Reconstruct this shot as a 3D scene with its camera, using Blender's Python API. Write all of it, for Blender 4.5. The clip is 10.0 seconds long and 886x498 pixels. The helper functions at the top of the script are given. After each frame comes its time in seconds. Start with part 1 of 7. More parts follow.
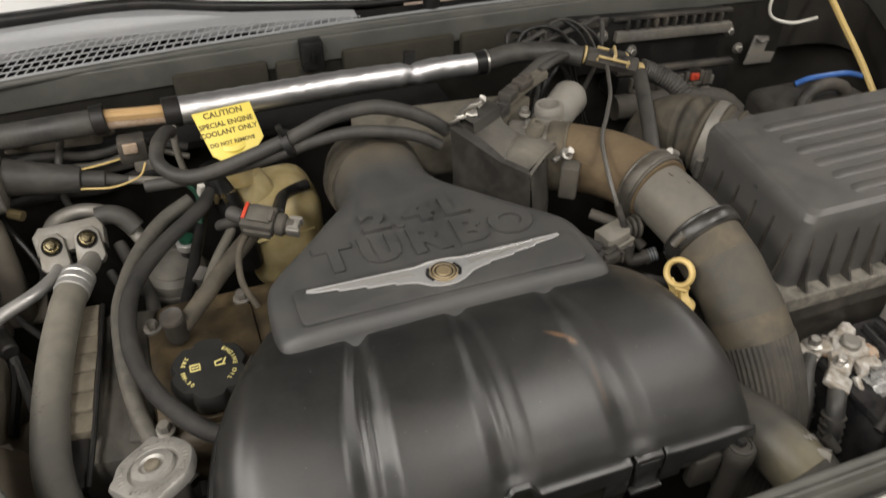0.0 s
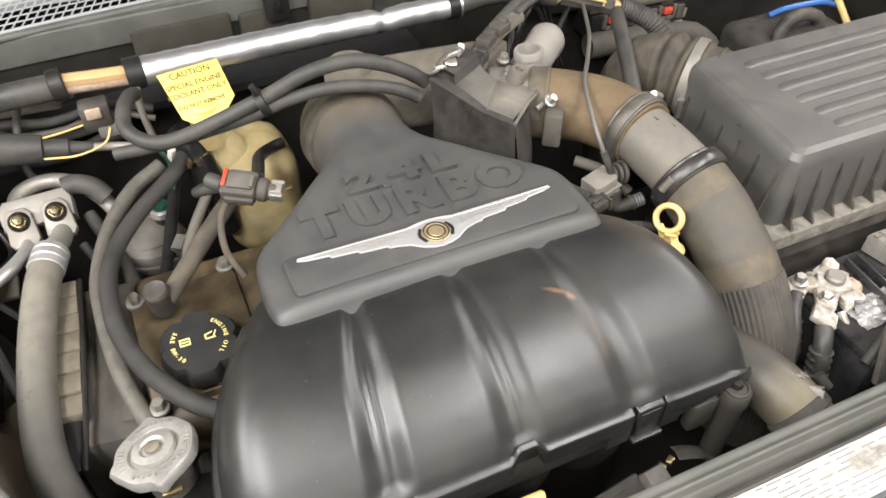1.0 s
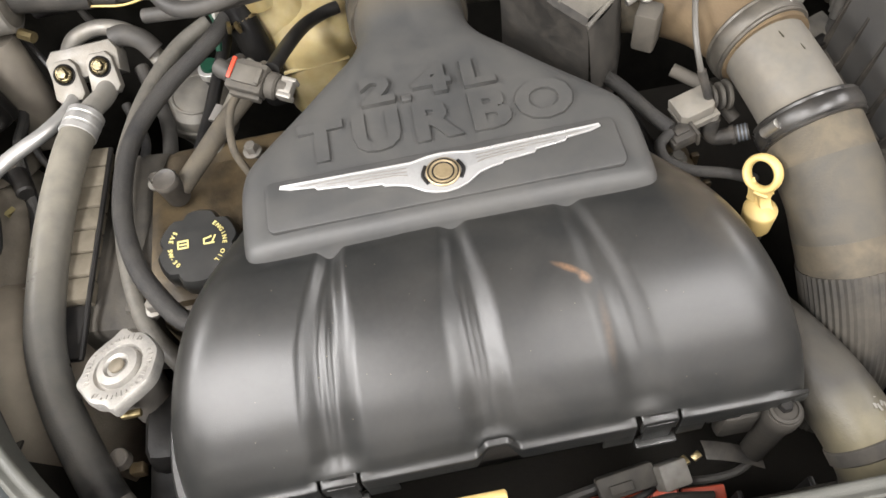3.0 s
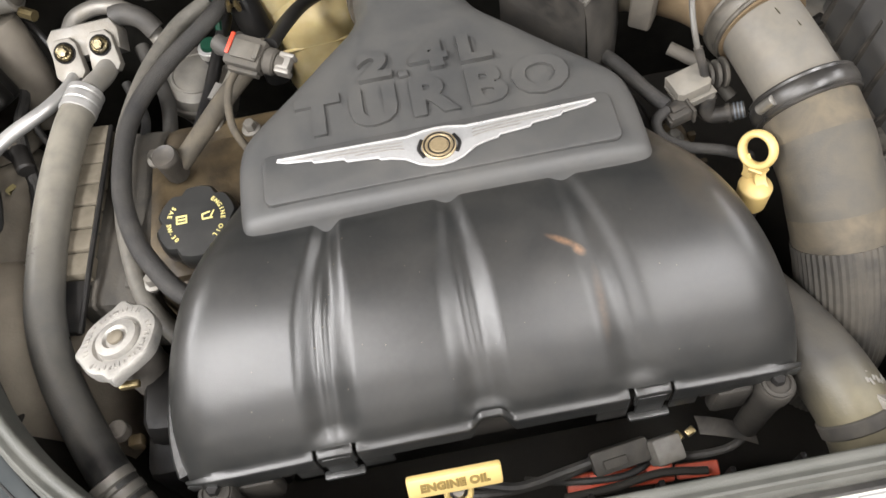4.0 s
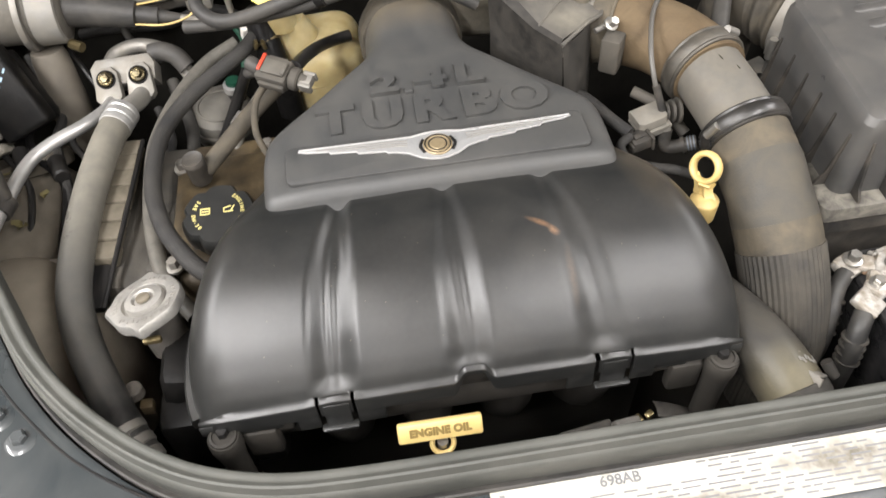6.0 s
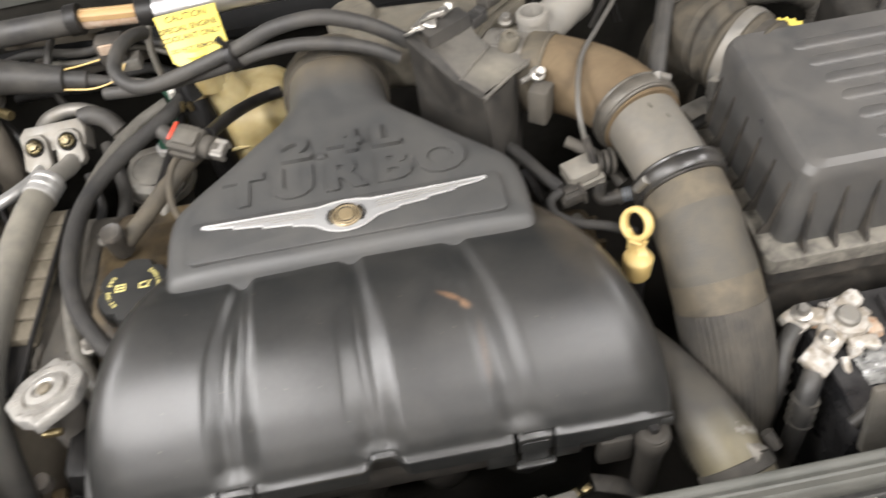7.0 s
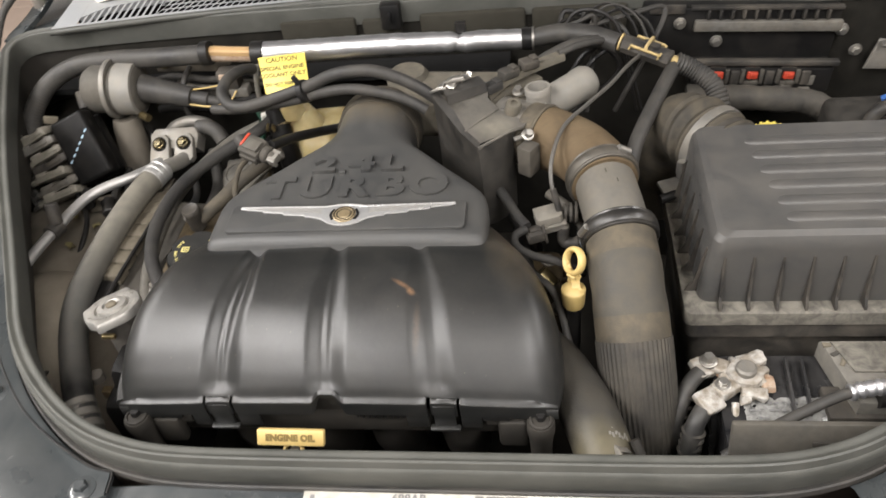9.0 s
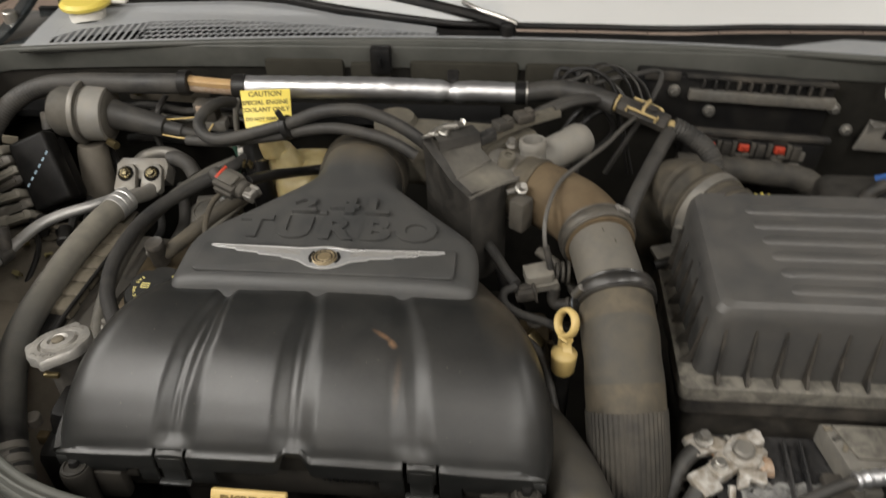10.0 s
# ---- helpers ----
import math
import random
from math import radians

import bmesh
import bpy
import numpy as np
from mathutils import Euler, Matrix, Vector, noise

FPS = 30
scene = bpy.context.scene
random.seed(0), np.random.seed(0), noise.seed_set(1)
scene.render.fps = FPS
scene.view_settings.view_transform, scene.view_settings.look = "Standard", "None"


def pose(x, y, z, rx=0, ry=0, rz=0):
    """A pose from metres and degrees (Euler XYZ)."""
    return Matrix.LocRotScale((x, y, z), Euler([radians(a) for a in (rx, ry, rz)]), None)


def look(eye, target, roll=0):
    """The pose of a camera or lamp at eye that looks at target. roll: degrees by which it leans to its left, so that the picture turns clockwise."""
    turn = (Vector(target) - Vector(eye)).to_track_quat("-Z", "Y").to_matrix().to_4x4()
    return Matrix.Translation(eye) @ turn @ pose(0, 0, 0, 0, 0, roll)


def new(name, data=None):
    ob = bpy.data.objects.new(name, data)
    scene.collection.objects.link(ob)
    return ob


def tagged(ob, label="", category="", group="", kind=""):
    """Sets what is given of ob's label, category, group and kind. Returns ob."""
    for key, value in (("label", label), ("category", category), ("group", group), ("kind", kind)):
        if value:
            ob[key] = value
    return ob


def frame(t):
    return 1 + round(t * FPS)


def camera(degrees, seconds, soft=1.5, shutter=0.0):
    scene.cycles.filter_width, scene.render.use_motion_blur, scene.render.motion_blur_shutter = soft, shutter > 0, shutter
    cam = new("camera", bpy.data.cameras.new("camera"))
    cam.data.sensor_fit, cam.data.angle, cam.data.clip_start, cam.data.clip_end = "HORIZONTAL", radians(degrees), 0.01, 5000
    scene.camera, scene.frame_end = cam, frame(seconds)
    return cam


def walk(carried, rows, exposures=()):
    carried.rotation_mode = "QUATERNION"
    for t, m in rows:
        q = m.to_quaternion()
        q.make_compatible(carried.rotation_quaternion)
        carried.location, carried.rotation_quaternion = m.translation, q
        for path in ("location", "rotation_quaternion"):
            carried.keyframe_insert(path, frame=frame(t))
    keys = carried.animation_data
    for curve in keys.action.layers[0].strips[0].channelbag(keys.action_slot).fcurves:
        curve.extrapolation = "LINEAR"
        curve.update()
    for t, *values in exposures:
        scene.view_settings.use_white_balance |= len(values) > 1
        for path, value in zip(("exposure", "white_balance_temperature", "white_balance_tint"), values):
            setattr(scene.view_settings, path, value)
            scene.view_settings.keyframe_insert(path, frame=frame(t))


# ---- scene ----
cam = camera(58.7, 10.0, shutter=0.5)
PATH = [
    (0, (-0.188, -0.503, 1.367), (0.361, 0.932, 0.086), 1.0),
    (0.5, (-0.213, -0.493, 1.379), (0.377, 0.836, 0.006), 1.4),
    (1, (-0.204, -0.469, 1.372), (0.397, 0.827, -0.028), 0.8),
    (1.5, (-0.152, -0.422, 1.393), (0.324, 0.712, -0.184), 2.6),
    (2, (-0.072, -0.38, 1.397), (0.102, 0.752, -0.242), -5.8),
    (2.5, (-0.021, -0.357, 1.377), (0.015, 0.705, -0.317), -9.9),
    (4, (-0.012, -0.373, 1.363), (-0.011, 0.646, -0.358), -11.0),
    (4.5, (-0.036, -0.425, 1.362), (0.021, 0.659, -0.317), -7.1),
    (5, (-0.054, -0.501, 1.383), (0.057, 0.657, -0.244), -2.9),
    (5.2, (-0.054, -0.516, 1.377), (0.071, 0.66, -0.236), -2.1),
    (6.5, (-0.031, -0.496, 1.378), (0.064, 0.784, -0.156), -6.5),
    (7, (0.051, -0.467, 1.375), (0.120, 0.822, -0.153), -8.2),
    (7.2, (0.116, -0.457, 1.37), (0.141, 0.873, -0.124), -6.8),
    (7.3, (0.172, -0.444, 1.366), (0.105, 0.894, -0.119), -6.9),
    (7.5, (0.257, -0.44, 1.377), (0.016, 0.895, -0.093), -8.1),
    (7.6, (0.27, -0.452, 1.369), (-0.026, 0.915, -0.06), -6.1),
    (7.8, (0.295, -0.461, 1.386), (-0.181, 0.871, -0.028), -10.4),
    (8, (0.306, -0.469, 1.399), (-0.288, 0.815, -0.015), -12.8),
    (8.5, (0.286, -0.538, 1.416), (-0.197, 0.781, -0.008), -10.1),
    (9, (0.22, -0.647, 1.445), (-0.049, 0.797, 0.087), -8.3),
    (9.5, (0.182, -0.628, 1.424), (0.037, 0.841, 0.075), -4.9),
    (10, (0.182, -0.616, 1.402), (0.022, 0.941, 0.157), -1.5),
]
walk(cam, [(t, look(eye, target, roll)) for t, eye, target, roll in PATH],
     exposures=[(0, -0.9, 6850, 9), (0.5, 0.17, 6600, 10), (1, 0.27, 6600, 10), (2.5, 0.24, 6600, 10), (4, 0.22, 6500, 10), (7, 0.09, 6550, 10), (7.5, 0.2, 6550, 10), (8.5, 0.17, 6600, 10), (9, -0.25, 6650, 10), (9.5, -0.48, 6700, 9), (10, -1.05, 6850, 8)])

# ---- world and lamps ----
world = bpy.data.worlds.new("garage_air")
scene.world = world
world.use_nodes = True
world.node_tree.nodes["Background"].inputs[0].default_value = (0.72, 0.8, 0.9, 1)
world.node_tree.nodes["Background"].inputs[1].default_value = 0.026


def tube_lamp(x, y, z, sx, sy, watts, tint=(0.967, 0.955, 0.96)):
    lamp = bpy.data.lights.new("tube_light", "AREA")
    lamp.shape, lamp.size, lamp.size_y, lamp.energy, lamp.color = "RECTANGLE", sx, sy, watts, tint
    ob = new("tube_light", lamp)
    ob.matrix_world = pose(x, y, z, 0, 0, 0)
    return ob


# Ceiling lights are all unseen; the last is added to brighten the windscreen.
LAMPS = [(-0.95, -1.45, 2.66, 0.4, 2.2, 104), (0.9, -1.6, 2.66, 0.4, 2.0, 68), (0.0, -3.4, 2.66, 1.2, 0.3, 20),
         (-2.3, -0.3, 2.66, 0.6, 2.2, 142), (2.4, -0.1, 2.66, 0.4, 1.8, 60), (0.1, 2.3, 2.66, 1.2, 0.3, 80)]
for spec in LAMPS:
    tube_lamp(*spec)

# ---- materials ----
def material(name, base, rough=0.6, metal=0.0, other=None, amount=0.5, grain=60.0, stain=9.0, bump=0.15, bump_scale=400.0,
             rough_var=0.1, coat=0.0, dust=0.0, dust_colour=(0.23, 0.2, 0.155), specular=0.5, subsurface=0.0, per_piece=0.0):
    """Two scales of colour change, dust in patches, fine relief. Sizes are in the world's metres."""
    m = bpy.data.materials.new(name)
    m.use_nodes = True
    nodes, links = m.node_tree.nodes, m.node_tree.links
    bsdf = nodes["Principled BSDF"]
    place = nodes.new("ShaderNodeNewGeometry")

    def cloud(scale, detail, shift, rugged=0.5, warp=0.0):
        n = nodes.new("ShaderNodeTexNoise")
        n.inputs["Scale"].default_value, n.inputs["Detail"].default_value = scale, detail
        n.inputs["Roughness"].default_value, n.inputs["Distortion"].default_value = rugged, warp
        add = nodes.new("ShaderNodeVectorMath")
        add.inputs[1].default_value = (shift, shift * 0.7, -shift)
        links.new(place.outputs["Position"], add.inputs[0])
        links.new(add.outputs[0], n.inputs["Vector"])
        return n.outputs["Fac"]

    def ramp(fac, low, high):
        r = nodes.new("ShaderNodeMapRange")
        r.inputs["From Min"].default_value, r.inputs["From Max"].default_value = low, high
        links.new(fac, r.inputs["Value"])
        return r.outputs["Result"]

    def mix(fac, a, b):
        n = nodes.new("ShaderNodeMix")
        n.data_type = "RGBA"
        if isinstance(fac, float):
            n.inputs[0].default_value = fac
        else:
            links.new(fac, n.inputs[0])
        for slot, v in ((6, a), (7, b)):
            if isinstance(v, tuple):
                n.inputs[slot].default_value = (*v, 1)
            else:
                links.new(v, n.inputs[slot])
        return n.outputs[2]

    def times(fac, k):
        n = nodes.new("ShaderNodeMath")
        n.operation = "MULTIPLY"
        n.inputs[1].default_value = k
        links.new(fac, n.inputs[0])
        return n.outputs[0]

    second = other or tuple(c * 0.6 for c in base)
    fine, broad = cloud(grain, 6, 3.1), cloud(stain, 4, 7.7)
    colour = mix(times(ramp(fine, 0.3, 0.7), amount), base, second)
    colour = mix(times(ramp(broad, 0.38, 0.66), amount * 0.85), colour, second)
    if per_piece:
        info = nodes.new("ShaderNodeObjectInfo")
        colour = mix(times(info.outputs["Random"], per_piece), colour, tuple(c * 0.55 for c in base))
    dusty = None
    if dust:
        dusty = times(ramp(cloud(stain * 2.6, 8, 12.3, 0.62, 0.5), 0.36, 0.64), dust)
        colour = mix(dusty, colour, dust_colour)
    links.new(colour, bsdf.inputs["Base Color"])
    r = nodes.new("ShaderNodeMapRange")
    r.inputs["To Min"].default_value, r.inputs["To Max"].default_value = max(rough - rough_var, 0.03), min(rough + rough_var, 1)
    links.new(ramp(broad, 0.3, 0.7), r.inputs["Value"])
    out = r.outputs["Result"]
    if dust:
        n = nodes.new("ShaderNodeMath")
        n.operation, n.use_clamp = "MULTIPLY_ADD", True
        n.inputs[1].default_value = 0.45
        links.new(dusty, n.inputs[0])
        links.new(out, n.inputs[2])
        out = n.outputs[0]
    links.new(out, bsdf.inputs["Roughness"])
    bsdf.inputs["Metallic"].default_value = metal
    bsdf.inputs["Coat Weight"].default_value = coat
    bsdf.inputs["Coat Roughness"].default_value = 0.08
    bsdf.inputs["Specular IOR Level"].default_value = specular
    bsdf.inputs["Subsurface Weight"].default_value = subsurface
    bsdf.inputs["Subsurface Radius"].default_value = (0.02, 0.014, 0.006)
    if bump:
        b = nodes.new("ShaderNodeBump")
        b.inputs["Strength"].default_value, b.inputs["Distance"].default_value = bump, 0.001
        links.new(cloud(bump_scale, 4, 1.7), b.inputs["Height"])
        links.new(b.outputs[0], bsdf.inputs["Normal"])
    return m


# Same plastic as COVER; wear and light on the flat top lift this tone.
COVERTOP = material("lit_worn_black_plastic", (0.037, 0.0378, 0.0378), 0.5, other=(0.05, 0.05, 0.049), amount=0.4, grain=220, stain=9, bump=0.14, bump_scale=1500, rough_var=0.06, dust=0.22, dust_colour=(0.1, 0.093, 0.08), specular=0.6)
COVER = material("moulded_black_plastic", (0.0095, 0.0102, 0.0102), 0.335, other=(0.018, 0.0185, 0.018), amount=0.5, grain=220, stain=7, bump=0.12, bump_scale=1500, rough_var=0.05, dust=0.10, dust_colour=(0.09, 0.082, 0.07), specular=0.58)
PLASTIC = material("dusty_black_plastic", (0.018, 0.018, 0.018), 0.5, other=(0.042, 0.039, 0.035), grain=90, bump=0.2, bump_scale=900, dust=0.45, dust_colour=(0.15, 0.13, 0.105), specular=0.3)
BOXLID = material("air_box_plastic", (0.056, 0.0558, 0.0555), 0.36, other=(0.082, 0.08, 0.0755), grain=120, bump=0.25, bump_scale=1100, dust=0.4, dust_colour=(0.1, 0.092, 0.08), specular=0.62)
# Pale for dust and for light on the box's upward faces, both in colour.
BOXTOP = material("dusty_lit_box_top", (0.072, 0.068, 0.061), 0.48, other=(0.108, 0.101, 0.089), amount=0.6, grain=140, stain=30, bump=0.25, bump_scale=700, dust=0.3, dust_colour=(0.17, 0.155, 0.13), specular=0.45)
BLACK = material("clean_black_plastic", (0.01, 0.01, 0.0105), 0.4, grain=80, bump=0.1, dust=0.1, dust_colour=(0.12, 0.105, 0.085), specular=0.28)
DUSTCAST = material("brown_dusty_casting", (0.13, 0.12, 0.098), 0.75, other=(0.075, 0.068, 0.055), amount=0.7, grain=50, stain=22, bump=0.4, dust=0.4, dust_colour=(0.19, 0.165, 0.125), specular=0.2)
DARK = material("deep_dark_metal", (0.026, 0.0245, 0.022), 0.6, other=(0.042, 0.038, 0.033), grain=30, bump=0.4, bump_scale=120, dust=0.15, dust_colour=(0.07, 0.06, 0.046), specular=0.2)
SLICK = material("slick_black_rubber", (0.005, 0.005, 0.0052), 0.35, other=(0.009, 0.0085, 0.008), grain=50, stain=30, bump=0.2, dust=0.1, dust_colour=(0.04, 0.036, 0.03), specular=0.1)
RUBBER = material("black_rubber", (0.022, 0.022, 0.022), 0.5, other=(0.045, 0.043, 0.04), grain=140, bump=0.2, dust=0.35, dust_colour=(0.11, 0.1, 0.085), specular=0.38)
SEAL = material("seal_rubber", (0.046, 0.048, 0.043), 0.46, other=(0.068, 0.069, 0.06), grain=70, stain=5, bump=0.25, bump_scale=700, dust=0.4, dust_colour=(0.12, 0.118, 0.105), specular=0.5)
HOSE = material("dusty_rubber_hose", (0.1, 0.095, 0.082), 0.38, other=(0.15, 0.14, 0.118), grain=110, stain=12, bump=0.3, bump_scale=600, dust=0.35, dust_colour=(0.17, 0.15, 0.115), specular=0.42)
BRAID = material("braided_rubber_hose", (0.02, 0.02, 0.021), 0.55, other=(0.045, 0.043, 0.04), grain=500, stain=14, bump=0.7, bump_scale=1300, dust=0.14, dust_colour=(0.13, 0.12, 0.1), specular=0.2)
PIPE = material("dusty_intake_hose", (0.056, 0.05, 0.041), 0.58, other=(0.086, 0.074, 0.056), grain=90, stain=12, bump=0.3, bump_scale=500, dust=0.5, dust_colour=(0.165, 0.138, 0.095), specular=0.25)
ELBOW = material("brown_dusty_elbow", (0.112, 0.08, 0.048), 0.7, other=(0.075, 0.057, 0.038), grain=70, stain=14, bump=0.25, bump_scale=500, dust=0.4, dust_colour=(0.19, 0.142, 0.085), specular=0.15)
LOWHOSE = material("grey_charge_hose", (0.05, 0.047, 0.042), 0.52, other=(0.07, 0.064, 0.053), grain=60, stain=16, bump=0.25, bump_scale=600, dust=0.3, dust_colour=(0.13, 0.112, 0.08), specular=0.32)
CLAMPBAND = material("grimy_clamp_band", (0.058, 0.054, 0.047), 0.36, metal=0.25, other=(0.04, 0.037, 0.032), grain=120, stain=20, bump=0.2, rough_var=0.14, dust=0.4, dust_colour=(0.16, 0.14, 0.11), specular=0.6)
DUCTRUBBER = material("dusty_duct_rubber", (0.04, 0.037, 0.032), 0.68, other=(0.065, 0.058, 0.047), grain=80, stain=14, bump=0.3, dust=0.45, dust_colour=(0.14, 0.118, 0.085), specular=0.15)
LINER = material("tan_liner_felt", (0.29, 0.252, 0.2), 0.85, other=(0.2, 0.173, 0.137), grain=60, stain=9, bump=0.3, specular=0.15)
PIPEGREY = material("painted_intake_pipe", (0.125, 0.119, 0.106), 0.58, metal=0.25, other=(0.16, 0.152, 0.134), grain=160, bump=0.1, dust=0.3, dust_colour=(0.25, 0.21, 0.15))
PIPEBAND = material("sooty_hose_band", (0.038, 0.0365, 0.034), 0.6, other=(0.065, 0.06, 0.052), grain=90, bump=0.3, dust=0.3, dust_colour=(0.16, 0.14, 0.11), specular=0.2)
BEIGE = material("beige_grimy_hose", (0.038, 0.036, 0.032), 0.5, other=(0.028, 0.026, 0.023), grain=40, stain=14, bump=0.25, dust=0.3, dust_colour=(0.095, 0.084, 0.064), specular=0.4)
CAST = material("cast_aluminium", (0.24, 0.232, 0.215), 0.52, metal=0.6, other=(0.18, 0.172, 0.155), grain=120, stain=20, bump=0.3, bump_scale=500, dust=0.45, dust_colour=(0.24, 0.21, 0.165))
ALU = material("drawn_aluminium", (0.56, 0.56, 0.55), 0.45, metal=0.8, other=(0.5, 0.49, 0.47), grain=150, stain=25, bump=0.1, dust=0.12)
CONNGREY = material("dusty_connector_shell", (0.095, 0.09, 0.08), 0.55, other=(0.045, 0.042, 0.036), grain=120, bump=0.2, dust=0.3, dust_colour=(0.15, 0.13, 0.1), specular=0.25)
PALECAST = material("pale_cast_alloy", (0.215, 0.208, 0.192), 0.6, metal=0.15, other=(0.16, 0.15, 0.13), grain=60, stain=18, bump=0.2, bump_scale=700, dust=0.3, dust_colour=(0.3, 0.27, 0.22))
STEEL = material("zinc_steel", (0.5, 0.49, 0.46), 0.38, metal=0.9, other=(0.32, 0.3, 0.27), grain=200, bump=0.15, dust=0.2)
FOIL = material("foil_sleeve", (0.7, 0.7, 0.71), 0.4, metal=0.92, other=(0.55, 0.55, 0.56), grain=70, stain=18, bump=0.9, bump_scale=110)
CAPMETAL = material("pressed_tin_cap", (0.36, 0.352, 0.335), 0.52, metal=0.75, other=(0.5, 0.48, 0.44), grain=300, stain=40, bump=0.25, bump_scale=900, dust=0.15)
BRASS = material("dull_brass", (0.22, 0.175, 0.09), 0.36, metal=0.8, grain=200, bump=0.2)
CHROME = material("satin_badge_silver", (0.72, 0.72, 0.72), 0.3, metal=0.75, other=(0.6, 0.6, 0.59), grain=300, bump=0.08)
BADGEFIELD = material("brushed_badge_field", (0.46, 0.46, 0.46), 0.38, metal=0.6, other=(0.36, 0.36, 0.355), grain=400, bump=0.1, bump_scale=900)
GOLD = material("badge_gold", (0.38, 0.3, 0.18), 0.35, metal=0.5, grain=300, bump=0.05)
YELLOW = material("yellow_handle_plastic", (0.60, 0.45, 0.19), 0.42, other=(0.52, 0.36, 0.11), amount=0.4, grain=90, bump=0.1, dust=0.12, dust_colour=(0.45, 0.35, 0.18))
TAGYELLOW = material("yellow_tag_plastic", (0.74, 0.6, 0.12), 0.42, other=(0.66, 0.52, 0.1), amount=0.3, grain=60, bump=0.05)
PRINT = material("black_print", (0.03, 0.025, 0.01), 0.6, bump=0)
WORNPRINT = material("worn_dark_print", (0.1, 0.072, 0.027), 0.6, other=(0.26, 0.18, 0.05), amount=0.7, grain=400, bump=0)
THICKHOSE = material("thick_rubber_hose", (0.06, 0.06, 0.057), 0.33, other=(0.085, 0.082, 0.075), grain=80, stain=20, bump=0.2, bump_scale=600, dust=0.3, dust_colour=(0.12, 0.11, 0.09), specular=0.5)
PRINTBLUE = material("pale_blue_print", (0.3, 0.42, 0.52), 0.6, bump=0)
TAGINK = material("faded_tag_ink", (0.055, 0.042, 0.012), 0.6, other=(0.14, 0.105, 0.025), amount=0.6, grain=300, bump=0)
PRINTYELLOW = material("yellow_print", (0.72, 0.63, 0.24), 0.6, bump=0)
WHITE = material("white_plastic", (0.72, 0.7, 0.65), 0.45, other=(0.6, 0.58, 0.52), grain=80, bump=0.05, dust=0.12)
BOTTLE = material("yellowed_bottle_plastic", (0.58, 0.5, 0.29), 0.4, other=(0.34, 0.26, 0.11), amount=0.9, grain=30, stain=28, bump=0.1, subsurface=0.25, dust=0.1)
TAN = material("tan_grimy_plastic", (0.17, 0.15, 0.115), 0.6, other=(0.075, 0.064, 0.046), grain=120, stain=18, bump=0.25, dust=0.3, per_piece=0.25, specular=0.2)
CONDUIT = material("tan_split_conduit", (0.45, 0.29, 0.13), 0.45, other=(0.4, 0.26, 0.13), grain=90, bump=0.1)
GOLDCLIP = material("amber_clip_plastic", (0.5, 0.38, 0.18), 0.4, grain=80, bump=0.05)
RED = material("red_plastic", (0.5, 0.06, 0.03), 0.4, grain=80, bump=0.05)
BLUE = material("blue_wire", (0.04, 0.13, 0.4), 0.45, bump=0.05)
GREEN = material("dark_green_plastic", (0.01, 0.06, 0.035), 0.4, bump=0.05)
PLUGTAN = material("tan_grey_plug", (0.24, 0.225, 0.19), 0.55, other=(0.15, 0.138, 0.112), amount=0.7, grain=120, stain=28, bump=0.15, dust=0.4, dust_colour=(0.26, 0.235, 0.19))
LEGDUST = material("dusty_brown_leg", (0.13, 0.115, 0.094), 0.5, other=(0.09, 0.08, 0.066), grain=80, stain=14, bump=0.15, dust=0.35, dust_colour=(0.2, 0.178, 0.14), specular=0.4)
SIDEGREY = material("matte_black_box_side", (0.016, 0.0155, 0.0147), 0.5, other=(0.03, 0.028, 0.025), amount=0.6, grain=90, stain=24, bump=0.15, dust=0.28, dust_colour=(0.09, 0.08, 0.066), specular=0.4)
ORANGERED = material("orange_red_plastic", (0.6, 0.085, 0.035), 0.4, other=(0.4, 0.06, 0.03), grain=90, bump=0.08, dust=0.12)
GREYHOSE = material("grey_fuel_hose", (0.085, 0.08, 0.07), 0.5, other=(0.05, 0.047, 0.042), grain=160, stain=20, bump=0.35, bump_scale=500, dust=0.35, dust_colour=(0.17, 0.155, 0.125), specular=0.35)
DUSTMETAL = material("dusty_pressed_metal", (0.2, 0.192, 0.175), 0.45, metal=0.45, other=(0.12, 0.112, 0.098), grain=110, stain=26, bump=0.2, dust=0.4, dust_colour=(0.22, 0.2, 0.16))
BOLTDARK = material("tarnished_bolt_head", (0.16, 0.13, 0.065), 0.26, metal=0.85, other=(0.05, 0.043, 0.03), amount=0.8, grain=160, stain=90, bump=0.2)
SENSORGREY = material("sensor_plastic", (0.16, 0.152, 0.137), 0.5, other=(0.13, 0.12, 0.1), amount=0.7, grain=140, stain=30, bump=0.12, dust=0.35, dust_colour=(0.25, 0.225, 0.18))
LINEGREY = material("vacuum_line_plastic", (0.085, 0.082, 0.076), 0.4, other=(0.06, 0.056, 0.05), grain=120, bump=0.1, dust=0.25, dust_colour=(0.16, 0.145, 0.115))
BLUEGREY = material("blue_grey_ring_paint", (0.1, 0.13, 0.17), 0.5, other=(0.08, 0.09, 0.1), grain=120, bump=0.1, dust=0.3)
SHINYBAND = material("glossy_clamp_band", (0.012, 0.012, 0.0125), 0.33, other=(0.024, 0.0225, 0.02), grain=120, stain=24, bump=0.15, rough_var=0.12, dust=0.1, dust_colour=(0.15, 0.13, 0.1), specular=0.65)
GREYPLUG = material("grey_connector_plastic", (0.15, 0.145, 0.135), 0.5, other=(0.08, 0.076, 0.066), amount=0.8, grain=120, bump=0.1, dust=0.35)
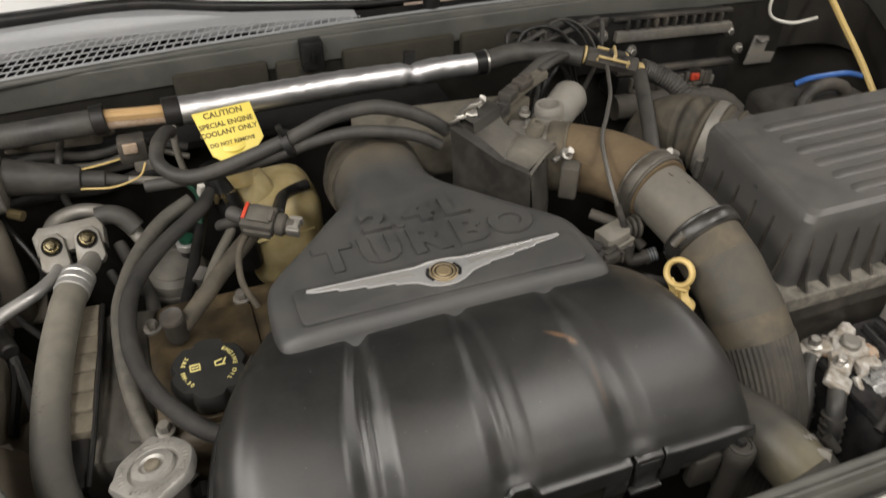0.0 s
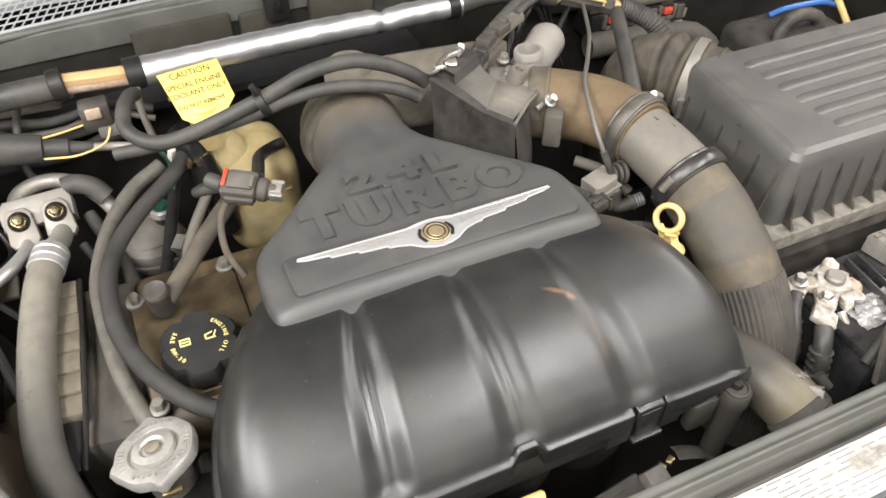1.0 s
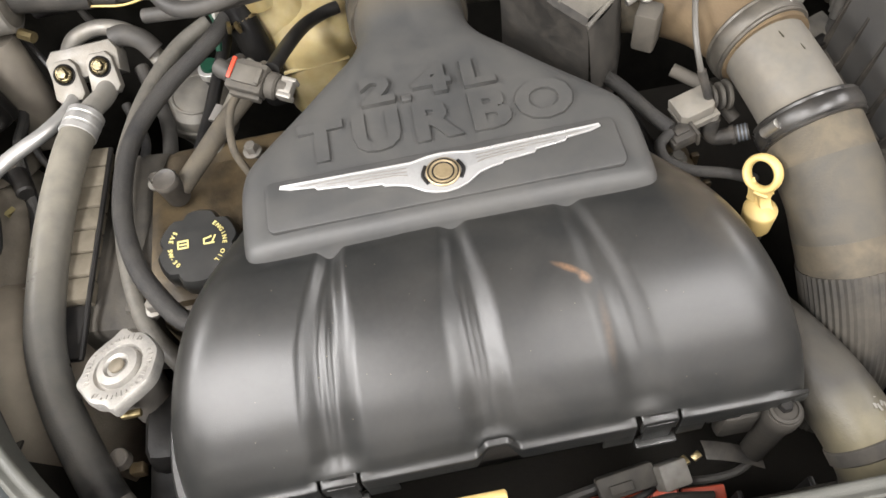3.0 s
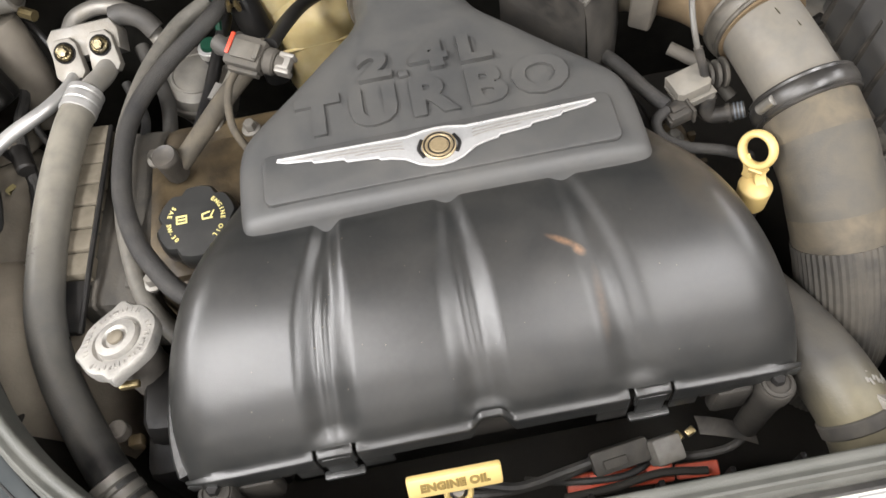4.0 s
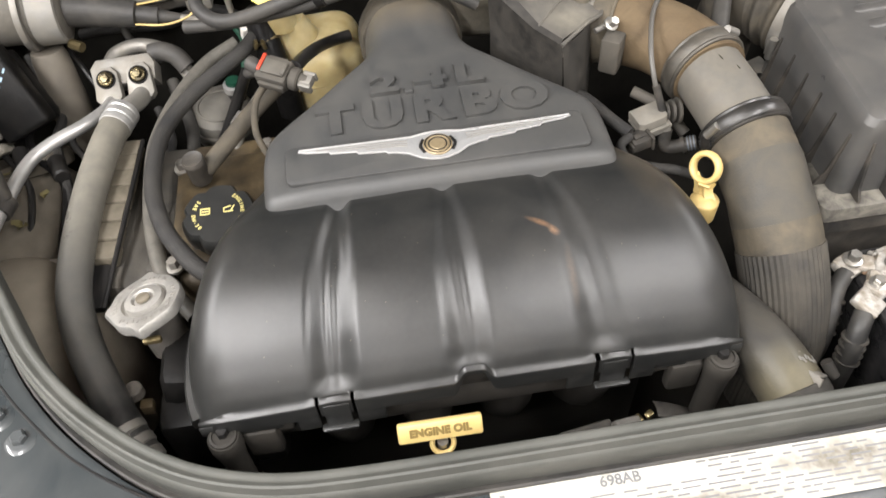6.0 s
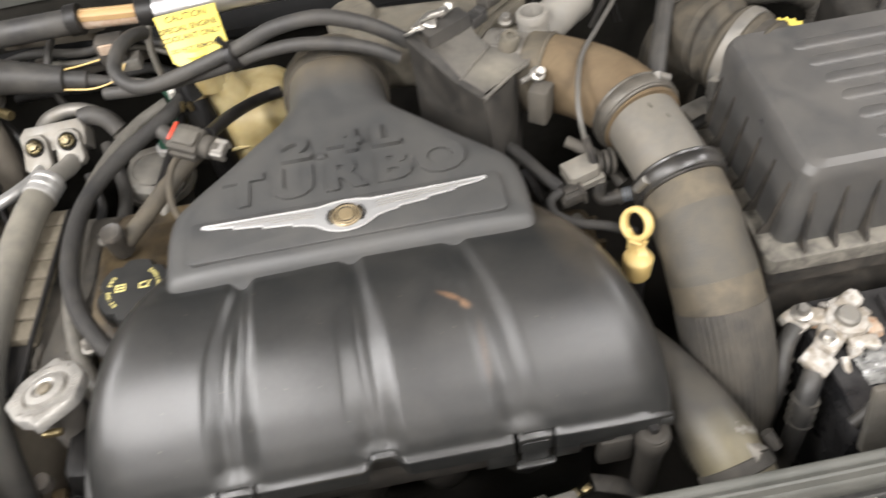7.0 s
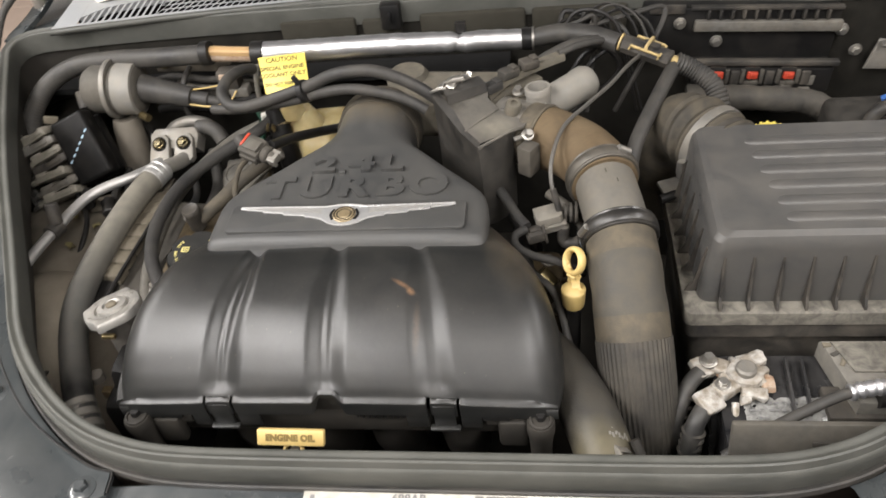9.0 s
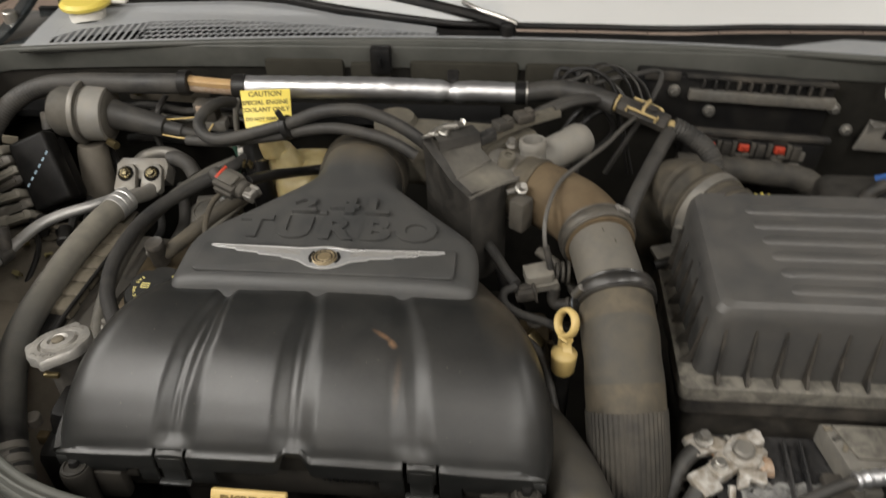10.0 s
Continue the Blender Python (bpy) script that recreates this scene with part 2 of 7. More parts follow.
PAINT = material("dark_green_car_paint", (0.022, 0.027, 0.030), 0.24, other=(0.042, 0.049, 0.052), amount=0.5, grain=40, stain=5, bump=0.05, coat=0.7, dust=0.18, dust_colour=(0.16, 0.16, 0.15))
GRIME = material("grimy_inner_panel", (0.115, 0.1, 0.08), 0.75, other=(0.04, 0.036, 0.03), grain=45, stain=7, bump=0.3, dust=0.3, specular=0.15)
FIREWALL = material("firewall_board", (0.018, 0.0168, 0.0142), 0.9, other=(0.006, 0.0058, 0.0052), grain=60, stain=8, bump=0.4, bump_scale=200, dust=0.1, dust_colour=(0.04, 0.036, 0.028), specular=0.1)
PADDING = material("olive_sound_pad", (0.046, 0.043, 0.034), 0.85, other=(0.026, 0.024, 0.019), grain=60, stain=10, bump=0.4, bump_scale=200, specular=0.15)
ENGINE = material("oily_engine_casting", (0.13, 0.095, 0.05), 0.5, metal=0.2, other=(0.03, 0.023, 0.015), amount=0.9, grain=40, stain=14, bump=0.5, bump_scale=180)
COWL = material("grey_cowl_plastic", (0.3, 0.31, 0.32), 0.5, other=(0.26, 0.27, 0.28), grain=150, stain=6, bump=0.25, dust=0.2, dust_colour=(0.42, 0.41, 0.38))
PAPER = material("worn_paper_label", (0.62, 0.61, 0.57), 0.42, other=(0.34, 0.32, 0.27), amount=0.8, grain=90, stain=55, bump=0.05)
# The whitish second colour paints glare onto the dark film.
FILM = material("glare_blotched_film", (0.025, 0.025, 0.026), 0.1, other=(0.42, 0.42, 0.4), amount=0.55, grain=150, stain=75, bump=0.6, bump_scale=220, rough_var=0.1, dust=0.2, dust_colour=(0.2, 0.195, 0.18), specular=0.7)
TRAYGREY = material("worn_tray_plastic", (0.17, 0.162, 0.145), 0.5, other=(0.1, 0.094, 0.082), amount=0.7, grain=110, stain=24, bump=0.2, dust=0.35, dust_colour=(0.26, 0.24, 0.2))
GLOSSBLACK = material("glossy_battery_top", (0.012, 0.012, 0.013), 0.17, other=(0.02, 0.02, 0.021), grain=60, bump=0.3, bump_scale=150, rough_var=0.12, dust=0.25, dust_colour=(0.12, 0.115, 0.11))
FLANGE = material("dust_covered_flange", (0.1, 0.094, 0.083), 0.5, other=(0.05, 0.047, 0.041), grain=90, stain=25, bump=0.3, dust=0.55, dust_colour=(0.27, 0.25, 0.21), specular=0.2)
LABELINK = material("grey_label_ink", (0.2, 0.2, 0.2), 0.6, bump=0)
CORRODED = material("corroded_lead", (0.56, 0.545, 0.515), 0.55, metal=0.25, other=(0.17, 0.135, 0.09), amount=0.85, grain=110, stain=60, bump=1.0, bump_scale=400)
RUST = material("rusty_flake", (0.24, 0.12, 0.05), 0.85, other=(0.4, 0.33, 0.26), amount=0.8, grain=160, bump=0.8)
LEAF = material("dry_leaf", (0.2, 0.17, 0.07), 0.7, other=(0.12, 0.1, 0.05), grain=200, bump=0.2, per_piece=0.5)
CONCRETE = material("warm_garage_floor", (0.36, 0.28, 0.23), 0.6, other=(0.28, 0.22, 0.18), grain=14, stain=1.2, bump=0.3, bump_scale=60)
GROUT = material("pale_floor_joint", (0.5, 0.46, 0.42), 0.8, bump=0.1)
PLASTER = material("garage_wall_paint", (0.66, 0.655, 0.64), 0.8, other=(0.58, 0.575, 0.56), grain=9, stain=0.8, bump=0.2, bump_scale=80)
HOODPAD = material("hood_lining_board", (0.045, 0.045, 0.044), 0.9, other=(0.03, 0.03, 0.029), grain=60, bump=0.5, bump_scale=150)
PAD = material("dark_backing_board", (0.02, 0.02, 0.02), 0.95, grain=60, bump=0.5, bump_scale=150, specular=0.1)


def patch(mat, centre, size, colour, strength, grain, turn=0.0):
    """A rubbed, dusty or differently toned patch with ragged edges on a material, at one place of the car."""
    nodes, links = mat.node_tree.nodes, mat.node_tree.links
    bsdf = nodes["Principled BSDF"]
    before = bsdf.inputs["Base Color"].links[0].from_socket
    place = nodes.new("ShaderNodeNewGeometry")
    shift = nodes.new("ShaderNodeMapping")
    shift.vector_type = "TEXTURE"
    shift.inputs["Location"].default_value, shift.inputs["Scale"].default_value = centre, size
    shift.inputs["Rotation"].default_value = (0, 0, radians(turn))
    links.new(place.outputs["Position"], shift.inputs["Vector"])
    far = nodes.new("ShaderNodeVectorMath")
    far.operation = "LENGTH"
    links.new(shift.outputs[0], far.inputs[0])
    cloud = nodes.new("ShaderNodeTexNoise")
    cloud.inputs["Scale"].default_value, cloud.inputs["Detail"].default_value = grain, 6
    links.new(place.outputs["Position"], cloud.inputs["Vector"])
    edge = nodes.new("ShaderNodeMapRange")
    edge.inputs["From Min"].default_value, edge.inputs["From Max"].default_value = 1.0, 0.2
    links.new(far.outputs["Value"], edge.inputs["Value"])
    both = nodes.new("ShaderNodeMath")
    both.operation = "MULTIPLY"
    links.new(edge.outputs["Result"], both.inputs[0])
    links.new(cloud.outputs["Fac"], both.inputs[1])
    level = nodes.new("ShaderNodeMath")
    level.operation, level.use_clamp = "MULTIPLY", True
    level.inputs[1].default_value = strength
    links.new(both.outputs[0], level.inputs[0])
    n = nodes.new("ShaderNodeMix")
    n.data_type = "RGBA"
    links.new(level.outputs[0], n.inputs[0])
    links.new(before, n.inputs[6])
    n.inputs[7].default_value = (*colour, 1)
    links.new(n.outputs[2], bsdf.inputs["Base Color"])


patch(COVER, (0.073, -0.103, 0.882), (0.017, 0.0032, 0.04), (0.24, 0.13, 0.065), 0.8, 300, -30)
patch(COVER, (0.081, -0.11, 0.88), (0.006, 0.0045, 0.04), (0.26, 0.15, 0.08), 0.9, 300, -40)
patch(COVER, (0.0885, -0.146, 0.87), (0.0045, 0.03, 0.05), (0.16, 0.1, 0.06), 0.42, 260)
patch(COVER, (0.19, -0.03, 0.86), (0.05, 0.09, 0.06), (0.12, 0.095, 0.065), 1.1, 70)
for x, y, sx, sy in ((0.14, -0.322, 0.09, 0.012), (0.26, -0.305, 0.08, 0.016), (0.06, -0.329, 0.06, 0.01), (0.31, -0.322, 0.07, 0.014)):
    patch(PAPER, (x, y, 0.807), (sx, sy, 0.03), (0.13, 0.115, 0.09), 1.6, 130)
patch(BEIGE, (0.268, -0.235, 0.775), (0.05, 0.05, 0.05), (0.18, 0.155, 0.09), 1.15, 40)
patch(THICKHOSE, (-0.345, 0.15, 0.82), (0.07, 0.17, 0.08), (0.17, 0.158, 0.13), 1.7, 60)
# Hose turns darker towards its lower end.
patch(THICKHOSE, (-0.295, -0.18, 0.775), (0.06, 0.1, 0.06), (0.012, 0.012, 0.012), 1.7, 50)
# Box top: paler on the lower plate, darker at the crown end.
patch(BOXTOP, (0.158, 0.142, 0.901), (0.032, 0.032, 0.03), (0.2, 0.185, 0.15), 1.3, 90)
patch(BOXTOP, (0.1, 0.175, 0.925), (0.03, 0.04, 0.03), (0.04, 0.036, 0.03), 1.4, 70)
patch(COVERTOP, (0.0, 0.21, 0.9), (0.09, 0.06, 0.08), (0.12, 0.095, 0.06), 1.3, 60)


def glass_material():
    m = bpy.data.materials.new("windscreen_glass")
    m.use_nodes = True
    b = m.node_tree.nodes["Principled BSDF"]
    # Pale base puts the bright reflection, with some dust, into the glass colour.
    b.inputs["Base Color"].default_value = (0.8, 0.82, 0.82, 1)
    b.inputs["Roughness"].default_value = 0.22
    b.inputs["Transmission Weight"].default_value = 0.25
    return m


def glowing(name, strength):
    m = bpy.data.materials.new(name)
    m.use_nodes = True
    b = m.node_tree.nodes["Principled BSDF"]
    b.inputs["Emission Color"].default_value = (1.0, 0.95, 0.86, 1)
    b.inputs["Emission Strength"].default_value = strength
    return m


GLASS, LAMPGLOW = glass_material(), glowing("lamp_diffuser", 3.0)

# ---- mesh tools ----
BASES = {}


def finish(ob, smooth=True, angle=40):
    me = ob.data
    if smooth:
        me.polygons.foreach_set("use_smooth", [True] * len(me.polygons))
        me.set_sharp_from_angle(angle=radians(angle))
    me.update()
    return ob


def thing(name, at, label, category, group=""):
    ob = new(name)
    ob.empty_display_size = 0.02
    ob.location = at
    BASES[ob] = Vector(at)
    return tagged(ob, label, category, group)


def part(name, bm, mat, parent, label="", smooth=True, angle=40):
    """One mesh under a thing or under one of its parts; bm is in world places."""
    base = BASES[parent]
    bm.transform(Matrix.Translation(-base))
    bmesh.ops.recalc_face_normals(bm, faces=bm.faces)
    me = bpy.data.meshes.new(name)
    bm.to_mesh(me)
    bm.free()
    me.materials.append(mat)
    ob = new(name, me)
    ob.parent = parent
    BASES[ob] = base
    if label:
        ob["label"] = label
    return finish(ob, smooth, angle)


def whole(name, bm, mat, label, category, kind="", group="", at=None, smooth=True, angle=40):
    """A thing that is one mesh."""
    bmesh.ops.recalc_face_normals(bm, faces=bm.faces)
    if at is None:
        lows = [min(v.co[k] for v in bm.verts) for k in range(3)]
        highs = [max(v.co[k] for v in bm.verts) for k in range(3)]
        at = Vector(((lows[0] + highs[0]) / 2, (lows[1] + highs[1]) / 2, lows[2]))
    at = Vector(at)
    bm.transform(Matrix.Translation(-at))
    me = bpy.data.meshes.new(name)
    bm.to_mesh(me)
    bm.free()
    me.materials.append(mat)
    ob = new(name, me)
    ob.location = at
    BASES[ob] = at
    tagged(ob, label, category, group, kind)
    return finish(ob, smooth, angle)


def join(*bms):
    first = bms[0]
    for other in bms[1:]:
        me = bpy.data.meshes.new("join")
        other.to_mesh(me)
        other.free()
        first.from_mesh(me)
        bpy.data.meshes.remove(me)
    return first


def box(c, s, bevel=0.0, rot=(0, 0, 0), seg=2):
    bm = bmesh.new()
    bmesh.ops.create_cube(bm, size=1)
    bmesh.ops.scale(bm, vec=s, verts=bm.verts)
    if bevel:
        bmesh.ops.bevel(bm, geom=bm.edges[:], offset=bevel, segments=seg, affect="EDGES", profile=0.5)
    bm.transform(pose(*c, *rot))
    return bm


def frame_of(axis):
    return Vector(axis).normalized().to_track_quat("Z", "Y").to_matrix().to_4x4()


def lathe(profile, at, axis=(0, 0, 1), seg=28, wobble=None):
    """Turns (radius, height) pairs round an axis from at. wobble(angle, k) scales the radius."""
    bm = bmesh.new()
    rings = []
    for k, (r, h) in enumerate(profile):
        if r < 1e-6:
            rings.append([bm.verts.new((0, 0, h))])
            continue
        ring = []
        for n in range(seg):
            a = 2 * math.pi * n / seg
            q = r * (wobble(a, k) if wobble else 1)
            ring.append(bm.verts.new((q * math.cos(a), q * math.sin(a), h)))
        rings.append(ring)
    for a, b in zip(rings, rings[1:]):
        for n in range(seg):
            m = (n + 1) % seg
            if len(a) == 1 and len(b) == 1:
                continue
            if len(a) == 1:
                bm.faces.new((a[0], b[n], b[m]))
            elif len(b) == 1:
                bm.faces.new((a[n], a[m], b[0]))
            else:
                bm.faces.new((a[n], a[m], b[m], b[n]))
    for ring in (rings[0], rings[-1]):
        if len(ring) > 2:
            bm.faces.new(ring)
    bm.transform(Matrix.Translation(at) @ frame_of(axis))
    return bm


def rod(p, q, r, r2=None, seg=16, bevel=0.0):
    p, q = Vector(p), Vector(q)
    h, r2 = (q - p).length, r if r2 is None else r2
    b = bevel
    prof = [(r - b, 0), (r, b), (r2, h - b), (r2 - b, h)] if b else [(r, 0), (r2, h)]
    return lathe(prof, p, q - p, seg)


def curve_through(points, steps=8, closed=False):
    pts = [Vector(p) for p in points]
    n = len(pts)
    out = []
    for i in range(n if closed else n - 1):
        p0 = pts[(i - 1) % n] if closed or i else pts[0] * 2 - pts[1]
        p1, p2 = pts[i], pts[(i + 1) % n]
        p3 = pts[(i + 2) % n] if closed or i + 2 < n else pts[-1] * 2 - pts[-2]
        for k in range(steps):
            t = k / steps
            out.append(0.5 * (2 * p1 + (p2 - p0) * t + (2 * p0 - 5 * p1 + 4 * p2 - p3) * t * t + (3 * p1 - p0 - 3 * p2 + p3) * t ** 3))
    if not closed:
        out.append(pts[-1])
    return out


def sweep(points, radius, seg=14, steps=8, closed=False, shape=None, up=None, smooth=True):
    """A tube along points. radius: a number or f(u, s) with u from 0 to 1 and s in metres along; shape: (x, y) pairs in place of a circle."""
    path = curve_through(points, steps, closed) if smooth else [Vector(p) for p in points]
    n = len(path)
    length = [0.0]
    for a, b in zip(path, path[1:]):
        length.append(length[-1] + (b - a).length)
    bm = bmesh.new()
    rings, side = [], None
    ring_shape = shape or [(math.cos(2 * math.pi * k / seg), math.sin(2 * math.pi * k / seg)) for k in range(seg)]
    for i, p in enumerate(path):
        a, b = (path[(i - 1) % n], path[(i + 1) % n]) if closed else (path[max(i - 1, 0)], path[min(i + 1, n - 1)])
        ahead = (b - a).normalized()
        if up is not None:
            side = ahead.cross(Vector(up)).normalized()
        elif side is None:
            guess = Vector((0, 0, 1)) if abs(ahead.z) < 0.9 else Vector((1, 0, 0))
            side = ahead.cross(guess).normalized()
        else:
            side = (side - ahead * side.dot(ahead)).normalized()
        above = side.cross(ahead)
        r = radius(length[i] / length[-1], length[i]) if callable(radius) else radius
        rings.append([bm.verts.new(p + side * (x * r) + above * (y * r)) for x, y in ring_shape])
    m = len(ring_shape)
    pairs = list(zip(rings, rings[1:])) + ([(rings[-1], rings[0])] if closed else [])
    for a, b in pairs:
        for k in range(m):
            bm.faces.new((a[k], a[(k + 1) % m], b[(k + 1) % m], b[k]))
    if not closed:
        bm.faces.new(rings[0]), bm.faces.new(rings[-1])
    return bm


def rings_along(points, radius, width, spots, proud, steps=10, seg=20):
    """Raised bands round a hose, at the given shares of its length."""
    path = curve_through(points, steps)
    length = [0.0]
    for a, b in zip(path, path[1:]):
        length.append(length[-1] + (b - a).length)
    made = []
    for u in spots:
        s = u * length[-1]
        i = max(k for k in range(len(path) - 1) if length[k] <= s)
        d = (path[i + 1] - path[i]).normalized()
        p = path[i] + d * (s - length[i])
        r = radius(u, s) if callable(radius) else radius
        e = min(0.001, width / 4)
        made.append(lathe([(r * 0.9, -width / 2), (r + proud - e, -width / 2), (r + proud, -width / 2 + e), (r + proud, width / 2 - e),
                           (r + proud - e, width / 2), (r * 0.9, width / 2)], p, d, seg))
    return join(*made)


def plate(outline, z0, z1, bevel=0.0, seg=2, m=None):
    """An outline in plan, raised from z0 to z1."""
    bm = bmesh.new()
    f = bm.faces.new([bm.verts.new((x, y, z0)) for x, y in outline])
    top = bmesh.ops.extrude_face_region(bm, geom=[f])
    bmesh.ops.translate(bm, vec=(0, 0, z1 - z0), verts=[v for v in top["geom"] if isinstance(v, bmesh.types.BMVert)])
    if bevel:
        edges = [e for e in bm.edges if all(abs(v.co.z - z1) < 1e-6 for v in e.verts)]
        bmesh.ops.bevel(bm, geom=edges, offset=bevel, segments=seg, affect="EDGES", profile=0.5)
    if m is not None:
        bm.transform(m)
    return bm


def loft(rows, cap=True):
    bm = bmesh.new()
    made = [[bm.verts.new(p) for p in row] for row in rows]
    for a, b in zip(made, made[1:]):
        for k in range(len(a) - 1):
            bm.faces.new((a[k], a[k + 1], b[k + 1], b[k]))
    return bm


def words(text, size, m, depth=0.0006, spread=1.0, bold=0.0):
    """Raised letters in the built-in font, centred on the pose m, as a bmesh."""
    data = bpy.data.curves.new("words", "FONT")
    data.body, data.size, data.extrude, data.offset = text, size, depth / 2, bold
    data.align_x, data.align_y, data.resolution_u, data.space_character = "CENTER", "CENTER", 3, spread
    ob = new("words", data)
    me = bpy.data.meshes.new_from_object(ob.evaluated_get(bpy.context.evaluated_depsgraph_get()))
    bpy.data.objects.remove(ob)
    bm = bmesh.new()
    bm.from_mesh(me)
    bpy.data.meshes.remove(me)
    bm.transform(m)
    return bm


def hex_bolt(at, axis, r, h):
    return join(lathe([(r * 1.5, 0), (r * 1.5, h * 0.25), (r * 1.35, h * 0.3)], at, axis, 20), lathe([(r, h * 0.3), (r, h * 0.9), (r * 0.85, h), (0, h)], at, axis, 6))


def torus(at, axis, big, small, squash=1.0, seg=36, ring=12):
    bm = bmesh.new()
    rows = []
    for i in range(seg):
        a = 2 * math.pi * i / seg
        rows.append([bm.verts.new(((big + small * math.cos(b)) * math.cos(a), (big + small * math.cos(b)) * math.sin(a), squash * small * math.sin(b))) for b in [2 * math.pi * j / ring for j in range(ring)]])
    for i in range(seg):
        for j in range(ring):
            bm.faces.new((rows[i][j], rows[(i + 1) % seg][j], rows[(i + 1) % seg][(j + 1) % ring], rows[i][(j + 1) % ring]))
    bm.transform(Matrix.Translation(at) @ frame_of(axis))
    return bm

# ---- garage ----
def wall(name, c, s, mat, label):
    return whole(name, box(c, s), mat, label, name.split("_")[0], "structure", smooth=False)


floor = wall("floor", (0, 0, -0.06), (9, 9, 0.1), GROUT, "pale joints under warm tan garage floor tiles")
# Ceiling and walls are unseen, added to close the room and bounce light.
wall("ceiling", (0, 0, 2.8), (9, 9, 0.12), PLASTER, "unseen white painted garage ceiling")
wall("wall_north", (0, 4.56, 1.37), (9.24, 0.12, 2.76), PLASTER, "unseen pale painted garage wall behind the car")
wall("wall_south", (0, -4.56, 1.37), (9.24, 0.12, 2.76), PLASTER, "unseen pale painted garage wall before the car")
wall("wall_west", (-4.56, 0, 1.37), (0.12, 9, 2.76), PLASTER, "unseen pale painted garage side wall")
wall("wall_east", (4.56, 0, 1.37), (0.12, 9, 2.76), PLASTER, "unseen pale painted garage side wall")
for x, y, z, sx, sy, _ in LAMPS:
    lamp = thing("ceiling_light", (x, y, 2.68), "unseen white fluorescent ceiling light with a flat diffuser", "ceiling light", "garage ceiling lights")
    part("housing", box((x, y, 2.71), (sx + 0.06, sy + 0.06, 0.06), 0.008), WHITE, lamp)
    part("diffuser", box((x, y, 2.672), (sx, sy, 0.012), 0.003), LAMPGLOW, lamp)

# ---- car body round the engine bay ----
SLOPE, MID = 0.1, 0.13


def seal_z(y):
    return 0.848 + SLOPE * (y + 0.271)


HALF = [(0.13, -0.268), (0.0, -0.268), (-0.1, -0.267), (-0.155, -0.263), (-0.2, -0.252), (-0.235, -0.236), (-0.27, -0.212), (-0.31, -0.175), (-0.345, -0.13),
        (-0.375, -0.075), (-0.422, 0.013), (-0.48, 0.12), (-0.535, 0.231), (-0.592, 0.36), (-0.606, 0.4), (-0.592, 0.428), (-0.53, 0.439), (-0.35, 0.452), (-0.1, 0.459), (0.13, 0.461)]
INNER = HALF + [(2 * MID - x, y) for x, y in HALF[-2:0:-1]]
RING = [p.to_2d() for p in curve_through([(x, y, 0) for x, y in INNER], 4, True)]


def ring_offset(d):
    n = len(RING)
    out = []
    for i, p in enumerate(RING):
        t = (RING[(i + 1) % n] - RING[i - 1]).normalized()
        out.append(p + Vector((-t.y, t.x)) * d)
    return out


def ring_at(d, dz):
    return [Vector((q.x, q.y, seal_z(p.y) + dz)) for p, q in zip(RING, ring_offset(d))]


BULB = [(0.0, -0.034), (0.0, -0.003), (0.0006, -0.0012), (0.002, -0.0002), (0.0050, -0.0004), (0.0070, -0.0010), (0.0086, -0.0004), (0.0099, 0.0010), (0.0116, 0.0018), (0.0132, 0.0008), (0.0142, -0.0028), (0.015, -0.0068), (0.0164, -0.0078), (0.0176, -0.01), (0.0179, -0.016), (0.0168, -0.024), (0.016, -0.036)]
seal = thing("hood_seal", (MID, -0.27, 0.83), "dusty black rubber hood seal round the engine bay", "rubber seal")
part("bulb", sweep(ring_at(0.0, -0.0035), 1, closed=True, shape=[(-d, h) for d, h in BULB[::-1]], up=(0, 0, 1), smooth=False), SEAL, seal)
part("lip", sweep(ring_at(0.0182, -0.0385), 1, closed=True, shape=[(-0.0035, -0.006), (-0.0035, 0.002), (-0.002, 0.003), (0.003, 0.0005), (0.004, -0.006)], up=(0, 0, 1), smooth=False), RUBBER, seal)


def strip(rows):
    return loft(rows)


n_ring = len(RING)


def drop(indices, levels):
    rows = []
    for inset, z in levels:
        ring = ring_offset(-inset)
        rows.append([Vector((ring[i].x, ring[i].y, seal_z(RING[i].y) - 0.02 if z is None else z)) for i in indices])
    return strip(rows)


def run(test):
    """Ring indices in order for the stretch where test holds."""
    hits = [i for i in range(n_ring) if test(RING[i])]
    gap = next((k for k in range(1, len(hits)) if hits[k] != hits[k - 1] + 1), None)
    return hits if gap is None else hits[gap:] + hits[:gap]


FRONT = run(lambda p: p.y < -0.2)
LEFT = run(lambda p: p.x < MID and -0.21 <= p.y <= 0.45)
RIGHT = run(lambda p: p.x > MID and -0.21 <= p.y <= 0.45)
REAR = run(lambda p: p.y > 0.44)
whole("radiator_panel", drop(FRONT, [(0.0, None), (0.004, 0.78), (0.0, 0.7), (0.0, 0.4)]), DARK, "dark grimy panel behind the radiator support", "panel", "structure")
whole("inner_fender", drop(LEFT, [(-0.004, None), (-0.012, 0.79), (-0.05, 0.77), (-0.065, 0.7), (-0.02, 0.6), (0.0, 0.4)]), DARK, "dark dusty inner fender wall", "panel", "structure")
whole("inner_fender", drop(RIGHT, [(-0.004, None), (-0.012, 0.79), (-0.05, 0.77), (-0.065, 0.7), (-0.02, 0.6), (0.0, 0.4)]), DARK, "dark dusty inner fender wall beside the battery", "panel", "structure")
whole("firewall", drop(REAR, [(-0.01, None), (0.0, 0.87), (0.004, 0.80), (0.02, 0.70), (0.02, 0.4)]), FIREWALL, "grey-brown dusty firewall at the back of the bay", "firewall", "structure")
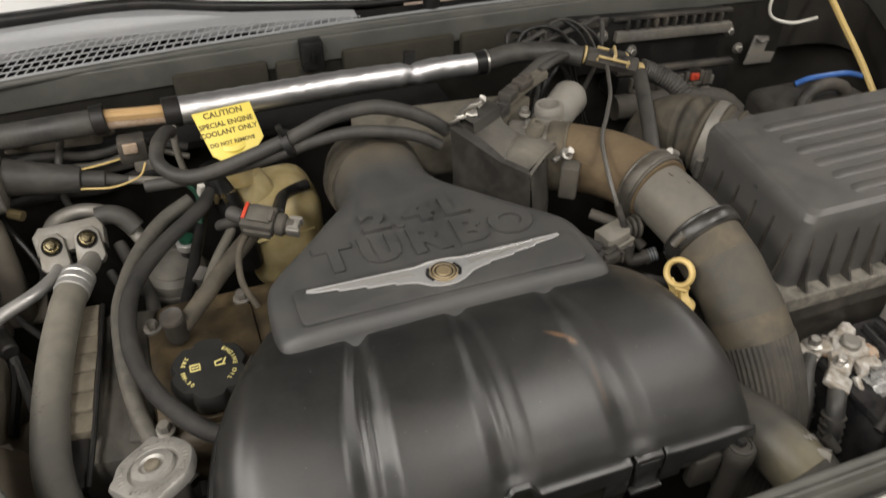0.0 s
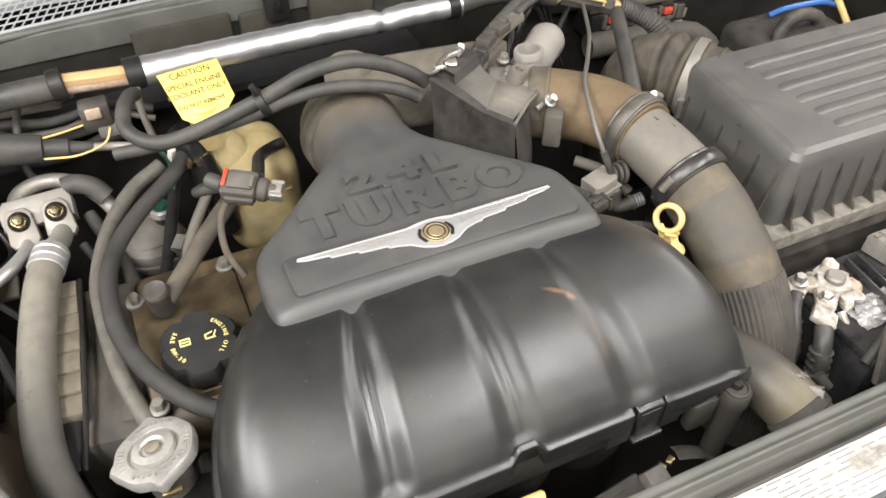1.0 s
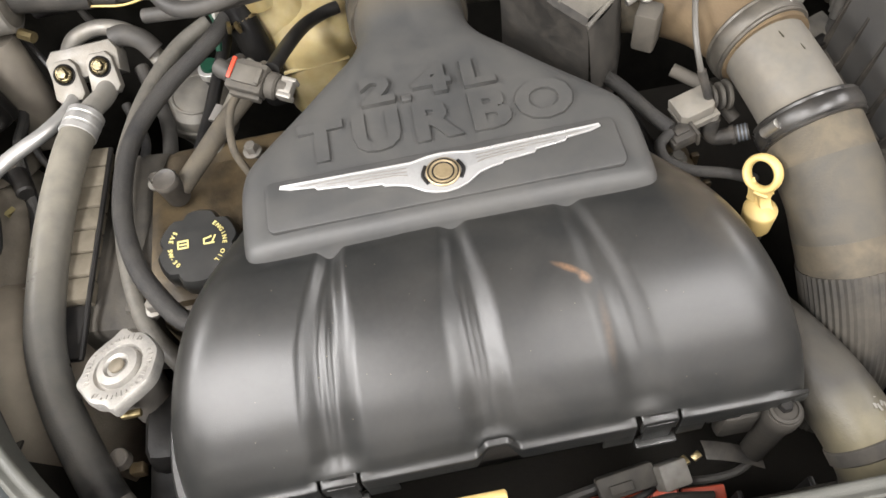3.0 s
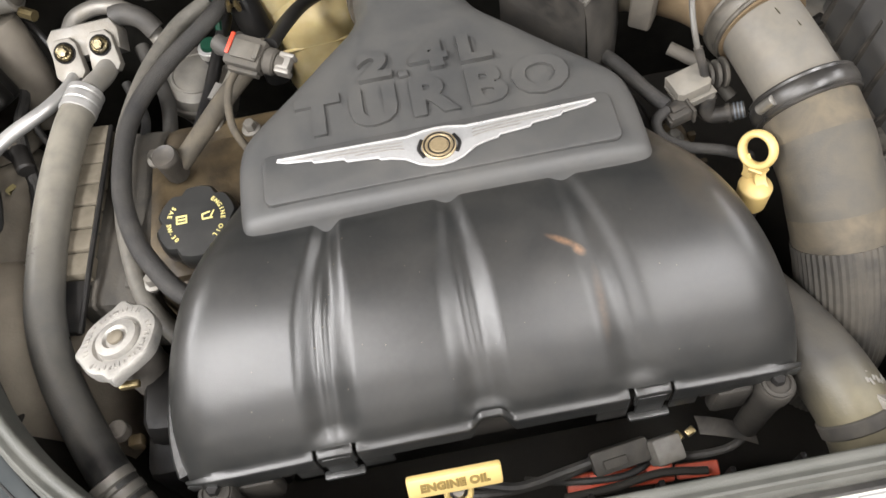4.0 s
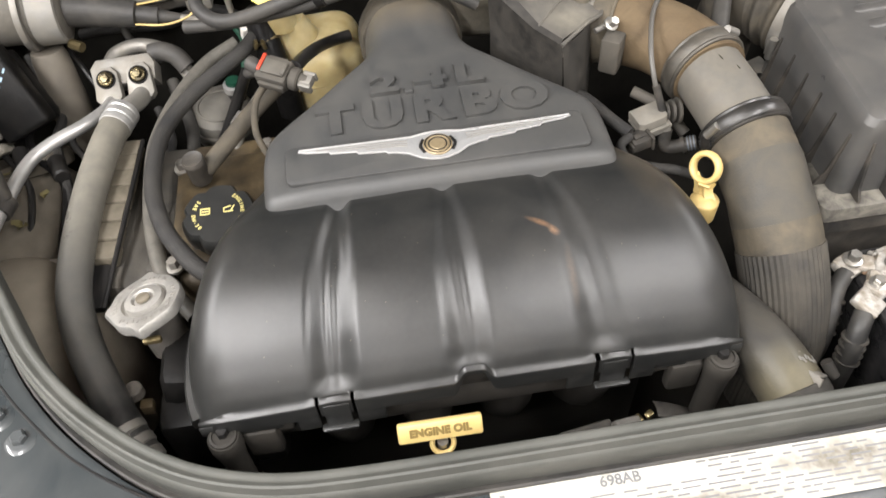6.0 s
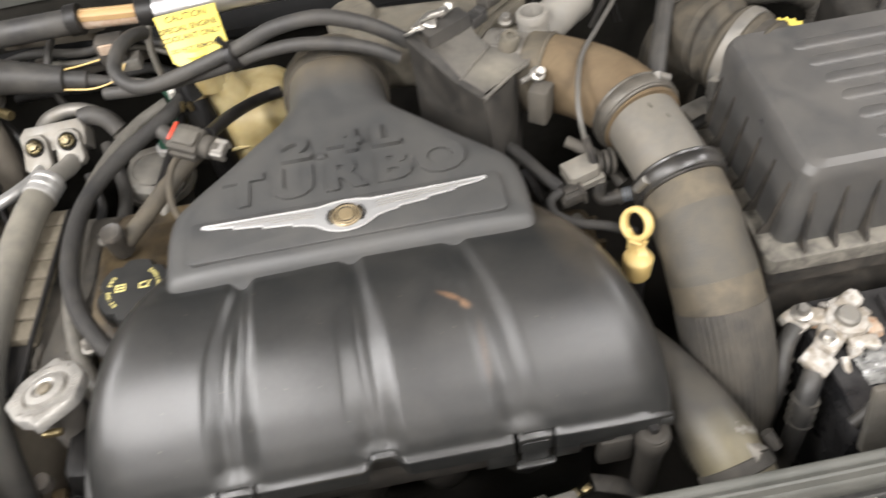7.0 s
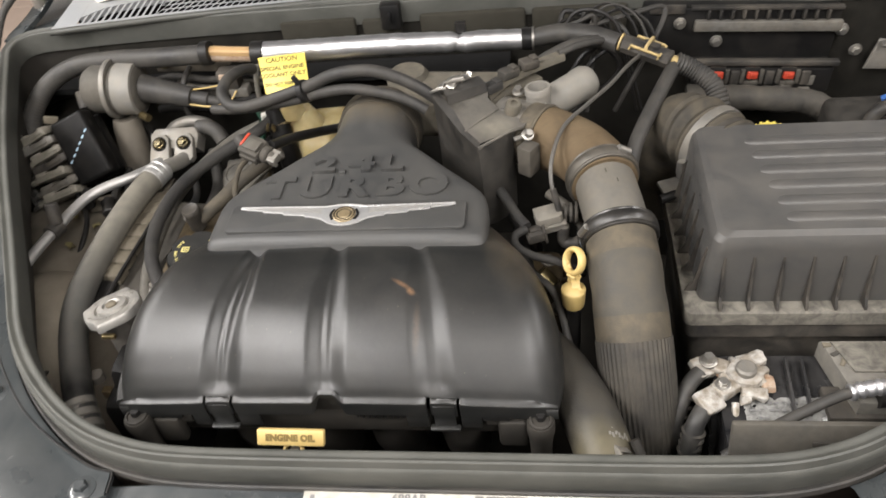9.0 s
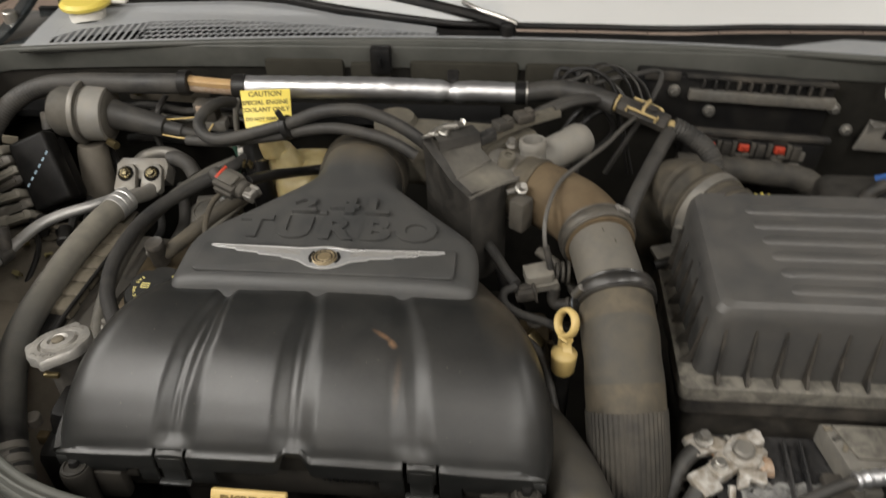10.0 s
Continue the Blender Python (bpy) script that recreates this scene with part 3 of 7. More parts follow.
whole("bay_floor", box((MID, 0.1, 0.39), (1.5, 0.8, 0.02)), DARK, "dark tray under the engine", "panel", "structure")

# painted sheet metal outside the seal
REACH = 0.0238


def reach(p):
    return 0.10 + 0.16 * max(0.0, min(1.0, (0.12 - p.y) / 0.3))


def fender_rows(indices):
    rows = []
    for share, dz in ((0, -0.04), (0.02, -0.037), (0.3, -0.038), (0.62, -0.044), (0.84, -0.06), (0.95, -0.09), (1.0, -0.15), (1.02, -0.5)):
        row = []
        for i in indices:
            p = RING[i]
            t = (RING[(i + 1) % n_ring] - RING[i - 1]).normalized()
            q = p + Vector((-t.y, t.x)) * (REACH + share * reach(p))
            row.append(Vector((q.x, q.y, seal_z(p.y) + dz)))
        rows.append(row)
    return rows


side_l = run(lambda p: p.x < -0.19 and p.y <= 0.47)
side_r = run(lambda p: p.x > 2 * MID + 0.19 and p.y <= 0.47)


def bolt_set(parent, spots):
    for x, y, z in spots:
        part("bolt", join(lathe([(0.0135, 0), (0.0135, 0.0015), (0.012, 0.0025), (0.009, 0.003)], (x, y, z), seg=24), lathe([(0.0065, 0.003), (0.0065, 0.0075), (0.005, 0.009), (0, 0.009)], (x, y, z), seg=6)), PAINT, parent)


fender = whole("fender", loft(fender_rows(side_l)), PAINT, "dark green glossy car fender beside the open bay", "fender")
bolt_set(fender, [(-0.38, -0.169, 0.8215), (-0.36, -0.191, 0.8195), (-0.222, -0.294, 0.811)])
# stepped flanges bolted on the fender's front corner, with a dark seam along the seal
CORNER = pose(0, -0.295, 0.806, 5.27, 0, 0)
FLANGE_A = [(-0.363, -0.168), (-0.321, -0.212), (-0.316, -0.247), (-0.309, -0.26), (-0.322, -0.273), (-0.375, -0.234), (-0.42, -0.19), (-0.40, -0.13), (-0.389, -0.135)]
FLANGE_B = [(-0.312, -0.25), (-0.261, -0.2535), (-0.226, -0.271), (-0.2, -0.277), (-0.198, -0.3), (-0.25, -0.33), (-0.34, -0.3), (-0.321, -0.281), (-0.307, -0.263)]
for outline, high in ((FLANGE_A, 0.004), (FLANGE_B, 0.0055)):
    part("stepped_flange", plate([(x, y + 0.295) for x, y in outline[::-1]], -0.004, high, 0.0018, m=CORNER), PAINT, fender)
part("corner_crease", sweep([CORNER @ Vector((x, y + 0.295, 0.0055)) for x, y in ((-0.307, -0.263), (-0.322, -0.28), (-0.338, -0.298))], 0.0022, seg=8), PAINT, fender)
part("seam", sweep([CORNER @ Vector((x, y + 0.295, 0.0052)) for x, y in ((-0.389, -0.133), (-0.363, -0.1665), (-0.321, -0.2105), (-0.276, -0.2425), (-0.226, -0.2695), (-0.203, -0.2755), (-0.1975, -0.279), (-0.196, -0.298))], 0.0013, seg=6), BLACK, fender)
whole("fender", loft(fender_rows(side_r)), PAINT, "dark green glossy car fender beside the battery", "fender")
member = thing("front_crossmember", (MID, -0.36, 0.8), "dark painted radiator crossmember with a worn white label on it", "crossmember")
prof = [(-0.284, 0.8035), (-0.2865, 0.8062), (-0.310, 0.8058), (-0.331, 0.8035), (-0.341, 0.802), (-0.347, 0.796), (-0.352, 0.785), (-0.42, 0.78), (-0.45, 0.77), (-0.465, 0.73), (-0.475, 0.35)]
part("panel", loft([[(-0.36 + 0.98 * k / 24, y, z - (0.005 if k < 5 or k > 19 else 0)) for k in range(25)] for y, z in prof]), PAINT, member)
for k in range(6):
    x = -0.16 + k * 0.115
    part("rib", box((x, -0.385, 0.788), (0.012, 0.04, 0.012), 0.003), PAINT, member)
for x in (-0.07, 0.19, 0.4):
    part("slot_pad", box((x, -0.39, 0.785), (0.07, 0.02, 0.008), 0.003), BLACK, member)

label = thing("paper_label", (0.15, -0.32, 0.8112), "worn white paper emissions label on the crossmember", "label")
part("sheet", box((0.17, -0.3205, 0.8113), (0.345, 0.044, 0.0006), rot=(3.5, 0, 0)), PAPER, label)
rows_of_bars = random.Random(5)
for row in range(9):
    x = 0.02
    while x < 0.325:
        w = rows_of_bars.uniform(0.005, 0.022)
        if rows_of_bars.random() < 0.85 and not (row < 3 and x < 0.15):
            y = -0.3025 - row * 0.0044
            part("print_bar", box((x + w / 2, y, 0.81185 + (y + 0.3205) * 0.061), (w, 0.0014, 0.0003), rot=(3.5, 0, 0)), LABELINK, label)
        x += w + rows_of_bars.uniform(0.0015, 0.008)
part("part_number", words("698AB", 0.0115, pose(0.095, -0.306, 0.8131, 3.5, 0, 0), 0.0003, 1.0, 0.0002), LABELINK, label, smooth=False)
part("margin_bar", box((0.006, -0.3205, 0.81185), (0.004, 0.034, 0.0003), rot=(3.5, 0, 0)), LABELINK, label)
for ob in label.children:
    ob.location += Vector((-0.004, 0.0105, -0.0042))

# cowl, grille, windscreen
cowl = thing("cowl_panel", (0, 0.55, 0.9), "light grey dusty plastic cowl panel with a mesh grille", "cowl panel")


def cowl_front(x):
    return 0.487 - 0.12 * (x - MID) ** 2


def cowl_point(x, v, lift=0.0):
    return (x, cowl_front(x) + v, 0.918 + 0.07 * v + lift)


def screen_base(x):
    """How far behind the cowl's front edge the windscreen begins."""
    return blend_line([(-0.62, 0.13), (-0.45, 0.14), (-0.22, 0.13), (-0.09, 0.075), (0.08, 0.03), (0.2, 0.026), (0.42, 0.03), (0.5, 0.044), (0.72, 0.07), (0.9, 0.08)], x)


def blend_line(table, v):
    for (a, p), (b, q) in zip(table, table[1:]):
        if v <= b:
            return p + (q - p) * max(0.0, (v - a) / (b - a))
    return table[-1][1]


def grille_top(x):
    return blend_line([(-0.52, 0.022), (-0.48, 0.05), (-0.38, 0.066), (-0.28, 0.066), (-0.13, 0.045), (0.065, 0.014)], x)


GX0, GX1 = -0.515, 0.065
LEFTX, RIGHTX = -0.55, 0.88


def cowl_strip(x0, x1, low, high, lift, n):
    """A strip of the cowl between two offsets, with a turned-down front and back."""
    rows = []
    for share, dz in ((0, -0.012), (0, -0.001), (0.0, 0.0), (0.5, 0.0004), (1.0, 0.0), (1.0, -0.012)):
        rows.append([cowl_point(x0 + (x1 - x0) * k / n, low(x0 + (x1 - x0) * k / n) * (1 - share) + high(x0 + (x1 - x0) * k / n) * share, lift + dz) for k in range(n + 1)])
    return loft(rows)


part("front_edge", cowl_strip(LEFTX, RIGHTX, lambda x: 0.0, lambda x: 0.0055, 0.003, 60), COWL, cowl, "pale front edge of the cowl")
part("panel_rear", cowl_strip(GX0, GX1, grille_top, screen_base, 0.002, 40), COWL, cowl)
part("panel_side", cowl_strip(LEFTX, GX0, lambda x: 0.0055, screen_base, 0.002, 10), COWL, cowl)
part("black_band", cowl_strip(GX1, RIGHTX, lambda x: 0.0055, screen_base, 0.001, 40), BLACK, cowl, "smooth black plastic band")
part("corner_piece", cowl_strip(0.56, RIGHTX, lambda x: 0.0055, lambda x: 0.0055 + max(0.001, min(0.035, (x - 0.555) * 0.35)), 0.0035, 14), COWL, cowl)


def grille():
    bm = bmesh.new()
    ny = 5
    n = 54
    dx = (GX1 - GX0) / n
    for i in range(n):
        x = GX0 + i * dx
        slats = x < -0.39
        top = grille_top(x + dx / 2)
        rows = 1 if slats else ny
        dv = 0.066 / ny
        for j in range(rows):
            v0, v1 = (0.0055, top) if slats else (0.0055 + j * dv, 0.0055 + (j + 1) * dv)
            if v0 >= top - 0.002:
                break
            v1 = min(v1, top)
            skew = 0.0 if slats else 0.45 * dx
            xs = x + (0.0 if slats else (j % 2) * 0.5 * dx)
            outer = [(xs, v0), (xs + dx, v0), (xs + dx + skew, v1), (xs + skew, v1)]
            cx, cv = sum(p[0] for p in outer) / 4, (v0 + v1) / 2
            inner = [(cx + (px - cx) * (0.68 if slats else 0.84), cv + (v - cv) * (0.94 if slats else 0.84)) for px, v in outer]
            a = [bm.verts.new(cowl_point(px, v, 0.002)) for px, v in outer]
            b = [bm.verts.new(cowl_point(px, v, 0.0022)) for px, v in inner]
            c = [bm.verts.new(cowl_point(px, v, 0.0014)) for px, v in inner]
            for k in range(4):
                m = (k + 1) % 4
                bm.faces.new((a[k], a[m], b[m], b[k])), bm.faces.new((b[k], b[m], c[m], c[k]))
    return bm


tagged(part("mesh_grille", grille(), COWL, cowl, "grey mesh of small oblong holes", smooth=False), kind="stuff")
# Unseen black sheets added so the grille holes show dark.
part("drain_pan", box(((GX0 + GX1) / 2, 0.51, 0.82), (GX1 - GX0 + 0.2, 0.2, 0.01)), PAD, cowl)
part("drain_wall", box(((GX0 + GX1) / 2, 0.61, 0.865), (GX1 - GX0 + 0.2, 0.01, 0.09)), PAD, cowl)
part("weather_strip", sweep([cowl_point(LEFTX + (RIGHTX - LEFTX) * k / 12, -0.006, 0.0) for k in range(13)], 0.005, seg=10), SEAL, cowl)
screen = thing("windscreen", (MID, 0.65, 0.91), "dusty pale windscreen glass, its bright reflection in the colour, above a black strip", "windscreen")


def screen_point(x, up):
    x0, y0, z0 = cowl_point(x, screen_base(x) + 0.004)
    return (x0, y0 + up * 0.55, z0 + 0.008 + up * 0.42)


cols = [LEFTX + (RIGHTX - LEFTX) * k / 40 for k in range(41)]
part("pane", loft([[screen_point(x, v) for x in cols] for v in (0, 0.1, 0.4, 1)]), GLASS, screen)
part("rubber_strip", sweep([screen_point(x, 0.0) for x in cols[::2]], lambda u, s: 0.012 - 0.007 * min(1.0, u / 0.45), seg=10), BLACK, screen)
whole("dashboard", box((MID, 1.0, 0.93), (1.4, 0.5, 0.06), 0.02), BLACK, "black dashboard top under the windscreen", "dashboard", "structure")
wiper = thing("windscreen_wiper", (0.16, 0.54, 0.93), "black wiper arm with a steel hook on the cowl", "wiper")
part("arm", sweep([(0.17, 0.505, 0.936), (0.1, 0.53, 0.944), (0.0, 0.565, 0.952), (-0.15, 0.61, 0.96), (-0.34, 0.64, 0.962)], 0.008, seg=8), BLACK, wiper)
part("pivot", rod((0.172, 0.5, 0.918), (0.172, 0.5, 0.94), 0.012, bevel=0.003), BLACK, wiper)
part("blade", sweep([(0.08, 0.56, 0.958), (-0.15, 0.63, 0.975), (-0.45, 0.66, 0.975)], 0.005, seg=6), BLACK, wiper)
part("hook", sweep([(0.185, 0.497, 0.94), (0.165, 0.503, 0.946), (0.13, 0.521, 0.95), (0.103, 0.545, 0.953)], 0.0035, seg=6), STEEL, wiper)
washer = thing("washer_filler", (-0.5, 0.56, 0.91), "yellow washer filler cap on a white neck", "filler cap")
part("neck", rod((-0.487, 0.528, 0.918), (-0.491, 0.538, 0.94), 0.026, 0.029, seg=24), WHITE, washer)
part("cap", lathe([(0.031, 0), (0.038, 0.003), (0.039, 0.008), (0.034, 0.013), (0, 0.016)], (-0.491, 0.539, 0.94), seg=28), TAGYELLOW, washer)
part("tab", box((-0.445, 0.555, 0.944), (0.03, 0.014, 0.005), 0.002), WHITE, washer)

# the open hood
hood = thing("car_hood", (MID, 0.56, 1.0), "open car hood with a dark lining, propped up", "car hood")
tilt = 58
m = pose(MID, 0.62, 1.0, -tilt, 0, 0)
skin = box((0, -0.45, 0.012), (1.42, 0.9, 0.02), 0.008)
skin.transform(m)
part("skin", skin, PAINT, hood)
pad = box((0, -0.45, -0.012), (1.2, 0.72, 0.02), 0.008)
pad.transform(m)
part("lining", pad, HOODPAD, hood)

hinge = part("hinge", sweep([(-0.63, 0.43, 0.9), (-0.6, 0.5, 0.925), (-0.585, 0.58, 0.96), (-0.575, 0.66, 1.01)], 1, shape=[(-0.012, -0.004), (0.012, -0.004), (0.012, 0.004), (-0.012, 0.004)], up=(0, 0, 1)), PAINT, hood, "dark green painted hinge arm")
part("base_plate", box((-0.6, 0.53, 0.9), (0.09, 0.16, 0.01), 0.003), PAINT, hinge)
part("pivot", rod((-0.6, 0.505, 0.92), (-0.6, 0.505, 0.945), 0.011, seg=16, bevel=0.002), STEEL, hinge)
squirt = thing("washer_hose", (-0.61, 0.5, 0.9), "thin black washer hoses looped by the hood hinge", "hose")
part("line", sweep([(-0.65, 0.42, 0.9), (-0.64, 0.47, 0.94), (-0.61, 0.52, 0.96), (-0.57, 0.57, 0.95), (-0.55, 0.6, 0.93)], 0.006, seg=10), RUBBER, squirt)
part("line", sweep([(-0.66, 0.46, 0.91), (-0.63, 0.5, 0.965), (-0.6, 0.56, 0.97), (-0.58, 0.61, 0.94)], 0.004, seg=10), BLACK, squirt)

# ---- engine cover ----
def blend(table, v):
    """Smooth reading of (key, value, ...) rows."""
    for a, b in zip(table, table[1:]):
        if v <= b[0]:
            t = max(0.0, min(1.0, (v - a[0]) / (b[0] - a[0])))
            return [p + (q - p) * t for p, q in zip(a[1:], b[1:])]
    return list(table[-1][1:])


# along the middle: share, y, z, half width, side edge z
SPINE = [(0.0, 0.012, 0.874, 0.168, 0.835), (0.12, -0.015, 0.880, 0.186, 0.832), (0.22, -0.045, 0.8900, 0.203, 0.829), (0.34, -0.075, 0.8905, 0.217, 0.825), (0.46, -0.105, 0.8855, 0.226, 0.820),
         (0.58, -0.132, 0.8765, 0.231, 0.815), (0.70, -0.1575, 0.8625, 0.232, 0.811), (0.80, -0.1765, 0.8462, 0.230, 0.808), (0.88, -0.1885, 0.8332, 0.227, 0.806), (0.935, -0.1955, 0.8236, 0.2245, 0.805)]
fine_spine = curve_through([(p[1], p[2], 0) for p in SPINE], 9)
fine_width = curve_through([(p[3], p[4], 0) for p in SPINE], 9)
GROOVE_LINE = [(0.0, -0.088), (0.22, -0.091), (0.35, -0.0985), (0.49, -0.105), (0.63, -0.109), (0.935, -0.1145)]


def groove_middles(share):
    c = blend(GROOVE_LINE, share)[0]
    return [c, -0.002, -c - 0.0095 + 0.005 * share]


OFFSETS = tuple(0.0013 * k for k in range(21)) + (0.030, 0.036)


def groove_depth(d, share, ribbed=1.0):
    """How far the surface lies under the crowns of the humps, at d from a groove's middle."""
    k = max(0.0, min(1.0, (share - 0.22) / 0.26))
    k = k * k * (3 - 2 * k)
    end = max(0.0, min(1.0, (share - 0.80) / 0.135))
    half = 0.0105 + 0.0095 * k + 0.004 * max(0.0, share - 0.5)
    valley = 0.5 + 0.5 * math.cos(math.pi * min(1.0, d / (half * 1.12)))
    rib = math.exp(-(d / 0.0037) ** 2) * k * ribbed * (1 - 0.5 * max(0.0, min(1.0, (share - 0.6) / 0.25)))
    return (0.0071 * valley - 0.0024 * rib) * (1 - 0.8 * end * end * (3 - 2 * end)) + 0.001 * math.exp(-(max(0.0, share - 0.225) / 0.02) ** 2)


def column_spots(share, w):
    """Places across the shell, closest together beside the grooves."""
    c = groove_middles(share)
    spots = []
    rest = w + c[0] - OFFSETS[-1]
    for n in range(18, 0, -1):
        spots.append((c[0] - OFFSETS[-1] - rest * math.sin(n / 18 * math.pi / 2), 0.05))
    spots += [(c[0] - o, o) for o in OFFSETS[::-1]]
    for a, b in zip(c, c[1:]):
        spots += [(a + o, o) for o in OFFSETS[1:]] + [((a + b) / 2, 0.05)] + [(b - o, o) for o in OFFSETS[::-1]]
    spots += [(c[2] + o, o) for o in OFFSETS[1:]]
    rest = w - c[2] - OFFSETS[-1]
    for n in range(1, 19):
        spots.append((c[2] + OFFSETS[-1] + rest * math.sin(n / 18 * math.pi / 2), 0.05))
    return spots


def lower_rows():
    rows = []
    n = len(fine_spine)
    for i in range(n):
        share = i / (n - 1) * 0.935
        y, z, _ = fine_spine[i]
        w, side, _ = fine_width[i]
        a, b = fine_spine[max(i - 1, 0)], fine_spine[min(i + 1, n - 1)]
        ty, tz = b.x - a.x, b.y - a.y
        k = math.hypot(ty, tz)
        ny, nz = tz / k, -ty / k
        if nz < 0:
            ny, nz = -ny, -nz
        row = []
        rounding = 0.05 - 0.014 * share
        for x, d in column_spots(share, w):
            s = max(0.0, min(1.0, (abs(x) - (w - rounding)) / rounding))
            fall = (z - side) * (1 - math.sqrt(max(0.0, 1 - s * s))) ** 1.15
            crown = 0.006 * (x / w) ** 2
            deep = groove_depth(d, share) if x < -0.045 else groove_depth(d, share, 0.7) * 0.6 if x < 0.045 else groove_depth(d, share, 0.25) * 0.5
            row.append((x, y - ny * deep, z - fall - crown - nz * deep))
        rows.append(row)
    # the turned-out front lip, and its skirt with an arch in the middle
    last = rows[-1]
    wide = max(p[0] for p in last)
    for dy, dz, hem in ((-0.0016, -0.0018, 0), (-0.0034, -0.003, 0), (-0.0048, -0.0034, 0), (-0.0056, -0.0042, 0), (-0.0059, -0.0058, 0), (-0.0059, -0.0058, 1), (-0.0037, -0.0058, 1), (-0.003, -0.0072, 0)):
        row = []
        for p in last:
            d = abs(p[0] + 0.001)
            open_arch = max(0.0, min(1.0, (0.017 - d) / 0.0105))
            lift = 0.0095 * open_arch * open_arch * (3 - 2 * open_arch)
            e = min(abs(p[0] - 0.1145), abs(p[0] + 0.1145))
            if e < 0.028:
                lift += 0.0035 * (0.5 + 0.5 * math.cos(math.pi * e / 0.028))
            corner = max(0.0, min(1.0, (abs(p[0]) - wide + 0.022) / 0.022)) ** 2
            low = 0.0165 * (1 - open_arch * 0.93) * hem
            row.append((p[0], -0.1955 + dy * (1 - 0.55 * corner) + 0.004 * open_arch, max(p[2], 0.8195) - 0.005 * corner + dz + lift - low))
        rows.append(row)
    return rows


cover = thing("engine_cover", (0, 0, 0.8), "black moulded plastic engine cover with four humps and a silver badge", "engine cover")


def slotted(bm):
    """Cuts two slots beside each clip through the skirt."""
    gone = []
    for f in bm.faces:
        c = f.calc_center_median()
        if c.y < -0.1955 and 0.0128 < abs(abs(c.x) - 0.1145) < 0.0162:
            gone.append(f)
    bmesh.ops.delete(bm, geom=gone, context="FACES")
    return bm


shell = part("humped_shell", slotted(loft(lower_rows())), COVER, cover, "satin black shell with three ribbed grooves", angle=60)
solid = shell.modifiers.new("thickness", "SOLIDIFY")
solid.thickness, solid.offset = 0.0025, -1
# raised rim along the outer flank
for s in (-1,):
    edge = [(s * (fine_width[i].x + 0.0005), fine_spine[i].x, fine_width[i].y - 0.001) for i in range(2, len(fine_spine) - 7, 3)]
    part("side_rim", sweep(edge, 1, shape=[(-0.005, -0.012), (-0.005, 0.002), (-0.003, 0.0045), (0.003, 0.0045), (0.005, 0.002), (0.005, -0.012)], up=(0, 0, 1), steps=4), COVER, cover)

# upper part: y, half width, top z, squareness
DELTA = [(-0.0640, 0.1440, 0.8735, 6), (-0.0565, 0.1480, 0.8805, 6), (-0.0515, 0.1505, 0.8880, 6), (-0.0485, 0.1520, 0.8935, 6), (-0.0440, 0.1535, 0.8980, 6), (-0.037, 0.1545, 0.9000, 6), (-0.015, 0.1550, 0.9005, 6), (0.010, 0.1545, 0.9010, 6),
         (0.026, 0.1515, 0.9015, 6), (0.036, 0.1460, 0.9017, 6), (0.05, 0.1340, 0.9020, 5.5), (0.07, 0.1140, 0.9025, 5), (0.09, 0.0950, 0.9030, 4.5), (0.11, 0.0770, 0.9040, 4), (0.128, 0.0625, 0.9050, 3.4),
         (0.145, 0.0545, 0.9065, 3.0), (0.165, 0.0505, 0.909, 2.7), (0.19, 0.0505, 0.9105, 2.5), (0.215, 0.052, 0.909, 2.4)]


def delta_rows():
    fine_a = curve_through([(p[0], p[1], p[2]) for p in DELTA], 4)
    rows = []
    for i, p in enumerate(fine_a):
        k = min(i // 4, len(DELTA) - 2)
        t = (i - 4 * k) / 4
        power = DELTA[k][3] + (DELTA[k + 1][3] - DELTA[k][3]) * t
        side = 0.868 if p.x < 0.1 else 0.868 - min(1, (p.x - 0.1) / 0.05) * 0.02
        tall = p.z - side
        row = []
        for j in range(57):
            a = math.pi * (1 - j / 56)
            c, s = math.cos(a), math.sin(a)
            row.append((math.copysign(abs(c) ** (2 / power), c) * p.y, p.x, side + tall * abs(s) ** (2 / power)))
        rows.append(row)
    return rows


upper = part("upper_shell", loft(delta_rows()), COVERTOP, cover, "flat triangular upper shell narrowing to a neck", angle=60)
thick = upper.modifiers.new("thickness", "SOLIDIFY")
thick.thickness, thick.offset = 0.003, -1
corners = [(sx * 0.126 + 0.006 * math.cos(radians(a0 + 22.5 * k)), sy * 0.01625 + 0.006 * math.sin(radians(a0 + 22.5 * k))) for sx, sy, a0 in ((1, -1, -90), (1, 1, 0), (-1, 1, 90), (-1, -1, 180)) for k in range(5)]
part("badge_plate", plate(corners, -0.0017, 0.0017, 0.0012, m=pose(0, -0.0145, 0.9008, 0.6, 0, 0)), COVERTOP, cover)
for text, size, y, z, spots in (("TURBO", 0.049, 0.0345, 0.9018, (-0.086, -0.043, 0.001, 0.044, 0.087)), ("2.4L", 0.036, 0.0735, 0.9026, (-0.038, -0.016, 0.006, 0.041))):
    for ch, x in zip(text, spots):
        if ch == ".":
            part("raised_dot", box((x, y - 0.0115, z), (0.0075, 0.006, 0.006), 0.001), COVERTOP, cover)
            continue
        low, wide = 0, (1.55 if ch == "4" else 1.4) if size < 0.04 else 1.1
        part("raised_letter", words(ch, size, pose(x, y + low, z, 0.6, 0, 0) @ Matrix.Diagonal((wide, 1, 1, 1)), 0.009 if size < 0.04 else 0.0046, 1.0, 0.0017 if size < 0.04 else 0.0022), COVERTOP, cover, "raised black letter", smooth=False)
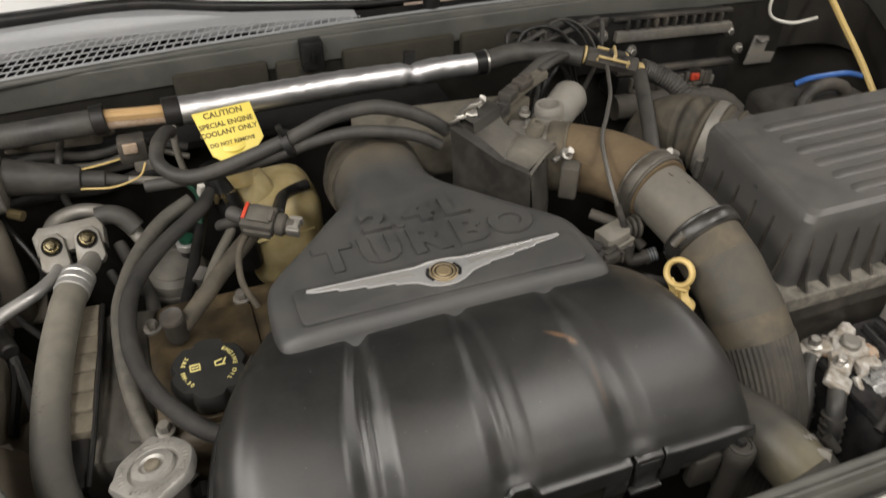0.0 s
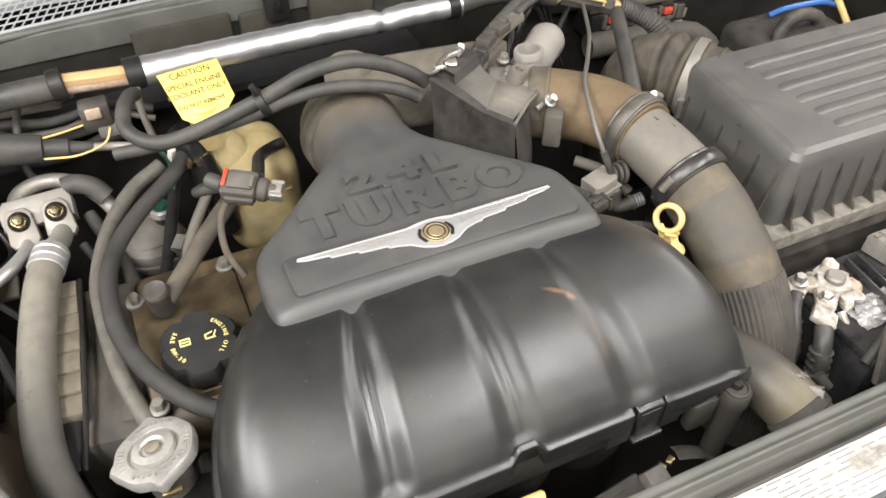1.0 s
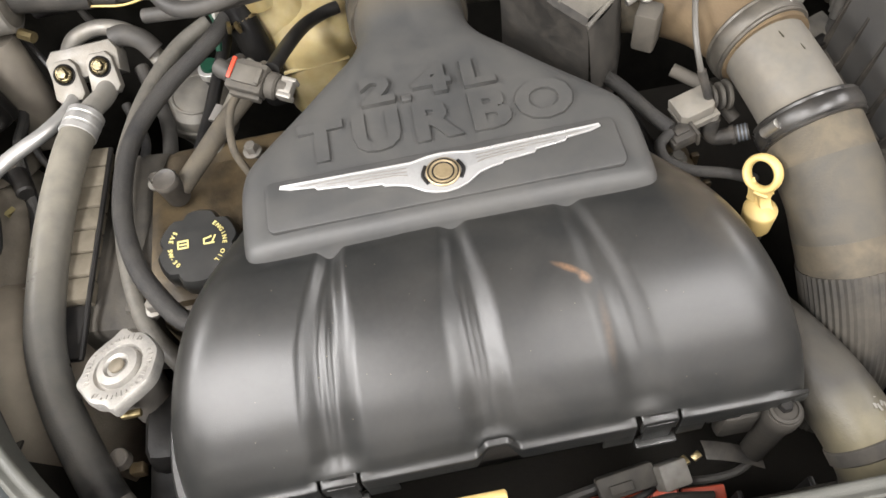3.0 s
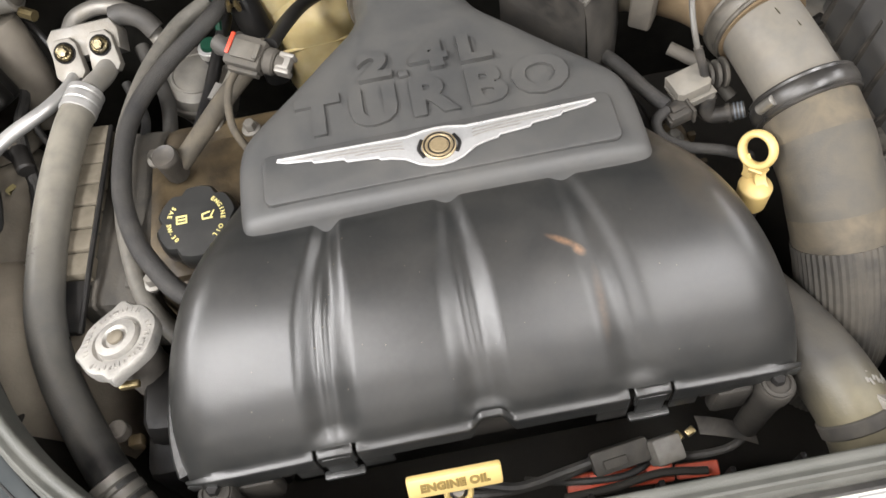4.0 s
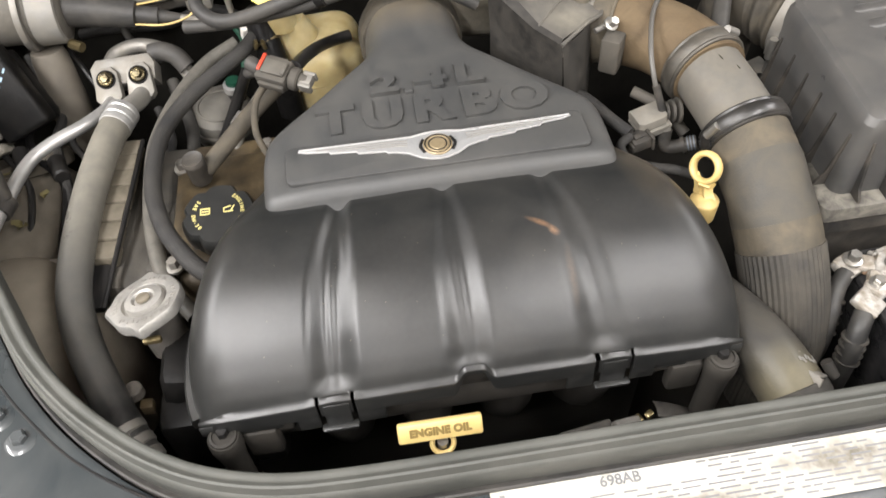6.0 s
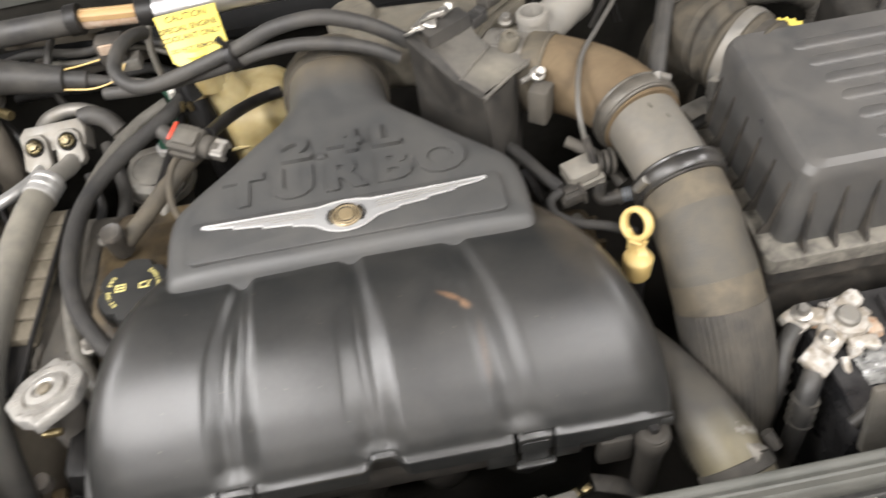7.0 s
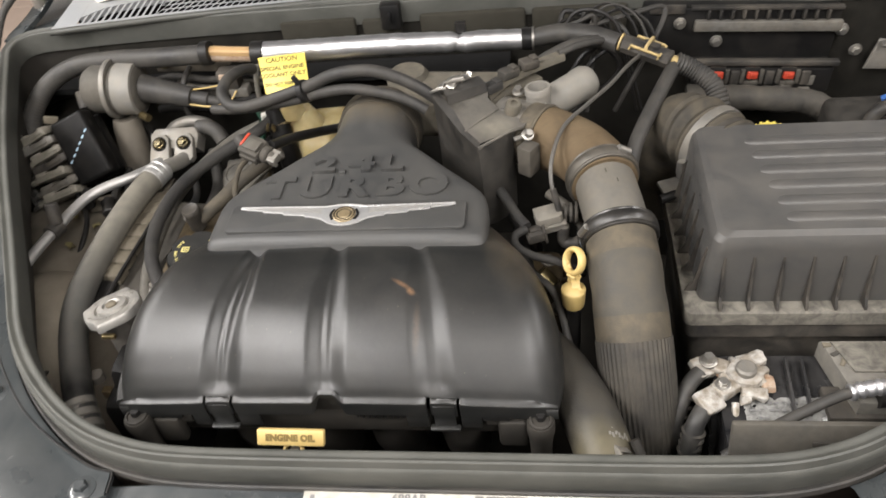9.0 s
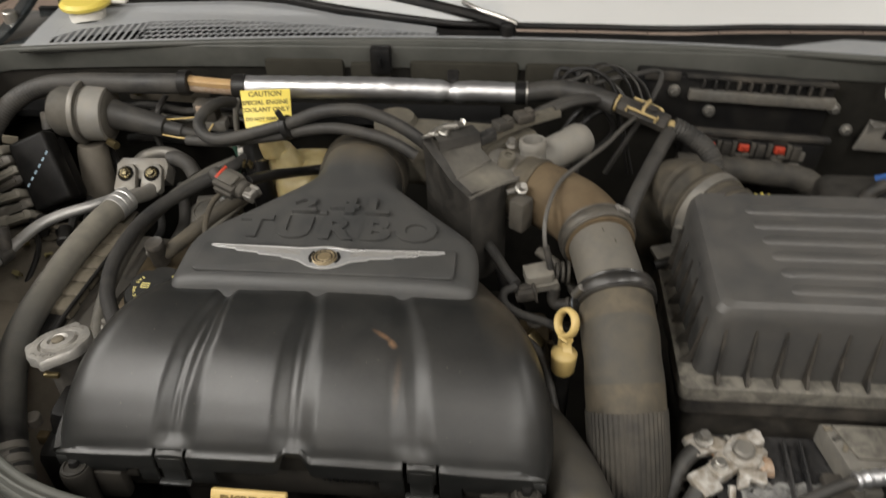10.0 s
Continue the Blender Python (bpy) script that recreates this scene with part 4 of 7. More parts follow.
part("neck_collar", lathe([(0.05, -0.012), (0.0535, -0.012), (0.055, -0.008), (0.0555, 0.004), (0.0545, 0.007), (0.056, 0.010), (0.056, 0.018), (0.054, 0.022), (0.05, 0.03), (0.048, 0.045)], (0, 0.203, 0.857), (0, 1, -0.12), 36), DUCTRUBBER, cover, "dusty rubber collar")


def wing(s):
    pts = [(0.0, 0.0028), (0.010, 0.0020), (0.022, -0.0005), (0.05, 0.0000), (0.09, 0.0006), (0.12, 0.0012), (0.1205, -0.0005), (0.113, -0.003), (0.0945, -0.005), (0.0925, -0.0075), (0.084, -0.0084),
           (0.0705, -0.0096), (0.0685, -0.0122), (0.058, -0.0132), (0.0455, -0.0142), (0.0435, -0.0165), (0.036, -0.0175), (0.026, -0.0205), (0.016, -0.0275), (0.008, -0.0305), (0.0, -0.0315)]
    return pts if s > 0 else [(-x, y) for x, y in pts[::-1]]


left_wing = wing(-1)
emblem = part("wing_badge", plate(wing(1) + left_wing[1:-1], 0.9022, 0.9041, 0.0006), BADGEFIELD, cover, "silver wing-shaped metal badge", angle=25)
part("raised_rim", sweep([(x, y, 0.9041) for x, y in wing(1) + left_wing[1:-1] + wing(1)[:2]], 0.00085, seg=8, smooth=False), CHROME, emblem, "bright raised rim")
for s in (-1, 1):
    for k, (y0, y1, far) in enumerate(((-0.0030, -0.0022, 0.105), (-0.0062, -0.0052, 0.086), (-0.0094, -0.0085, 0.062))):
        part("feather_line", sweep([(s * 0.026, y0 - 0.002, 0.9044), (s * far * 0.6, y0, 0.9045), (s * far, y1, 0.9044)], 0.0004, seg=6), STEEL, emblem)
part("disc", lathe([(0.0128, 0), (0.0128, 0.0012), (0.0118, 0.0018), (0.0108, 0.0012), (0.0098, 0.0012), (0.0092, 0.002), (0.0082, 0.0014), (0.0068, 0.0014), (0.0062, 0.0022), (0, 0.0022)], (0, -0.0145, 0.9042), seg=36), GOLD, emblem, "gold ringed disc")
for s in (-1, 1):
    part("dark_arc", sweep([(s * 0.0122, -0.0225, 0.9045), (s * 0.0152, -0.0145, 0.9046), (s * 0.0122, -0.0065, 0.9045)], 0.0014, seg=6), BLACK, emblem)
for r in (0.0113, 0.0079):
    part("dark_ring", torus((0, -0.0145, 0.9055), (0, 0, 1), r, 0.0007, seg=32, ring=6), BLACK, emblem)

# clips and hanging tabs on the lip
for x in (-0.113, 0.113):
    clip = part("clip_foot", box((math.copysign(0.1145, x), -0.203, 0.783), (0.031, 0.0075, 0.0045), 0.002), COVER, cover)
    part("clip_tongue", box((math.copysign(0.1145, x), -0.2005, 0.7985), (0.021, 0.003, 0.036), 0.001), COVER, clip)
for x0, x1, low in ((-0.205, -0.16, 0.792), (-0.148, -0.13, 0.781), (-0.099, -0.076, 0.781), (0.076, 0.0985, 0.781), (0.1305, 0.151, 0.781), (0.152, 0.178, 0.792)):
    part("skirt_tab", box(((x0 + x1) / 2, -0.1998, (low + 0.806) / 2), (x1 - x0, 0.0026, 0.806 - low), 0.001), COVER, cover)
part("arch_wall", box((-0.001, -0.1835, 0.8), (0.05, 0.004, 0.026), 0.001), DARK, cover)
for x in (-0.208, 0.208):
    post = thing("mounting_post", (x, -0.207, 0.7), "black bolted rubber mounting post under the engine cover", "mounting post", "cover mounting posts")
    part("column", lathe([(0.0105, 0), (0.011, 0.06), (0.012, 0.075), (0.0138, 0.086), (0.0138, 0.098), (0.0125, 0.1005)], (x, -0.204, 0.698), seg=24), DARK, post)
    part("grommet", lathe([(0.0115, 0.099), (0.0112, 0.1025), (0.009, 0.1035), (0.0085, 0.102)], (x, -0.204, 0.698), seg=24), DARK, post)
    part("bolt", hex_bolt((x, -0.2025, 0.797), (0, 0, 1), 0.005, 0.009), BLACK, post)
    part("bracket", join(box((x + (0.027 if x < 0 else -0.027), -0.196, 0.77), (0.03, 0.014, 0.04), 0.005), box((x + (0.04 if x < 0 else -0.04), -0.192, 0.785), (0.03, 0.01, 0.014), 0.003)), DARK, post)

# ---- engine mass under the cover ----
block = thing("engine_block", (0, 0.05, 0.4), "dark oily engine block under the plastic cover", "engine block")
part("lower_block", box((-0.02, 0.05, 0.55), (0.46, 0.30, 0.28), 0.02), DARK, block)
part("front_manifold", box((-0.005, -0.166, 0.768), (0.35, 0.04, 0.045), 0.01), DARK, block)
for k in range(4):
    x = -0.12 + 0.08 * k
    part("runner", sweep([(x, -0.13, 0.74), (x, -0.14, 0.70), (x, -0.125, 0.65), (x, -0.1, 0.61)], 0.026, seg=14), DARK, block)
tagged(part("comb_rail", join(*[box((-0.075 + 0.006 * k, -0.186, 0.792), (0.003, 0.012, 0.012)) for k in range(8)], *[box((0.022 + 0.006 * k, -0.186, 0.788), (0.003, 0.012, 0.012)) for k in range(9)]), BLACK, block), kind="stuff")
valve = thing("valve_cover", (-0.2, 0.1, 0.7), "oily bronze-stained valve cover beside the engine cover", "valve cover")
part("casting", join(box((-0.08, 0.075, 0.745), (0.37, 0.2, 0.07), 0.018, seg=3), box((-0.215, 0.065, 0.775), (0.11, 0.15, 0.026), 0.01)), ENGINE, valve)
for x, y in ((-0.262, 0.125), (-0.262, -0.01), (-0.17, 0.14)):
    part("bolt", hex_bolt((x, y, 0.786), (0, 0, 1), 0.006, 0.012), CAST, valve)

side_cast = thing("engine_side_casting", (0.2, -0.02, 0.6), "grimy brown engine side casting beside the intake pipe", "engine casting")
part("casting", box((0.2, -0.01, 0.7), (0.07, 0.17, 0.13), 0.012, seg=3), ENGINE, side_cast)
for k in range(5):
    part("casting_rib", box((0.236, -0.075 + 0.032 * k, 0.73), (0.008, 0.006, 0.07), 0.002), ENGINE, side_cast)
part("sensor_end", rod((0.222, 0.0, 0.772), (0.206, 0.01, 0.786), 0.012, seg=20, bevel=0.002), BRASS, side_cast, "tarnished sensor end")
part("hose_stub", sweep([(0.219, 0.1, 0.832), (0.23, 0.09, 0.83), (0.246, 0.075, 0.825), (0.262, 0.05, 0.81)], 0.0062, seg=12), PIPEBAND, side_cast)
part("hose_stub", sweep([(0.175, 0.1, 0.8), (0.19, 0.05, 0.79), (0.2, -0.01, 0.785), (0.215, -0.06, 0.77)], 0.006, seg=12), BLACK, side_cast)
part("hose_stub", sweep([(0.185, 0.03, 0.8), (0.2, 0.0, 0.797), (0.225, -0.03, 0.79), (0.24, -0.08, 0.76)], 0.0045, seg=10), RUBBER, side_cast)
part("bolt", hex_bolt((0.226, -0.03, 0.764), (0, 0, 1), 0.006, 0.01), CAST, side_cast)
part("bolt", hex_bolt((0.218, 0.05, 0.764), (0, 0, 1), 0.006, 0.01), CAST, side_cast)

# oil filler cap
oil = thing("oil_filler_cap", (-0.214, 0.027, 0.78), "black lobed oil filler cap with yellow print", "filler cap")


def lobes(a, k):
    return 1.0 if k in (0, 5) else 1 - 0.13 * max(0.0, math.cos(6 * a + 0.6)) ** 3


TILT_CAP = (0.0, -0.10, 1.0)
part("body", lathe([(0.034, 0), (0.0365, 0.003), (0.0372, 0.012), (0.036, 0.02), (0.0335, 0.0235), (0.02, 0.0242), (0, 0.0244)], (-0.214, 0.028, 0.793), TILT_CAP, 60, lobes), COVER, oil)
part("neck", rod((-0.214, 0.028, 0.765), (-0.214, 0.028, 0.795), 0.027), BLACK, oil)
capm = Matrix.Translation((-0.214, 0.028, 0.793)) @ pose(0, 0, 0, 5.7, 0, 0) @ Matrix.Diagonal((0.9, 0.9, 1, 1))


def cap_mark(bm):
    bm.transform(capm)
    return bm


def arc_words(text, r, a0, a1, size, outward):
    """Letters round a circle, their tops turned outward or inward."""
    made = []
    for k, ch in enumerate(text):
        if ch == " ":
            continue
        a = a0 + (a1 - a0) * k / (len(text) - 1)
        turn = a - 90 if outward else a + 90
        made.append(words(ch, size, pose(r * math.cos(radians(a)), r * math.sin(radians(a)), 0.0248, 0, 0, turn), 0.0005, 1.0, 0.0001))
    return cap_mark(join(*made))


part("print_arc", arc_words("SAE 5W-30", 0.0262, 142, 224, 0.006, False), PRINTYELLOW, oil, "yellow printed oil grade", smooth=False)
part("print_arc", arc_words("ENGINE OIL", 0.0262, 48, -48, 0.006, True), PRINTYELLOW, oil, "yellow printed words", smooth=False)
part("book_mark", cap_mark(join(box((-0.0135, -0.001, 0.0248), (0.0105, 0.0016, 0.0005)), box((-0.0135, 0.0062, 0.0248), (0.0105, 0.0016, 0.0005)), box((-0.0182, 0.0026, 0.0248), (0.0014, 0.0088, 0.0005)),
     box((-0.0088, 0.0026, 0.0248), (0.0014, 0.0088, 0.0005)), box((-0.0135, 0.0026, 0.0248), (0.007, 0.0013, 0.0005)))), PRINTYELLOW, oil)
part("oilcan_mark", cap_mark(join(box((0.0115, -0.0008, 0.0248), (0.0100, 0.0015, 0.0005)), box((0.0105, 0.0052, 0.0248), (0.0075, 0.0015, 0.0005), rot=(0, 0, 14)), box((0.0066, 0.002, 0.0248), (0.0014, 0.006, 0.0005)),
     box((0.0158, 0.003, 0.0248), (0.0013, 0.0085, 0.0005), rot=(0, 0, -28)))), PRINTYELLOW, oil)

# radiator cap
rad = thing("radiator_cap", (-0.264, -0.088, 0.8), "pressed tin radiator cap on a black plastic filler neck", "radiator cap")
CAPAT, CAPUP = (-0.267, -0.086, 0.831), (-0.15, 0.20, 1.0)


def ears(a, k):
    e = max(0.0, math.cos(a - 0.95), math.cos(a - 0.95 - math.pi)) ** 70
    notch = max(0.0, math.cos(a + 0.5)) ** 90
    return 1 + (0.2 * e + 0.1 * notch - 0.014 * math.cos(8 * a) if k < 4 else 0)


part("dish", lathe([(0.0305, -0.0025), (0.0318, -0.003), (0.0325, 0.0045), (0.031, 0.0072), (0.0265, 0.0082), (0.0205, 0.0076), (0.019, 0.0045), (0.0175, 0.0045), (0.0165, 0.0095), (0.0105, 0.0105), (0.0085, 0.008), (0.0075, 0.008)], CAPAT, CAPUP, 64, ears), CAPMETAL, rad)
part("stud", lathe([(0.0062, 0.0085), (0.0062, 0.0108), (0.005, 0.0118), (0, 0.012)], CAPAT, CAPUP, 20), TAN, rad)
capmat = Matrix.Translation(CAPAT) @ frame_of(CAPUP)
stampwork = random.Random(17)
for a0, a1 in ((15, 165), (195, 345)):
    made = []
    a = a0
    while a < a1:
        w = stampwork.uniform(0.0009, 0.0021)
        for _ in range(2):
            r = 0.0262 + stampwork.uniform(-0.0014, 0.0014)
            made.append(box((r * math.cos(radians(a)), r * math.sin(radians(a)), 0.0084), (stampwork.uniform(0.0012, 0.0036), w, 0.0006), rot=(0, 0, a + stampwork.uniform(-12, 12))))
        a += stampwork.uniform(6, 11)
    stamp = join(*made)
    stamp.transform(capmat)
    tagged(part("stamped_mark", stamp, CAPMETAL, rad), kind="stuff")
part("tongue", box((-0.262, -0.119, 0.826), (0.016, 0.006, 0.006), 0.002), BRASS, rad)
part("filler_neck", lathe([(0.018, -0.05), (0.0185, -0.012), (0.026, -0.009), (0.026, -0.004), (0.02, 0.0)], CAPAT, CAPUP, 28), PLASTIC, rad)
part("tank", join(box((-0.235, -0.12, 0.755), (0.075, 0.06, 0.085), 0.012, rot=(0, 12, 0)), box((-0.225, -0.15, 0.72), (0.1, 0.05, 0.1), 0.012)), SLICK, rad)
part("red_clip", box((-0.292, -0.132, 0.742), (0.012, 0.01, 0.014), 0.002), ENGINE, rad)
part("plug", rod((-0.296, -0.13, 0.762), (-0.296, -0.13, 0.774), 0.008, bevel=0.001), PLASTIC, rad)

# timing cover: ribbed tan blocks beside the hoses
timing = thing("timing_cover", (-0.30, 0.09, 0.65), "grimy tan timing belt cover with a row of ribs", "timing cover")
part("shell", join(box((-0.298, 0.085, 0.72), (0.07, 0.2, 0.1), 0.012, rot=(0, 0, -8)), box((-0.268, 0.06, 0.765), (0.03, 0.13, 0.02), 0.006, rot=(0, 0, -14))), PIPEBAND, timing)
for k in range(7):
    t = k / 6
    part("rib_block", box((-0.337 + 0.01 * t, 0.026 + 0.146 * t, 0.779 + 0.003 * math.sin(3 * t)), (0.031 + 0.0015 * math.sin(5 * k), 0.0228, 0.016), 0.0022, rot=(2 * math.sin(4 * k), 0, -5)), TAN, timing)
    part("rib_step", box((-0.3525 + 0.01 * t, 0.031 + 0.146 * t, 0.775), (0.007, 0.012, 0.014), 0.0015, rot=(0, 0, -5)), PIPEBAND, timing)
part("front_band", box((-0.343, -0.01, 0.772), (0.028, 0.05, 0.012), 0.004, rot=(8, 0, -8)), BLACK, timing)
part("edge_strip", sweep([(-0.33, -0.04, 0.777), (-0.322, 0.01, 0.786), (-0.316, 0.07, 0.789), (-0.308, 0.176, 0.79)], 0.0026, seg=8), BLACK, timing)

# two dipsticks
dip = thing("transmission_dipstick", (0.244, -0.05, 0.72), "yellow ring-handled dipstick in a black tube", "dipstick")
RINGN = Vector((-0.78, -0.42, 0.42)).normalized()


part("ring_handle", torus((0.2455, -0.0335, 0.8465), RINGN, 0.0131, 0.0031, 1.7, 48, 16), YELLOW, dip, "yellow plastic finger ring")
ring_side = RINGN.cross(Vector((0, 0, 1))).normalized()
for k in (-1, 1):
    part("stem", sweep([Vector((0.2437, -0.037, 0.837)) + ring_side * 0.0095 * k, Vector((0.2437, -0.040, 0.831)) + ring_side * 0.0062 * k, Vector((0.244, -0.043, 0.825)) + ring_side * 0.0060 * k, Vector((0.2443, -0.047, 0.8195)) + ring_side * 0.0085 * k], 1, shape=[(-0.0014, -0.0045), (0.0014, -0.0045), (0.0014, 0.0045), (-0.0014, 0.0045)]), YELLOW, dip)
    part("stem_rib", rod(Vector((0.2437, -0.038, 0.834)) + ring_side * 0.0028 * k, Vector((0.2443, -0.0475, 0.8195)) + ring_side * 0.0032 * k, 0.0011, seg=8), YELLOW, dip)
part("stem_web", box((0.2441, -0.0425, 0.828), (0.011, 0.0022, 0.019), 0.0006, rot=(28, 0, -40)), YELLOW, dip)
part("cap", lathe([(0.0112, -0.003), (0.0122, -0.001), (0.0134, 0.0165), (0.0136, 0.0195), (0.0128, 0.0208), (0.0075, 0.0228), (0.006, 0.0238), (0, 0.0238)], (0.2445, -0.0505, 0.7995), (0, 0.08, 1), 28), YELLOW, dip)
part("guide_tube", rod((0.2445, -0.055, 0.64), (0.2445, -0.0505, 0.802), 0.0085), BLACK, dip)

stick = thing("engine_oil_dipstick", (-0.034, -0.226, 0.72), "yellow T-handled engine oil dipstick", "dipstick")
HM = pose(-0.0349, -0.2286, 0.8025, 52, 1, 0)
bar = box((0, 0, 0), (0.068, 0.0165, 0.0075), 0.002)
bar.transform(HM)
part("handle", bar, YELLOW, stick, "yellow plastic T-handle")
part("raised_lettering", words("ENGINE OIL", 0.0088, HM @ pose(0, 0, 0.0041), 0.0008, 1.05, 0.00055), WORNPRINT, stick, "dark worn lettering", smooth=False)
part("loop", torus((-0.034, -0.2345, 0.7885), (0, -0.75, 0.65), 0.0088, 0.0022, 1.2), YELLOW, stick)
part("rod", rod((-0.034, -0.233, 0.66), (-0.034, -0.233, 0.789), 0.0045), STEEL, stick)

# ---- big intake pipe ----
PIPEPATH = [(0.198, 0.180, 0.866), (0.226, 0.160, 0.868), (0.258, 0.132, 0.868), (0.279, 0.095, 0.866), (0.288, 0.05, 0.862), (0.295, 0.005, 0.853), (0.299, -0.035, 0.838), (0.303, -0.075, 0.812), (0.307, -0.108, 0.778), (0.312, -0.13, 0.735), (0.318, -0.14, 0.68), (0.32, -0.142, 0.6)]
pipe = thing("intake_pipe", (0.3, 0, 0.65), "dusty rubber and metal intercooler pipe with hose clamps", "intake pipe")


def stretch(points, a, b, steps=12):
    """Part of a curve, from share a to share b of its points."""
    fine = curve_through(points, steps)
    n = len(fine) - 1
    return fine[round(a * n):round(b * n) + 1]


part("elbow_hose", sweep(stretch(PIPEPATH, 0.0, 0.315), 0.0385, seg=32, smooth=False), ELBOW, pipe, "brown dusty rubber elbow")
part("metal_section", sweep(stretch(PIPEPATH, 0.29, 0.48), 0.0345, seg=32, smooth=False), PIPEGREY, pipe, "pale painted metal pipe section")
part("dusty_cuff", sweep(stretch(PIPEPATH, 0.445, 0.54), lambda u, s: 0.0378 + 0.0006 * u, seg=32, smooth=False), PIPE, pipe, "brown dusty hose cuff")
part("lower_hose", sweep(stretch(PIPEPATH, 0.53, 0.652), lambda u, s: 0.0386 + 0.0005 * math.sin(u * 9), seg=32, smooth=False), LOWHOSE, pipe, "grey dusty rubber hose")
part("wide_band", sweep(stretch(PIPEPATH, 0.647, 0.697), 0.0392, seg=32, smooth=False), PIPE, pipe, "paler dusty hose band")
FLUTE = [((1 + 0.0125 * math.cos(48 * 2 * math.pi * k / 192)) * math.cos(2 * math.pi * k / 192), (1 + 0.0125 * math.cos(48 * 2 * math.pi * k / 192)) * math.sin(2 * math.pi * k / 192)) for k in range(192)]
part("fluted_sleeve", sweep(stretch(PIPEPATH, 0.693, 1.0, 12), 0.0398, shape=FLUTE, smooth=False), PIPEBAND, pipe, "dark fluted rubber sleeve")


def clamp(parent, p, d, r, screw, mat, label):
    d = Vector(d).normalized()
    c = part("clamp", lathe([(r * 0.94, -0.0100), (r + 0.0012, -0.0100), (r + 0.0024, -0.0086), (r + 0.0018, -0.0066), (r + 0.0030, -0.0048), (r + 0.0034, 0.0), (r + 0.0030, 0.0048), (r + 0.0018, 0.0066), (r + 0.0024, 0.0086), (r + 0.0012, 0.0100), (r * 0.94, 0.0100)], p, d, 56), mat, parent, label)
    s = Vector(screw)
    q = Vector(p) + (s - d * s.dot(d)).normalized() * (r + 0.003)
    part("screw", rod(q - d.cross(s).normalized() * 0.008, q + d.cross(s).normalized() * 0.008, 0.0045, seg=10), STEEL, c)
    return c


clamp(pipe, (0.2815, 0.086, 0.8655), (0.25, -1, -0.07), 0.0395, (0.6, 0.3, 1), CLAMPBAND, "grimy grey banded hose clamp")
clamp(pipe, (0.2955, 0.002, 0.852), (0.13, -1, -0.3), 0.0395, (-0.9, 0, 0.4), SHINYBAND, "glossy black banded hose clamp")
for u, v in ((0.012, 0.4), (0.026, 0.75)):
    part("tick_mark", box((0.2862 + 0.0345 * math.sin(v - 0.5), 0.07 - u, 0.8645 - 0.1 * u + 0.0345 * math.cos(v - 0.5)), (0.0008, 0.007, 0.0006), rot=(0, math.degrees(v - 0.5), 12)), PRINT, pipe)
part("mouth_ring", lathe([(0.038, -0.006), (0.0405, -0.006), (0.042, -0.002), (0.0405, 0.003), (0.0405, 0.012), (0.0418, 0.014), (0.0405, 0.0165), (0.038, 0.0165)], (0.205, 0.174, 0.8665), (0.8, -0.55, 0.05), 40), PIPE, pipe)

# pressure sensor plugged into the pipe
sensor = thing("pressure_sensor", (0.235, 0.04, 0.83), "grey sensor plug on the intake pipe with black cables", "sensor")
SM = pose(0.2195, 0.0495, 0.835, 0, -8, 12)


def on_plug(bm):
    bm.transform(SM)
    return bm


part("plug_body", on_plug(join(plate([(-0.0155, -0.009), (-0.0115, -0.0125), (0.012, -0.0125), (0.0155, -0.009), (0.0155, 0.0125), (-0.0155, 0.0125)], 0.001, 0.0115, 0.0014), box((0.001, -0.001, -0.0015), (0.034, 0.028, 0.003), 0.0008), box((0.001, -0.001, -0.0075), (0.03, 0.024, 0.007), 0.0015))), SENSORGREY, sensor)
part("socket", on_plug(join(box((-0.0185, -0.016, -0.003), (0.021, 0.018, 0.013), 0.002), box((-0.0095, -0.0165, -0.003), (0.003, 0.0215, 0.0165), 0.0008), box((-0.0285, -0.0185, -0.004), (0.005, 0.0125, 0.0095), 0.0015), box((-0.019, -0.0165, 0.0042), (0.013, 0.006, 0.003), 0.0008))), PLASTIC, sensor, "dark stepped connector socket")
for k in range(3):
    part("neck_ring", rod((0.237 + 0.0062 * k, 0.0565, 0.838), (0.2405 + 0.0062 * k, 0.0565, 0.838), 0.0105 + 0.0014 * k, bevel=0.0008), PIPEBAND, sensor)
part("lower_tube", join(sweep([(0.2365, 0.044, 0.826), (0.236, 0.04, 0.812), (0.243, 0.036, 0.808), (0.266, 0.03, 0.816)], 0.0072, seg=14), rod((0.252, 0.033, 0.811), (0.2555, 0.0322, 0.8125), 0.0088)), PLASTIC, sensor)
for k in range(3):
    part("stripe", rod((0.2575 + 0.0028 * k, 0.0321 - 0.0007 * k, 0.8132 + 0.001 * k), (0.2587 + 0.0028 * k, 0.0318 - 0.0007 * k, 0.8136 + 0.001 * k), 0.0077), BLUEGREY, sensor)
part("cable", sweep([(0.193, 0.029, 0.838), (0.181, 0.018, 0.838), (0.183, 0.004, 0.835), (0.2, -0.008, 0.832), (0.226, -0.015, 0.829), (0.248, -0.019, 0.82), (0.256, -0.012, 0.806)], 0.0048, seg=10), BRAID, sensor)
part("cable", sweep([(0.194, 0.031, 0.84), (0.182, 0.05, 0.842), (0.168, 0.085, 0.84), (0.155, 0.12, 0.83)], 0.0062, seg=10), BRAID, sensor)
vac = thing("vacuum_line", (0.23, 0.03, 0.83), "thin grey vacuum line looped over the intake pipe", "vacuum line")
